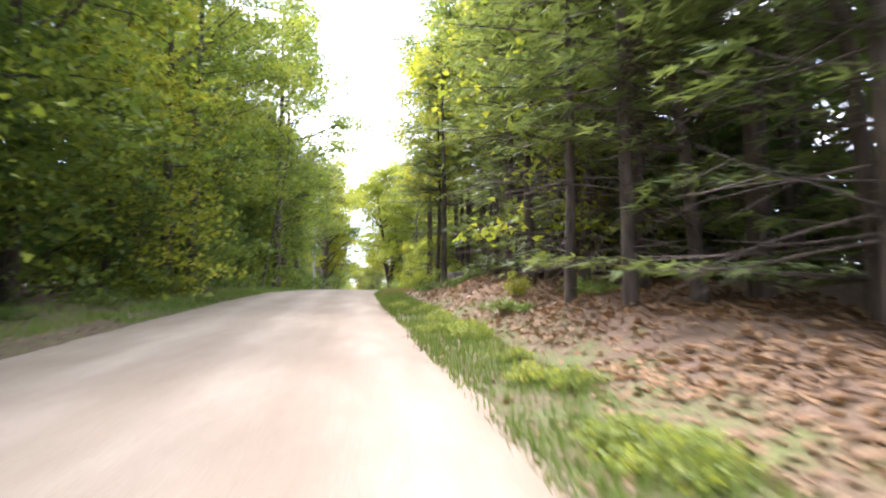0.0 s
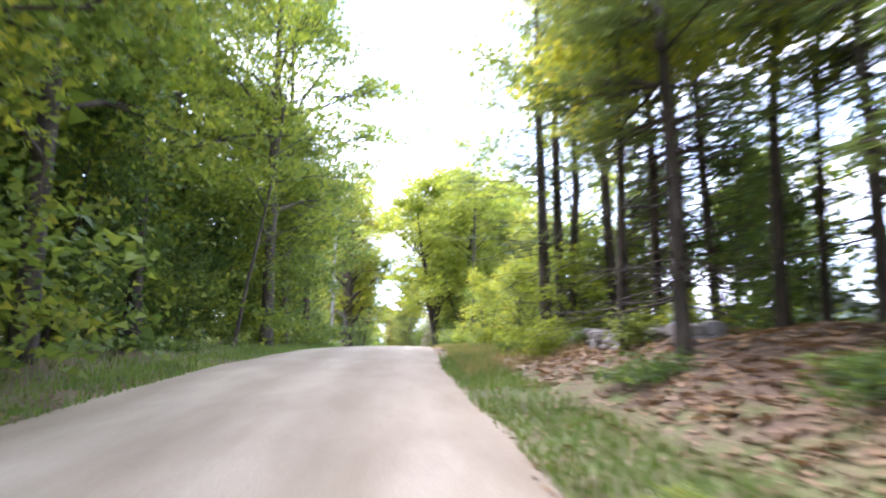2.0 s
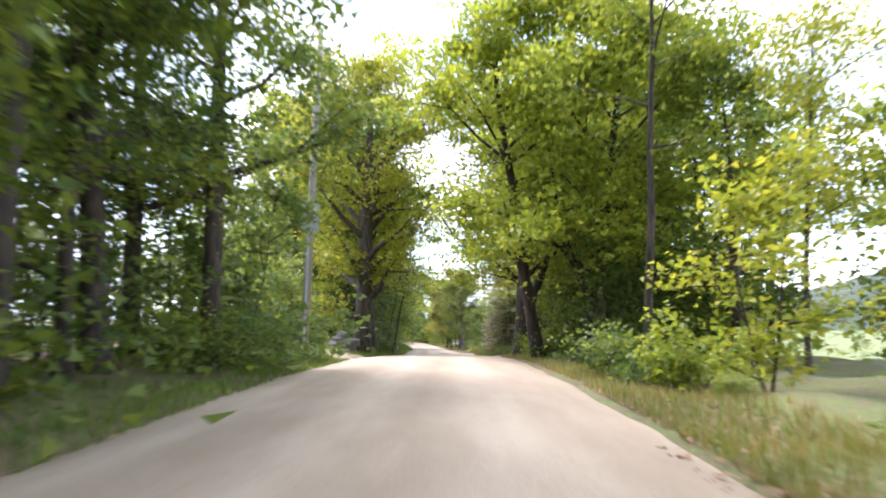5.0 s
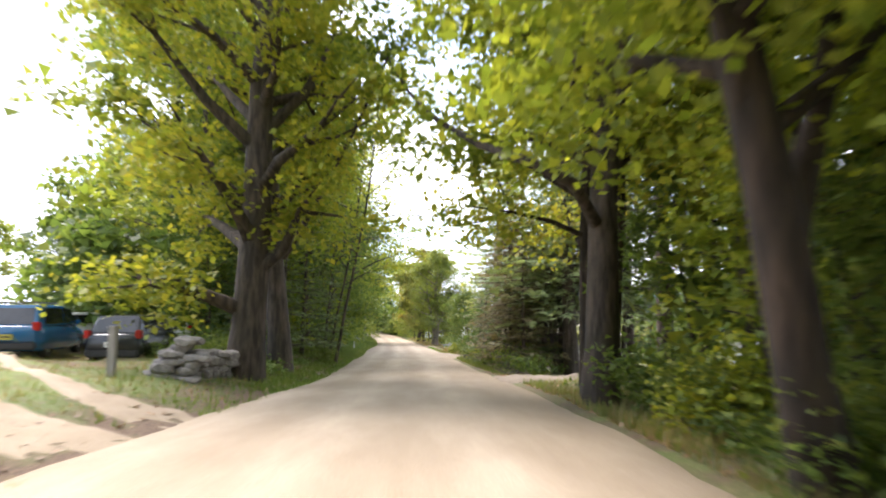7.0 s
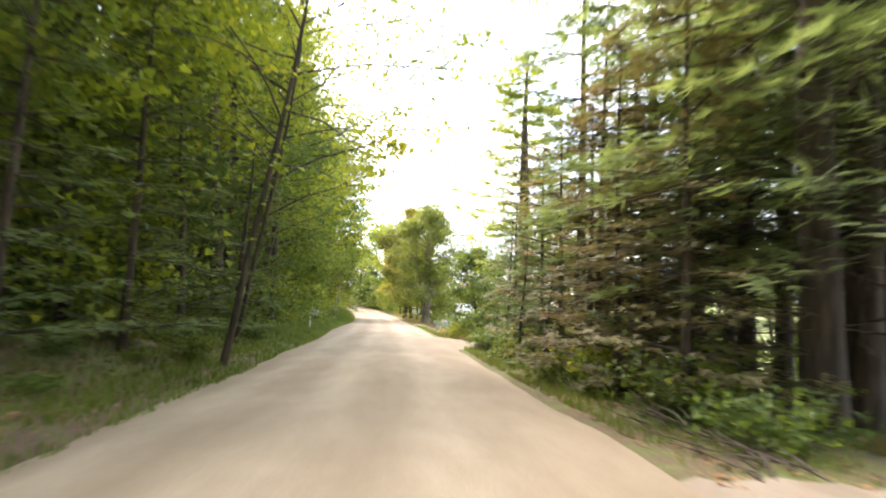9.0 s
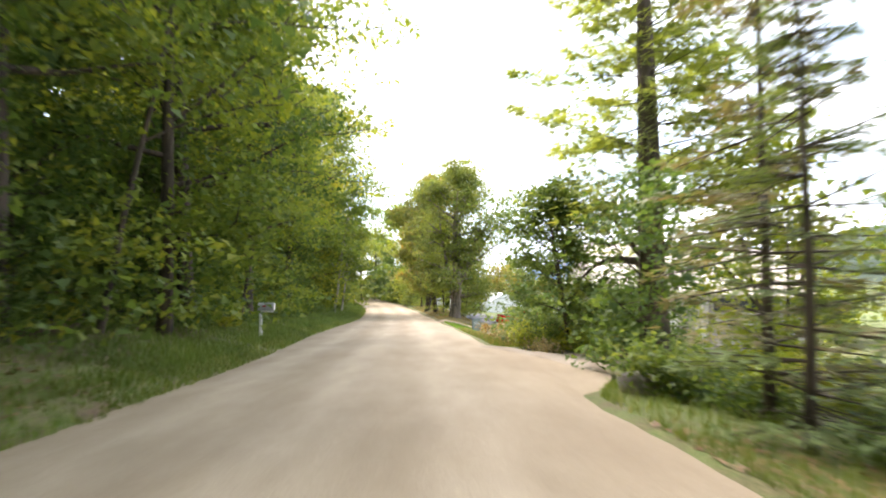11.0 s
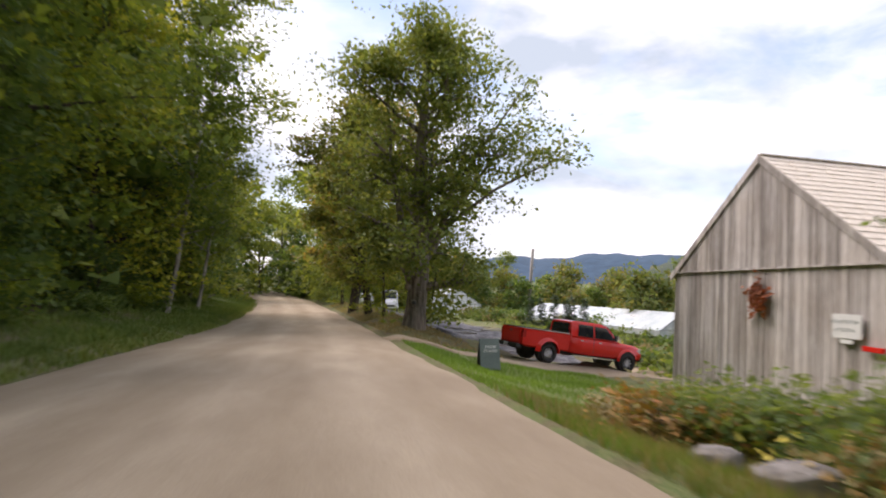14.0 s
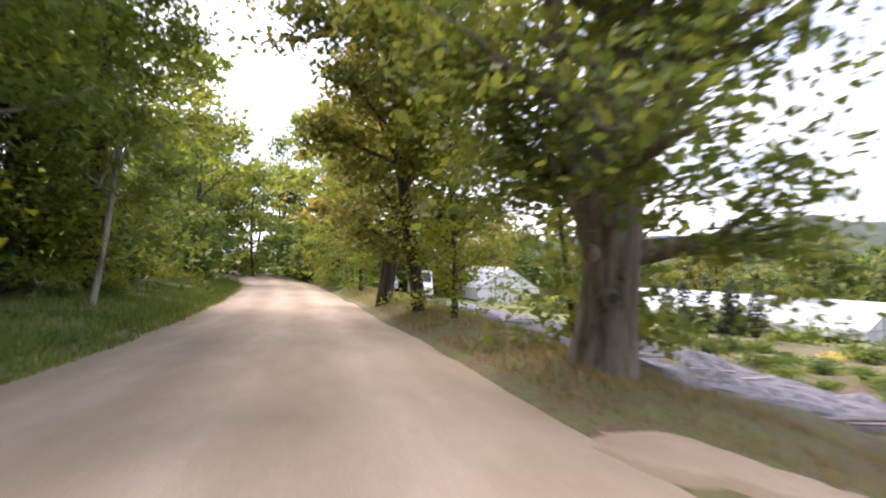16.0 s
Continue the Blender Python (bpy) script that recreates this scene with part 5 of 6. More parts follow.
def mailbox(x, y, turn):
    z = float(ground_z(x, y))
    ob = holder("mailbox", pose(x, y, z, 0, 0, turn), "pale grey roadside mailbox on a white wooden post", "mailbox")
    part("post", box_bm(-0.05, 0.05, -0.05, 0.05, -0.2, 1.02, 0.01), M_WHITE, ob)
    part("arm", box_bm(-0.05, 0.5, -0.04, 0.04, 0.98, 1.05, 0.01), M_WHITE, ob)
    bm = bmesh.new()
    prof = [(-0.13, 1.06), (0.13, 1.06), (0.13, 1.24)] + [(0.13 * math.cos(a), 1.24 + 0.13 * math.sin(a)) for a in np.linspace(0.3, 2.84, 7)] + [(-0.13, 1.24)]
    prism(prof, -0.08, 0.52, bm)
    box = part("box", bm, M_GREYBOX, ob, "rounded grey metal box")
    part("door", prism([(y_ * 0.94, 1.06 + (z_ - 1.06) * 0.95 + 0.005) for y_, z_ in prof], 0.52, 0.54), M_WHITE, box)
    part("flag", box_bm(0.1, 0.24, -0.15, -0.135, 1.2, 1.26), M_LAMP, box, "red signal flag")


def a_board(x, y, turn):
    """A folding pavement sign with two lines of writing too small to read."""
    z = float(ground_z(x, y))
    ob = holder("sandwich_board", pose(x, y, z, 0, 0, turn), "grey-green folding sandwich board on the lawn", "sign")
    for s in (-1, 1):
        m = Matrix.Translation((0, s * 0.26, 0)) @ Matrix.Rotation(radians(s * 14), 4, "X")
        p = part("panel", box_bm(-0.32, 0.32, -0.02, 0.02, 0.02, 1.0, 0.008, None, m), M_SIGN if s < 0 else M_PLASTIC, ob)
        if s < 0:
            for word, zz in (("FARM", 0.7), ("STAND", 0.57)):
                cu = bpy.data.curves.new("lettering", "FONT")
                cu.body, cu.size, cu.extrude, cu.align_x, cu.space_character = word, 0.125, 0.003, "CENTER", 1.2
                cu.offset = 0.003
                cu.materials.append(M_WHITE)
                tx = new("lettering", cu)
                tx.parent = p
                tx.matrix_basis = m @ pose(0.02, -0.024, zz, 90, 0, 0)
    return ob


def notice(x, y, z):
    ob = holder("notice_sign", pose(x, y, z, -1.2, 2.2, 0), "white sign with green writing on the barn wall", "sign")
    part("board", box_bm(-0.03, 0.0, -0.46, 0.46, -0.3, 0.3, 0.01), M_WHITE, ob)
    for zz, n in ((0.06, 7), (-0.14, 5)):
        bm = bmesh.new()
        for i in range(n):
            a = 0.07 * n - i * 0.125
            box_bm(-0.036, -0.031, a - 0.085, a - 0.06, zz, zz + 0.1, 0, bm)
            box_bm(-0.036, -0.031, a - 0.055, a - 0.01, zz + (0.075 if i % 2 else 0.03), zz + (0.1 if i % 2 else 0.055), 0, bm)
        part("bars", bm, M_SIGN, ob)
    part("lower_board", box_bm(-0.03, 0.0, -0.2, 0.2, -0.42, -0.32, 0.005), M_WHITE, ob)


def wreath(x, y, z):
    """A ragged rust-coloured ornament of leaves, hung on boards."""
    rng = np.random.default_rng(4)
    n = 420
    a = rng.uniform(0, 6.28, n)
    r = 0.06 + rng.uniform(0, 1, n) * (0.22 + 0.34 * np.clip(np.sin(a * 5), 0, 1))
    cen = np.stack([rng.uniform(-0.12, -0.02, n), r * np.cos(a), r * np.sin(a) * 1.1], 1)
    v, f = leaves(cen, rng, 0.1)
    ob = new("wreath", mesh_of("wreath", v, f, M_RUST))
    ob.matrix_world = pose(x, y, z)
    tagged(ob, "ragged rust-red star-shaped ornament hung on the barn", "ornament")


M_RUST = leafy("rust_leaf", [(0.17, 0.055, 0.03), (0.24, 0.08, 0.04), (0.29, 0.11, 0.06), (0.22, 0.09, 0.055)], 0.1)


def potted_conifer(x, y, h, seed):
    z = float(ground_z(x, y))
    ob = conifer(seed, h * 1.1, 0.03, 0.1, h * 0.2, 15, 0.2, 0, NEEDLE_DEEP, "potted_conifer", "small dark green conifer in a black pot", 0.05, 5)
    part("pot", cyl_bm(0.16, 0.2, (0, 0, 0), (0, 0, 0.3), 14), M_PLASTIC, ob, "black plastic pot")
    ob.matrix_world = pose(x, y, z)
    return ob


DRIVES = []


def off_drives(x, y):
    """Which places lie on no drive."""
    keep = np.ones(len(x), bool)
    for C, Wd in DRIVES:
        for (cx, cy), w in zip(C[::2], Wd[::2]):
            keep &= np.hypot(x - cx, y - cy) > w + 0.12
    return keep


def laid_strip(name, pts, widths, mat, lift, label, category, kind="structure", seed=1, rough=0.02, wob=0.12):
    """A path or sheet along a line of points on the land."""
    rng = np.random.default_rng(seed)
    P = np.array(pts, float)
    t = np.linspace(0, len(P) - 1, (len(P) - 1) * 14 + 1)
    C = np.stack([np.interp(t, np.arange(len(P)), P[:, k]) for k in (0, 1)], 1)
    for _ in range(6):
        C[1:-1] = (C[:-2] + 2 * C[1:-1] + C[2:]) / 4
    Wd = np.interp(t, np.arange(len(P)), widths) / 2
    DRIVES.append((C, Wd))
    T = np.gradient(C, axis=0)
    T /= np.linalg.norm(T, axis=1)[:, None]
    N = np.stack([-T[:, 1], T[:, 0]], 1)
    s = np.linspace(-1, 1, 11)
    w = np.convolve(rng.normal(0, 1, len(t) + 8), np.ones(4) / 4, "same")[4:-4] * wob
    XY = C[:, None, :] + N[:, None, :] * ((Wd + w)[:, None] * s[None, :])[:, :, None]
    along = np.clip(np.minimum(np.arange(len(t)), len(t) - 1 - np.arange(len(t))) / 5, 0, 1)[:, None]
    Z = ground_z(XY[..., 0], XY[..., 1]) + lift * along - 0.08 * (1 - along) - np.where(np.abs(s) > 0.95, lift + 0.05, 0)[None, :] + rng.normal(0, rough, XY.shape[:2])
    me = mesh_of(name, np.concatenate([XY, Z[..., None]], -1).reshape(-1, 3), grid_faces(len(t), 11), mat, True)
    return tagged(new(name, me), label, category, kind=kind)


def tufts(name, n, sample, blade, width, mat, label, seed, lean=0.35, category="grass"):
    """Many grass blades: sample(rng, n) gives x and y."""
    rng = np.random.default_rng(seed)
    x, y = sample(rng, n)
    keep = off_drives(x, y)
    x, y = x[keep], y[keep]
    z = ground_z(x, y)
    h = blade * rng.uniform(0.45, 1.25, len(x))
    a = rng.uniform(0, 6.28, len(x))
    d = np.stack([np.cos(a), np.sin(a), np.zeros_like(a)], 1)
    e = np.stack([-np.sin(a), np.cos(a), np.zeros_like(a)], 1)
    w = width * rng.uniform(0.6, 1.3, len(x))
    base = np.stack([x, y, z - 0.02], 1)
    l = (lean * rng.uniform(0.1, 1.2, len(x)) * h)[:, None]
    top = base + e * l + np.stack([0 * h, 0 * h, h], 1)
    v = np.stack([base - d * w[:, None] * 0.6, base + d * w[:, None] * 0.6, top], 1)
    f = np.arange(len(x) * 3).reshape(-1, 3)
    tagged(new(name, mesh_of(name, v.reshape(-1, 3), f, mat)), label, category, kind="stuff")


def strip_sample(y0, y1, side_, lo, hi, power=1.6):
    """Places beside the road, thickest at its edge."""
    def pick(rng, n):
        y = rng.uniform(y0, y1, n)
        off = lo + (hi - lo) * rng.uniform(0, 1, n) ** power
        edge = np.interp(y, *ROAD_RIGHT) if side_ > 0 else np.interp(y, *ROAD_LEFT)
        patch = np.sin(y * 0.7) + np.sin(y * 1.9 + off * 2) + rng.normal(0, 0.8, n)
        keep = (patch > -1.2) & ~((side_ < 0) & (y > 60.5) & (y < 70) & (rng.uniform(0, 1, n) < 0.75))
        return (line_x(y) + edge + side_ * off)[keep], y[keep]
    return pick


def fallen(name, n, sample, size, mat, label, seed):
    rng = np.random.default_rng(seed)
    x, y = sample(rng, n)
    c = np.stack([x, y, ground_z(x, y) + 0.025], 1)
    v, f = leaves(c, rng, size, flat=3.0)
    tagged(new(name, mesh_of(name, v, f, mat)), label, "leaves", kind="stuff")


# ---- placing: drives, then the woods stretch by stretch ----
laid_strip("driveway_east", [(0.6, 75.6), (3.5, 75.0), (6.5, 76.6), (10, 82), (14, 89.5), (18, 97), (21, 104)], [4.6, 3.6, 3.6, 4.2, 5, 5, 5], M_DRIVE, 0.09, "sandy driveway leading down to the white house", "driveway")
laid_strip("driveway_west", [(-4.0, 62.6), (-6.8, 63.4), (-10.4, 66.2), (-12.6, 69.2), (-13.4, 72)], [2.2, 0.8, 0.5, 0.4, 0.5], M_ROAD, 0.03, "worn sandy wheel track in the grass", "driveway", seed=6)
laid_strip("driveway_yard", [(-4.2, 64.6), (-6.4, 65.6), (-9.0, 68.0), (-10.6, 70.6)], [1.6, 0.6, 0.4, 0.4], M_ROAD, 0.03, "second worn wheel track across the yard", "driveway", seed=8)
laid_strip("driveway_field", [(0.5, 103.5), (2.5, 104.1), (5, 103.9), (9, 103), (14, 102)], [9.0, 4.2, 2.6, 2.4, 2.4], M_DRIVE, 0.09, "short sandy field entrance", "driveway", seed=3)
laid_strip("driveway_farm", [(-0.6, 133.3), (0.35, 131.1), (1.4, 130.15), (3.0, 130.4), (5, 131.6), (9, 134.0), (14, 136.4)], [0.8, 0.6, 0.5, 0.7, 1.8, 3.0, 3.6], M_ROAD, 0.05, "pale sandy farm drive beside the lawn", "driveway", seed=4, rough=0.008)

# first stretch, left: maples down to the verge
woods(EDGE[:3], -7, 46, -7.6, -6.4, 3.9, 1, 0.85, 1.15)
woods(RANK, -6, 50, -11.6, -10.4, 3.6, 2, 0.95, 1.2)
woods([BUSHY], -3, 55, -8.6, -7.6, 2.9, 55, 0.65, 1.0)
woods([BUSHY], 79, 150, -8.9, -7.9, 3.6, 95, 0.65, 1.0, lambda u, y: 133 < y < 147 and u > -8.6)
woods(SAPLING[2:] + SHRUBS[1:2], 2, 48, -7.0, -6.0, 2.6, 41, 0.4, 0.8)
woods(HEDGE[2:], -4, 56, -14.4, -12.4, 3.2, 77, 0.6, 0.95)
woods(HEDGE[2:], 80, 150, -13.4, -12.4, 3.4, 96, 0.6, 0.95)
plant(OVERHANG, -6.2, 91.0, 0.95, 0)
plant(OVERHANG, -5.3, 86.6, 1.05, 8)
plant(OVERHANG, -8.0, 101.0, 1.0, 20)
plant(OVERHANG, -8.4, 112.0, 1.0, -15)
plant(OVERHANG, 6.6, 39.0, 0.85, 180)
plant(OVERHANG, -6.6, 38.0, 0.9, 10)
# first stretch, right: conifers on a leaf-strewn bank
woods(PINES[:3], -2, 19, 5.6, 9.6, 3.1, 4, 0.85, 1.2)
woods(PINES[4:], 0, 19, 6.2, 8.6, 3.0, 56, 0.7, 1.05)
woods(PINES[4:] + DEEP[:1], -2, 20, 11, 15, 4.0, 57, 0.8, 1.1)
woods(DEEP, 8, 37, 11, 17, 3.3, 74, 0.3, 0.45)
woods(THIN + PINES[2:3], 20.5, 34, 4.6, 9.0, 2.3, 59, 0.75, 1.05)
for x, y, k, sc in ((3.3, 10.2, 2, 0.8), (3.7, 8.7, 2, 0.9), (2.9, 32.0, 1, 0.72), (3.5, 32.6, 0, 0.85), (3.9, 17.5, 0, 0.9), (3.6, 14.0, 2, 1.0)):
    plant(PINES[k], x, y, sc)
woods(HEDGE[2:], 6, 24, 10, 13, 4.4, 78, 0.7, 1.1)
woods(SAPLING[:2] + [BUSHY], 22.5, 32, 7.0, 10.5, 2.8, 99, 0.4, 0.7)
woods(PINES[4:] + PINES[:1], 16.6, 21.6, 5.4, 8.0, 1.8, 98, 0.8, 1.1)
plant(THIN[0], 3.9, 27.2, 0.95)
plant(THIN[0], 4.6, 24.6, 1.0)
plant(EDGE[2], 4.9, 13.4, 0.9)
for x, y, sc in ((7.5, 18.5, 1.0), (9.0, 20.6, 1.1), (8.3, 23.0, 1.0), (10.6, 22.2, 1.1), (6.8, 21.2, 0.9), (9.8, 25.2, 1.0)):
    plant(PINES[4], x, y, sc)
# an opening with saplings, then the tall trees beyond the crest
woods(SAPLING[:2], 30, 47, 4.7, 6.9, 1.7, 6, 0.4, 0.7)
woods(SAPLING, 34, 48, 7.5, 9.5, 2.6, 44, 0.55, 0.8)
plant(THIN[1], 3.6, 55.5, 0.9)
plant(SAPLING[1], 4.2, 50.8, 0.9)
woods([EDGE[2], THIN[0], EDGE[0]], 54, 72, 6.8, 9.8, 4.6, 7, 0.7, 0.95)
woods(DEEP, 52, 72, 13, 18, 6, 45, 0.45, 0.7)
# second stretch, left: yard with parked cars between the woods
plant(EDGE[1], -6.4, 42.5, 1.15)
plant(EDGE[1], -6.6, 47.2, 1.1)
plant(EDGE[0], -6.9, 45.6, 0.9)
plant(EDGE[0], -7.0, 49.4, 0.8)
plant(EDGE[3], -7.2, 50.6, 0.85)
plant(EDGE[3], -6.4, 53.4, 0.85)
plant(SAPLING[2], -6.3, 55.6, 0.9)
plant(EDGE[3], -8.6, 54.6, 0.8)
plant(BUSHY, -8.4, 56.4, 0.8)
plant(SAPLING[0], -5.9, 59.7, 0.5)
plant(SAPLING[0], -6.6, 60.6, 0.65)
plant(SHRUBS[0], -5.5, 60.7, 0.5)
plant(SHRUBS[3], -5.5, 59.0, 0.7)
for x, y, k, sc in ((-6.0, 57.8, 1, 0.8), (-6.8, 59.2, 0, 0.9), (-5.9, 60.2, 1, 0.6), (-7.4, 60.4, 2, 1.2), (-6.8, 61.6, 0, 1.0), (-5.6, 58.0, 3, 1.0), (-5.6, 55.2, 3, 0.8), (-5.6, 53.6, 3, 0.8), (-8.2, 61.4, 0, 1.2)):
    plant(SHRUBS[k], x, y, sc)
for x, y, k, sc in ((-8.2, 57.5, 0, 0.9), (-7.0, 58.2, 2, 0.8), (-9.4, 60.0, 1, 0.9), (-7.6, 61.5, 1, 0.8), (-8.8, 63.0, 0, 0.7)):
    plant(SAPLING[k], x, y, sc * 0.6)
for x, y, k, sc in ((-15, 90, 0, 0.62), (-19, 92, 2, 0.6), (-12.5, 85, 2, 0.55), (-22, 96, 3, 0.55), (-26, 92, 2, 0.45), (-30, 95, 0, 0.5), (-34, 90, 3, 0.5), (-24, 86, 0, 0.36), (-17, 84, 1, 0.45)):
    plant(DEEP[k % 3] if k == 3 else RANK[k % 2], x, y, sc)
MAPLE_YARD = broadleaf(201, 17.5, 0.44, 0.11, 5.0, 30000, 0.155, 34, 0.0, 1, 0.9, BARK, LEAF_GOLD, kite=True, name="old_maple", label="old yellowing maple with a broad furrowed trunk")
plant(MAPLE_YARD, -5.6, 71.8, 1.0, 200)
MAPLE_SECOND = broadleaf(209, 16.5, 0.36, 0.42, 4.0, 18000, 0.155, 20, 0.0, 1, 0.9, BARK, LEAF_MAPLE, kite=True, name="roadside_maple", label="dark-barked maple with a long rising side limb",
                         extra=[(((0, 0, 3.6), (0.7, -0.8, 4.4), (1.6, -2.2, 5.5), (2.6, -4.0, 6.6), (3.7, -6.2, 8.0)), 0.13)])
plant(MAPLE_SECOND, -5.6, 76.0, 1.0, 0)
for x, y, sc in ((-6.6, 80.5, 0.7), (-6.4, 84.0, 0.75), (-6.9, 88.5, 0.8), (-7.6, 78.2, 0.8), (-6.6, 92.5, 0.7)):
    plant(PINES[4], x, y, sc)
woods(SHRUBS[:2] + SHRUBS[3:], 73, 96, -6.6, -4.9, 1.5, 71, 0.45, 0.8)
# second stretch, right: two near trunks, one with a limb arching over the road
MAPLE_ARCH = broadleaf(205, 15, 0.3, 0.3, 4.2, 21000, 0.15, 20, 0.0, 1, 0.85, BARK, LEAF_YELLOW, kite=True, name="roadside_maple", label="dark-trunked maple with a limb arching over the road",
                       extra=[(((0, 0, 3.2), (-0.6, -0.9, 3.7), (-1.3, -1.1, 4.0), (-2.1, 0.0, 4.6), (-2.8, 1.2, 5.4), (-3.4, 2.7, 6.5), (-3.9, 3.6, 7.6)), 0.12)])
plant(MAPLE_ARCH, 1.85, 66.9, 1.0, 0)
MAPLE_NEAR = broadleaf(207, 14, 0.22, 0.2, 3.8, 21000, 0.15, 22, -0.2, 1, 0.85, BARK_SHADED, LEAF_YELLOW, kite=True, name="roadside_maple", label="leaning maple close to the road, trunk darkened as in crown shade",
                       extra=[(((-0.3, 0, 1.9), (0.25, 0.3, 3.2), (0.7, 0.5, 5.0), (1.0, 0.6, 7.5)), 0.15), (((-0.5, 0, 2.6), (-0.9, -0.3, 3.6), (-1.2, -0.4, 5.2)), 0.1)])
plant(MAPLE_NEAR, 1.8, 60.6, 1.0, 0)
plant(BUSHY, 4.4, 63.6, 0.75, label="leafy young tree filling the gap between two trunks")
plant(MAPLE_NEAR, 3.1, 60.2, 1.0, 165, label="maple leaning away from the road, trunk darkened as in crown shade")
plant(BUSHY, 4.6, 68.6, 0.7)
plant(SAPLING[1], 3.0, 63.4, 0.8)
plant(SAPLING[0], 3.5, 58.4, 0.8)
plant(SAPLING[0], 2.9, 61.8, 0.7)
plant(BUSHY, 4.8, 60.6, 0.65)
WHITE_PINE = conifer(241, 19, 0.27, 0.17, 4.6, 21, 0.42, 14, NEEDLE_SOFT, "white_pine", "tall white pine with long soft drooping boughs", 0.25, 20, fan=(-0.9, -0.45, 0.0, 0.45, 0.9), thin=0.07)
MAPLE_LATE = broadleaf(217, 13.5, 0.16, 0.22, 3.7, 17000, 0.13, 22, 0.02, 1, 0.85, BARK_SHADED, LEAF_YELLOW, kite=True, name="roadside_maple", label="dark-trunked maple with bright yellow-green boughs")
plant(MAPLE_LATE, 2.35, 69.5, 1.0, 90)
plant(THIN[1], 3.05, 70.0, 1.0, label="slender pale-trunked maple beside the drive")
plant(WHITE_PINE, 7.8, 84.6, 0.95, 60)
plant(WHITE_PINE, 6.5, 81.4, 0.9, 250)
for x, y, sc in ((10.6, 78.4, 0.95), (10.6, 81.6, 1.0), (12.4, 86.0, 1.05), (7.6, 83.0, 0.9)):
    plant(THIN[1], x, y, sc)
for x, y, k, sc in ((7.0, 87.0, 0, 0.9), (6.2, 90.0, 0, 0.9), (8.8, 85.5, 1, 0.9)):
    plant(PINES[k], x, y, sc)
for x, y, sc, a in ((4.7, 80.4, 1.0, 0), (5.7, 81.0, 0.92, 130)):
    plant(WHITE_PINE, x, y, sc, a)
for x, y, k, sc in ((5.9, 74.0, 1, 1.1), (8.6, 73.6, 0, 1.0), (4.3, 84.0, 4, 0.95), (7.4, 84.5, 0, 1.0), (4.4, 82.2, 4, 0.62), (4.9, 87.0, 4, 0.8), (4.8, 91.0, 4, 0.7)):
    plant(PINES[k], x, y, sc)
woods(SAPLING[:1] + DEEP[2:], 62, 72, 7.4, 10.5, 2.6, 72, 0.8, 1.3, lambda u, y: y > 70.5)
woods(PINES, 83, 93, 5.0, 8.0, 2.6, 8, 0.7, 1.0)
woods(PINES[3:4], 82.5, 92.5, 5.0, 6.2, 2.0, 46, 0.5, 0.8)
woods(PINES[4:] + PINES[3:4], 80.5, 96, 4.1, 4.9, 1.7, 97, 0.35, 0.75)
woods(DEEP, 108, 118, 22, 34, 5, 47, 0.5, 0.75)
# left woods from the yard to the bend
woods(EDGE, 80, 118, -7.9, -6.9, 3.9, 9, 0.85, 1.15)
woods(EDGE, 118, 150, -7.9, -6.9, 3.9, 17, 1.0, 1.25, lambda u, y: 130 < y < 146)
woods(EDGE, 132, 146, -9.6, -8.8, 4.2, 48, 0.85, 1.1)
woods(RANK, 84, 150, -11.4, -10.4, 4.0, 49, 0.95, 1.2)
woods(DEEP, 102, 165, -25, -16, 7, 10, 0.95, 1.2)
woods(SAPLING[2:] + SHRUBS[1:2], 79, 160, -6.9, -6.2, 2.9, 50, 0.35, 0.7)
woods(DEEP[1:] + RANK[:1], 150, 215, -15, -7, 7.2, 12, 0.8, 1.05)
woods(RANK + DEEP[:1], 196, 206, -22, 4, 4.6, 15, 0.7, 0.95)
woods(DEEP, 212, 216, -26, 10, 6, 16, 0.9, 1.1)
woods(HEDGE[2:] + [BUSHY], 182, 196, 3.0, 10.0, 3.4, 101, 0.7, 1.0)
woods(HEDGE[2:] + [BUSHY], 158, 194, -8.4, -5.4, 5.0, 102, 0.6, 0.9)
for x, y, sc in ((-3.2, 172.5, 0.8), (-3.8, 178.5, 0.9), (-5.0, 186.0, 0.95), (-1.0, 181.0, 0.85)):
    plant(RANK[0], x, y, sc)
# third stretch, right: a field tree with low limbs, then the farm
FIELD_TREE = conifer(211, 17, 0.4, 0.2, 4.8, 19, 0.4, 6, NEEDLE_LIGHT, "field_pine", "old pine with bent lower limbs beside the field entrance", -0.1, 46, fan=(-1.0, -0.5, 0.0, 0.5, 1.0), thin=0.085,
                     extra=[(((0, 0, 2.75), (-0.5, 0.1, 3.05), (-1.1, 0.2, 3.1), (-1.6, 0.3, 2.95), (-2.0, 0.4, 2.55)), 0.15), (((0, 0, 2.7), (-0.35, 0.1, 3.2), (-0.75, 0.2, 3.75), (-1.3, 0.4, 4.7)), 0.12), (((0, 0, 3.0), (0.5, 0.1, 3.6), (0.8, 0.2, 4.6)), 0.11)])
plant(FIELD_TREE, 5.25, 105.6, 1.0, 0)
FIELD_MAPLE = broadleaf(213, 7.6, 0.1, 0.08, 2.5, 15000, 0.13, 22, 0.0, 2, 0.6, foliage=LEAF_DARK, kite=True, name="young_maple", label="young dark green tree among the field bushes", low=2.2)
plant(FIELD_MAPLE, 3.05, 106.6, 0.74, 0)
for x, y, sc in ((2.6, 109.7, 1.35), (3.3, 110.5, 1.45), (2.9, 111.3, 1.2)):
    plant(SHRUBS[0], x, y, sc, label="tall dense green bush at the field's edge")
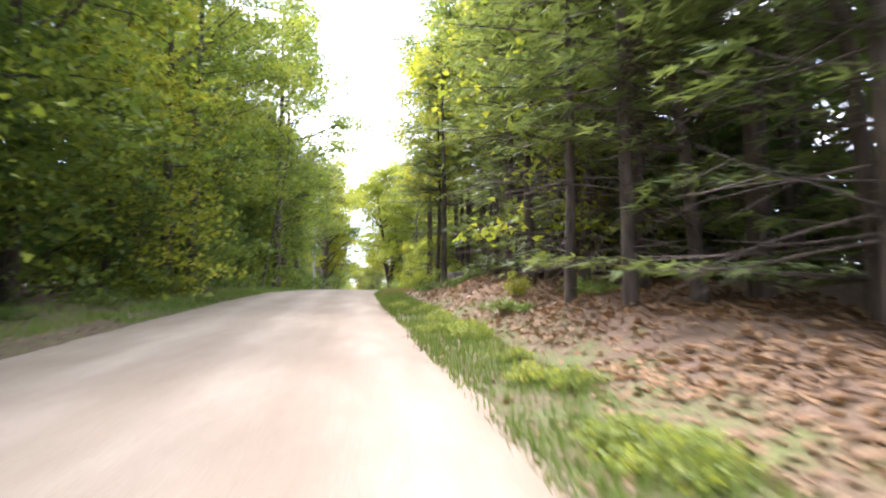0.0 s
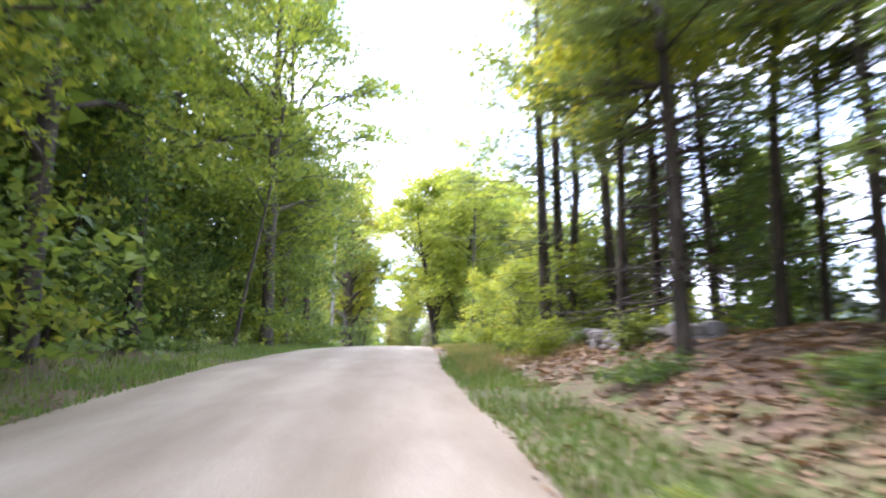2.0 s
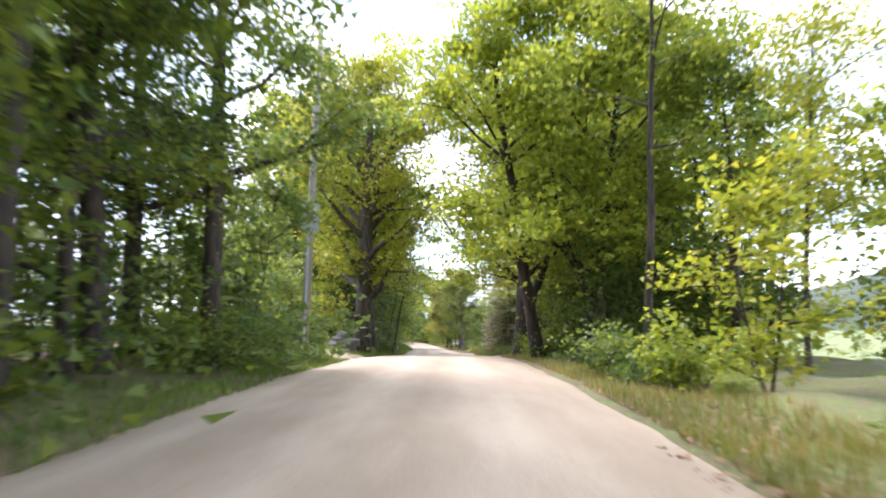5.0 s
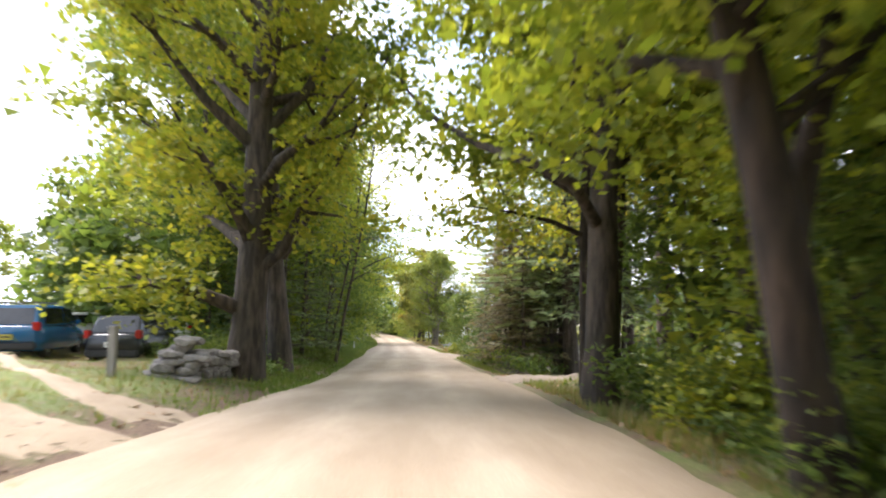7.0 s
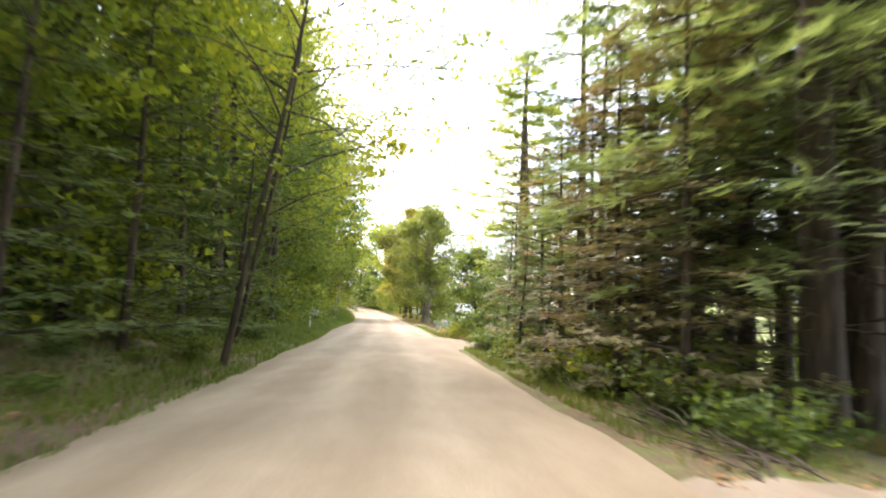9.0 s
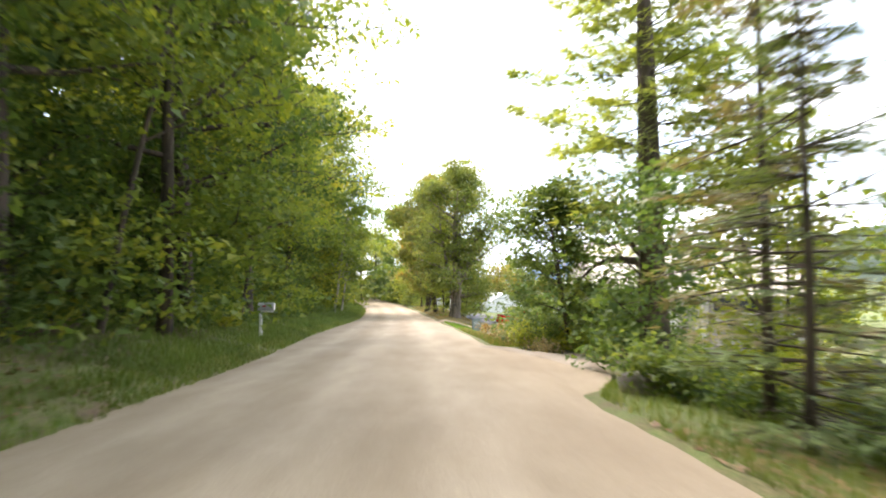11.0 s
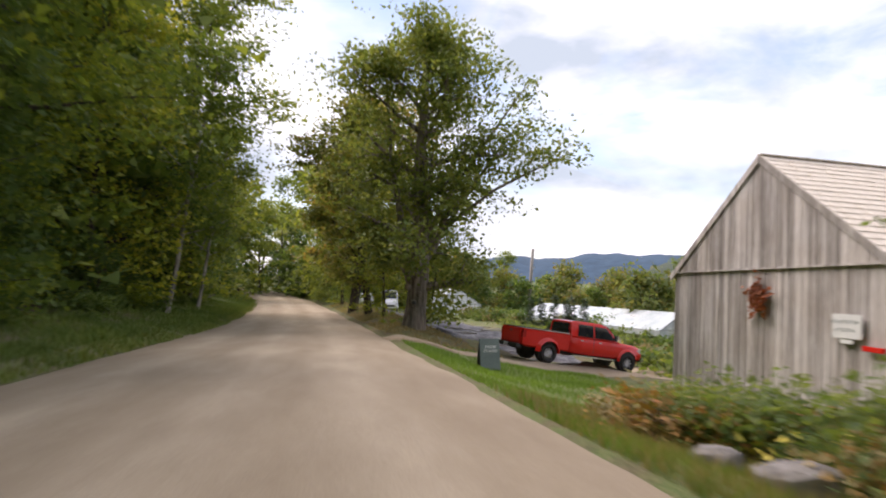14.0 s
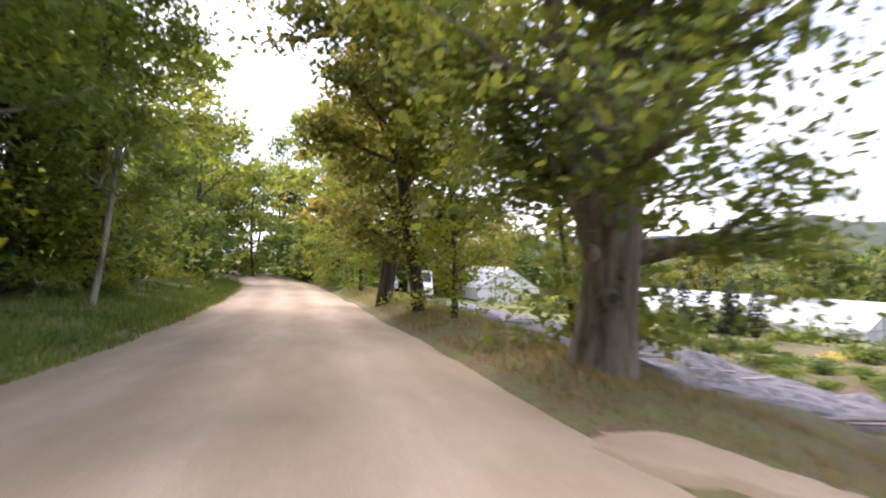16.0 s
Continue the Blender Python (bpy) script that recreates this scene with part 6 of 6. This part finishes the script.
for x, y, sc in ((6.3, 110.6, 0.75), (7.3, 112.2, 0.75), (5.7, 109.2, 0.5), (8.6, 112.6, 0.7)):
    plant(SAPLING[2], x, y, sc)
plant(SAPLING[1], 8.4, 104.8, 1.5)
plant(SAPLING[1], 9.6, 107.2, 1.3)
APPLE = broadleaf(215, 3.9, 0.09, 0.2, 1.5, 2600, 0.12, 10, 0.02, 2, 0.42, foliage=SHRUB, kite=True, name="apple_tree", label="small ragged fruit tree beside the barn", low=1.4)
plant(APPLE, 6.5, 117.9, 1.0, 0)
plant(SAPLING[2], 2.9, 100.2, 0.9)
plant(PINES[1], 9.6, 99.5, 0.7)
plant(EDGE[2], 0.3, 144.2, 0.6)
MAPLE_KNOT = broadleaf(221, 13.8, 0.41, 0.14, 3.2, 33000, 0.135, 30, 0.13, 1, 0.85, BARK_PALE, LEAF_OLIVE, kite=True, sway=0.05, name="old_maple", label="old roadside maple with a knotted grey trunk",
                       extra=[(((0, 0, 2.2), (0.8, -0.2, 3.8), (1.9, -0.5, 5.4), (3.0, -0.8, 6.7), (4.2, -1.0, 7.6)), 0.09), (((0.2, 0, 2.6), (1.2, -0.8, 4.0), (2.6, -1.7, 5.2), (3.7, -2.5, 5.8), (4.7, -3.2, 6.3)), 0.1), (((0.2, 0, 3.2), (1.4, -0.2, 5.4), (2.8, -0.6, 7.6), (4.0, -1.0, 9.4)), 0.1), (((0, 0, 1.9), (0.9, 0.3, 3.4), (2.0, 0.4, 5.2), (3.2, 0.3, 7.0), (4.2, 0.2, 8.4)), 0.13), (((0, 0, 1.5), (-0.35, 0.1, 2.6), (-0.6, 0.1, 4.4), (-1.0, 0.3, 6.6), (-1.2, 0.2, 9.2)), 0.24), (((0.1, 0, 1.9), (0.8, 0.3, 3.2), (1.5, 0.5, 5.2), (2.1, 0.4, 7.8)), 0.2), (((0, 0, 1.7), (-0.6, 0, 2.5), (-1.0, 0.2, 3.6)), 0.12)])
knot_tree = plant(MAPLE_KNOT, 0.9, 135.9, 1.0, 0)
for a, z, r in ((-1.75, 1.0, 0.15), (-1.2, 1.35, 0.12), (-2.3, 1.6, 0.13), (-1.6, 2.05, 0.14), (-0.7, 0.8, 0.1)):
    knot = bmesh.new()
    bmesh.ops.create_uvsphere(knot, u_segments=10, v_segments=7, radius=r, matrix=pose(math.cos(a) * 0.4, math.sin(a) * 0.4, z))
    part("burl", knot, BARK_PALE, knot_tree, "", True)
# no hole is cut: a black plug gives its inner shade by colour
hole = cyl_bm(0.075, 0.06, (0.06 - 0.1, -0.5, 1.02), (0.03 - 0.1, -0.585, 1.02), 12)
part("knot_hole_shade", hole, M_PLASTIC, knot_tree, "black plug coloured as the dark inside a knot hole")
MAPLE_TURN = broadleaf(223, 11.8, 0.28, 0.16, 3.4, 18000, 0.17, 20, -0.03, 2, 0.75, BARK, LEAF_TURNING, kite=True, name="turning_maple", label="roadside maple turning orange at its top")
plant(MAPLE_TURN, -1.2, 152.0, 1.25, 40)
plant(MAPLE_TURN, -0.3, 146.8, 1.0, 200, label="smaller roadside maple with yellowing leaves")
plant(SAPLING[0], 1.7, 138.8, 1.35, label="thin young maple beside the old one")
plant(EDGE[0], -1.8, 162, 0.72)
plant(EDGE[2], -2.2, 170, 0.75)
woods(SAPLING[:2], 164, 186, 3.4, 5.4, 3.4, 51, 0.6, 0.9)
# birches at the wood's edge
BIRCH = broadleaf(231, 12, 0.1, 0.24, 2.4, 6500, 0.15, 14, 0.17, 1, 0.7, BARK_BIRCH, LEAF_MAPLE, name="birch_tree", label="pale-barked birch leaning at the wood's edge",
                  extra=[(((0.1, 0, 3.4), (0.5, 0.1, 4.4), (1.0, 0.2, 5.6)), 0.06)])
plant(BIRCH, -8.6, 137.8, 1.0, 0)
plant(BIRCH, -8.9, 144.5, 0.85, 30)

# ---- yard on the left ----
utility_pole(-5.5, 58.6, 10.5, 1.5, "grey wooden utility pole carrying a metal cabinet", 4.0)
hatchback("estate_car", pose(-9.0, 73.7, float(ground_z(-9.0, 73.5)) - 0.01, 0, 0, 94), M_BLACKCAR, "dark estate car parked on the grass", 4.5, 1.8, 1.55)
hatchback("small_suv", pose(-11.3, 72.9, float(ground_z(-11.3, 72.8)) - 0.01, 0, 0, 100), M_BLUE, "blue small car with a roof rack parked on the grass", 4.3, 1.82, 1.62, True, FLOWER_YELLOW)
hatchback("white_car", pose(-13.4, 79, float(ground_z(-13.4, 79)) - 0.01, 0, 0, 80), M_WHITECAR, "white car parked behind the others", 4.4, 1.8, 1.5)
hatchback("white_car", pose(-11.0, 80.5, float(ground_z(-11.0, 80.5)) - 0.01, 0, 0, 120), M_WHITECAR, "white hatchback parked behind the stone wall", 4.3, 1.8, 1.5)
stone_wall("stone_wall", -6.9, 69.2, -5.8, 69.4, 1.1, 0.9, 21, "stacked end of a dry field-stone wall")
stone_wall("stone_wall", -6.2, 69.9, -5.9, 71.6, 0.6, 0.6, 22, "low dry field-stone wall beside the maple")
gate = holder("gate_post", pose(-7.0, 68.0, float(ground_z(-7.0, 68.0))), "short weathered wooden post at the drive", "post")
part("post", box_bm(-0.07, 0.07, -0.07, 0.07, -0.2, 0.95, 0.015), M_GREYWOOD, gate)

# ---- house on the right ----
build_house(21.3, 94.2, -1.45, 56)
hatchback("crossover", pose(17.3, 95.7, float(ground_z(17.3, 95.7)) + 0.12, 0, 0, 128), M_MAROON, "dark maroon crossover parked on the sandy drive", 4.6, 1.86, 1.66)
hatchback("red_car", pose(16.2, 87.2, float(ground_z(16.2, 87.2)) + 0.05, 0, 0, 120), M_RED, "red car parked beside the house drive", 4.4, 1.8, 1.5)
stump = holder("tree_stump", pose(6.5, 80.4, float(ground_z(6.5, 80.4))), "small dark stump beside the pine trunks", "stump")
part("wood", cyl_bm(0.16, 0.12, (0, 0, -0.1), (0.02, 0, 0.5), 12), BARK_PINE, stump, "", True)
rng_pile = np.random.default_rng(9)
brush = holder("brush_pile", pose(2.2, 78.4, float(ground_z(2.2, 78.4))), "low pile of cut brush and sticks", "brush")
for k in range(46):
    a, q = rng_pile.uniform(0.9, 2.2), rng_pile.uniform(-1.9, 1.9)
    ln = rng_pile.uniform(0.3, 0.95)
    x0, z0 = rng_pile.normal(0, 0.22), rng_pile.uniform(0.02, 0.18)
    v, f = tube(limb(rng_pile, (x0, q, z0), (math.cos(a), math.sin(a), rng_pile.uniform(-0.05, 0.12)), ln, 0.08, 0, 4), np.linspace(0.014, 0.005, 5), 5)
    st = new("stick", mesh_of("stick", v, f, BARK_PINE, True))
    st.parent = brush

# ---- farm on the right ----
build_barn(8.0, 125.6, -1.65, 7.6, 3.12, 5.85, 12)
notice(7.985, 122.85, 0.28)
wreath(8.02, 125.5, 0.75)
shelf = holder("red_ledge", pose(7.995, 122.2, -0.1), "small red ledge on the barn wall", "ledge")
part("board", box_bm(-0.08, 0.0, -0.24, 0.24, -0.05, 0.05, 0.01), M_RED, shelf)
pickup(pose(5.0, 133.5, -1.79, 0, 7.5, 14) @ Matrix.Scale(0.96, 4))
a_board(1.9, 127.5, 4)
hoop_house("long_greenhouse", pose(21.3, 151.9, -2.75, 0, 0, 112), 4.6, 14.9, 0.6, 1.15, "long low greenhouse tunnel under white film", True, True)
hoop_house("small_greenhouse", pose(9.5, 173.5, float(ground_z(9.5, 174)) - 0.1, 0, 0, 100), 5.2, 9, 1.3, 1.6, "white film greenhouse with a framed end", True, True, M_FILM_NEW)
van(pose(2.7, 172.8, float(ground_z(2.7, 172)), 0, 0, -92))
hatchback("white_car", pose(0.6, 175.5, float(ground_z(0.6, 175.5)), 0, 0, -95), M_WHITECAR, "white car parked beside the van", 4.4, 1.8, 1.5)
utility_pole(18.8, 180, 8.0, 3.5, "leaning grey wooden utility pole beyond the garden", thick=1.7)
for k, (x, y, h) in enumerate(((11.2, 151.7, 2.2), (11.9, 151.4, 2.4), (12.6, 151.0, 2.0), (13.1, 151.3, 2.3), (13.6, 150.5, 2.1), (10.6, 151.9, 2.0))):
    potted_conifer(x, y, h, 301 + k)
mailbox(-6.5, 108.0, 0)
# weed cloth with boards lying on it
laid_strip("ground_cloth", [(5.2, 134.6), (5.4, 139), (5.0, 146), (3.8, 155), (2.6, 166)], [5.2, 7.0, 6.4, 5.4, 4.4], M_SLATE, 0.06, "rumpled dark weed cloth laid along the garden", "ground cloth", "structure", 5, 0.075, 0.3)
rng_b = np.random.default_rng(15)
plank = box_bm(-0.9, 0.9, -0.07, 0.07, 0, 0.035, 0.006)
plank_me = bpy.data.meshes.new("plank")
plank.to_mesh(plank_me)
plank.free()
plank_me.materials.append(M_GREYWOOD)
for k in range(46):
    y = rng_b.uniform(134.5, 160)
    x = np.interp(y, [135, 147, 165], [5.3, 4.9, 2.6]) + rng_b.uniform(-2.3, 2.6)
    o = new("plank", plank_me)
    o.matrix_world = pose(x, y, float(ground_z(x, y)) + 0.09, 0, rng_b.uniform(-2, 4), rng_b.uniform(-60, 40)) @ Matrix.Diagonal((rng_b.uniform(0.5, 1.3), rng_b.uniform(0.7, 1.6), 1, 1))
    tagged(o, "weathered grey plank lying on the weed cloth", "plank", "planks on the cloth")
# garden rows between the cloth and the greenhouses
BEDS = [shrub(121 + k, w, h, n, lf, fo, "garden_plant", la, 10)
        for k, (w, h, n, lf, fo, la) in enumerate((
            (1.7, 0.8, 420, 0.17, SHRUB, "leafy green garden plant"),
            (1.4, 0.7, 420, 0.11, FLOWER_YELLOW, "yellow flowering garden plant"),
            (1.6, 1.0, 420, 0.17, LEAF_DARK, "dark green garden plant"),
            (1.5, 0.9, 460, 0.12, GRASS_DRY, "dry straw-coloured garden plant"),
            (1.3, 1.0, 460, 0.1, FLOWER_ORANGE, "orange flowering garden plant")))]
rng_g = np.random.default_rng(23)
for k in range(95):
    y = rng_g.uniform(138, 172)
    x = rng_g.uniform(9.2, 21) - (y - 138) * 0.14
    if (9.5 < x < 15.5 and 143 < y < 153) or (y > 150 and 4 < x < 9.6):
        continue
    plant(BEDS[rng_g.choice(5, p=(0.48, 0.05, 0.28, 0.17, 0.02))], x, y, rng_g.uniform(0.7, 1.3))
for k in range(26):
    plant(BEDS[rng_g.choice(4, p=(0.42, 0.03, 0.35, 0.2))], rng_g.uniform(10.5, 19), rng_g.uniform(131, 140), rng_g.uniform(0.8, 1.5))
for k in range(26):
    y = rng_g.uniform(117.5, 121.5)
    plant((SHRUBS[0], BEDS[3], BEDS[4], BEDS[4], BEDS[3])[k % 5], float(line_x(y)) + rng_g.uniform(4.2, 6.8), y, rng_g.uniform(0.5, 0.8))
for k in range(40):
    x, y = rng_g.uniform(8.2, 16), rng_g.uniform(138, 149.6)
    plant(BEDS[rng_g.choice(4, p=(0.5, 0.06, 0.3, 0.14))], x, y, rng_g.uniform(0.35, 0.6))
# flower border between the road and the barn
for k in range(46):
    y = rng_g.uniform(108.0, 119.5)
    x = line_x(y) + rng_g.uniform(3.7, 7.4)
    plant((SHRUBS[0], SHRUBS[2], BEDS[4], BEDS[3], SHRUBS[1], BEDS[1])[rng_g.choice(6, p=(0.12, 0.0, 0.4, 0.34, 0.06, 0.08))], float(x), y, rng_g.uniform(0.55, 0.95))
for k in range(16):
    y = rng_g.uniform(105.6, 111.5)
    plant((SHRUBS[0], SHRUBS[1], BEDS[3], SHRUBS[2])[k % 4], float(line_x(y)) + rng_g.uniform(3.5, 5.4), y, rng_g.uniform(0.45, 0.8))
for k in range(8):
    y = rng_g.uniform(95, 99)
    plant(SHRUBS[(0, 1, 2)[k % 3]], float(line_x(y)) + rng_g.uniform(3.9, 5.6), y, rng_g.uniform(0.6, 0.9))
for x, y, sz, sd in ((2.1, 97.6, 0.8, 31), (2.6, 98.2, 0.5, 32), (7.0, 120.6, 0.9, 29), (1.7, 117.4, 0.5, 33), (1.9, 116.6, 0.65, 34), (2.0, 113.2, 0.7, 35), (2.4, 112.2, 0.5, 36), (7.2, 122.0, 0.6, 37), (7.3, 123.1, 0.85, 38), (2.9, 106.3, 0.4, 39), (3.9, 105.9, 0.45, 40), (1.9, 111, 0.55, 30)):
    boulder(x, y, sz, sd, "grey field boulder half sunk in the verge")
# far trees behind the farm
woods([HEDGE[0], HEDGE[2], HEDGE[1], RUSTY], 179, 196, 4.5, 62, 4.4, 52, 0.5, 0.85, lambda u, y: u < 9 and y < 190)
woods(DEEP, 200, 214, 60, 110, 12, 53, 0.4, 0.6)
plant(RANK[1], 24, 189, 0.37, label="dark round tree behind the garden")
plant(RANK[0], 33, 189, 0.38)
plant(RANK[0], 19, 192, 0.5)
plant(RANK[1], 15.5, 190, 0.5)
plant(RANK[0], 12.5, 192, 0.5)
plant(PINES[0], 44, 187, 0.36, label="dark spruce at the field's edge")
for x, y, sc in ((30.2, 187, 0.4), (35, 190, 0.36)):
    plant(RUSTY, x, y, sc, label="orange-turning maple behind the greenhouse")
woods(SHRUBS[:2] + HEDGE[:1], 142, 178, 26, 44, 4.6, 54, 0.5, 0.9)

# ---- rocks and shrubs along the first bank ----
stone_wall("stone_wall", 3.3, 24.0, 3.2, 31.0, 0.2, 0.5, 23, "tumbled low stone wall on the leafy bank")
for x, y, sz, sd in ((5.3, 39.6, 0.9, 41), (5.0, 41.0, 0.7, 42), (4.9, 37.5, 0.6, 43)):
    boulder(x, y, sz, sd, "grey boulder at the edge of the saplings")
rng_s = np.random.default_rng(31)
for k in range(60):
    y = rng_s.uniform(9, 60)
    plant(SHRUBS[rng_s.choice(4, p=(0.15, 0.35, 0.1, 0.4))], float(line_x(y)) + np.interp(y, *ROAD_RIGHT) + rng_s.uniform(1.5, 3.2), y, rng_s.uniform(0.3, 0.65))
for k in range(36):
    y = rng_s.uniform(50, 96)
    if not 71.5 < y < 78:
        plant(SHRUBS[rng_s.choice(4, p=(0.3, 0.4, 0.1, 0.2))], float(line_x(y)) + np.interp(y, *ROAD_RIGHT) + rng_s.uniform(0.8, 2.4), y, rng_s.uniform(0.5, 0.95))
for k in range(60):
    y = rng_s.uniform(0, 150)
    if not 54 < y < 70:
        plant(SHRUBS[rng_s.choice(4, p=(0.2, 0.4, 0.1, 0.3))], float(line_x(y)) + np.interp(y, *ROAD_LEFT) - rng_s.uniform(1.2, 2.6), y, rng_s.uniform(0.4, 0.85))
for k in range(14):
    y = rng_s.uniform(70, 78)
    plant(SHRUBS[3], float(line_x(y)) - rng_s.uniform(4.4, 5.6), y, rng_s.uniform(0.5, 0.9))

FERN = shrub(131, 1.1, 0.5, 800, 0.085, NEEDLE_LIGHT, "fern_clump", "pale green ferny weeds at the road's edge", 12)
for k in range(30):
    y = rng_s.uniform(2, 20)
    plant(FERN, float(line_x(y)) + np.interp(y, *ROAD_RIGHT) + rng_s.uniform(0.2, 0.9), y, rng_s.uniform(0.3, 0.6))

# ---- grass and fallen leaves ----
tufts("grass_verge_west", 42000, strip_sample(-2, 150, -1, 0.1, 2.6), 0.19, 0.02, GRASS, "green verge grass along the road", 61)
tufts("grass_fringe_east", 17000, strip_sample(-2, 34, 1, -0.35, 0.9, 1.0), 0.17, 0.018, GRASS, "thin green grass fringe beside the road", 80)
tufts("grass_verge_east", 20000, strip_sample(32, 108, 1, 0.05, 1.8), 0.2, 0.018, GRASS, "green verge grass beside the road", 62)
tufts("grass_dry_east", 14000, strip_sample(28, 70, 1, 0.0, 2.4, 1.2), 0.22, 0.018, GRASS_DRY, "dry yellow grass on the bank", 63)
tufts("grass_verge_lush", 56000, strip_sample(97, 178, -1, -0.1, 2.6, 1.6), 0.19, 0.02, GRASS_VERGE, "green verge grass below the woods", 79)
tufts("grass_fringe_west", 20000, strip_sample(14, 95, -1, -0.5, 0.6, 1.0), 0.14, 0.03, GRASS, "green grass fringe at the road's edge", 82)
tufts("grass_edge_west", 42000, strip_sample(95, 178, -1, -0.68, 0.5, 1.0), 0.11, 0.035, GRASS_VERGE, "short green grass at the road's edge", 81)
tufts("grass_lawn", 44000, strip_sample(117, 131, 1, 0.05, 6.0, 1.0), 0.1, 0.018, GRASS_LAWN, "short mown lawn beside the barn", 64)
tufts("grass_dry_farm", 26000, strip_sample(130.5, 165, 1, 0.05, 3.7, 1.0), 0.14, 0.018, GRASS_DRY, "dry brownish grass under the maples", 65)
tufts("grass_island", 6000, lambda rng, n: (rng.uniform(4.6, 9.5, n), rng.uniform(77.8, 80.2, n)), 0.16, 0.016, GRASS_DRY, "dry grass beside the drive", 74)
tufts("grass_yard_dry", 9000, lambda rng, n: (rng.uniform(-16, -5.2, n), rng.uniform(60, 82, n)), 0.12, 0.022, GRASS_DRY, "dry yellow grass of the parking yard", 70)
tufts("grass_yard", 9000, lambda rng, n: (rng.uniform(-16, -5.2, n), rng.uniform(60, 82, n)), 0.12, 0.016, GRASS, "short grass of the parking yard", 66)
tufts("grass_border", 14000, strip_sample(104, 119, 1, 0.0, 2.6, 1.0), 0.14, 0.018, GRASS, "rough grass along the flower border", 75)
tufts("grass_border_dry", 9000, strip_sample(104, 121, 1, 0.0, 3.4, 1.0), 0.2, 0.016, GRASS_DRY, "dry grass along the flower border", 76)
fallen("leaves_bank", 26000, strip_sample(0, 33, 1, 0.7, 5.0, 0.8), 0.1, LITTER, "brown fallen leaves on the bank", 67)
fallen("leaves_edge", 3500, strip_sample(0, 46, 1, -0.5, 0.8, 1.0), 0.07, LITTER, "brown fallen leaves at the road's first bend", 85)
fallen("leaves_edge_west", 3000, strip_sample(0, 60, -1, -0.5, 0.9, 1.0), 0.07, LITTER, "brown fallen leaves along the grass edge", 86)
fallen("leaves_verge", 5000, strip_sample(46, 95, 1, 0.0, 1.6, 1.2), 0.08, LITTER, "brown fallen leaves along the road's edge", 68)
fallen("leaves_verge_west", 4000, strip_sample(60, 100, -1, 0.0, 1.4, 1.2), 0.08, LITTER, "brown fallen leaves at the verge", 69)
roof_shingles()


# ---- scale: one step of the plan is 1.25 m; things of known size keep their own ----
OWN_SIZE = ("car", "truck", "van", "sign", "mailbox")
for ob in list(scene.objects):
    if ob.parent is None and ob.type in ("MESH", "EMPTY"):
        if ob.get("category") in OWN_SIZE:
            ob.location = ob.location * UNIT
        else:
            ob.matrix_basis = Matrix.Scale(UNIT, 4) @ ob.matrix_basis
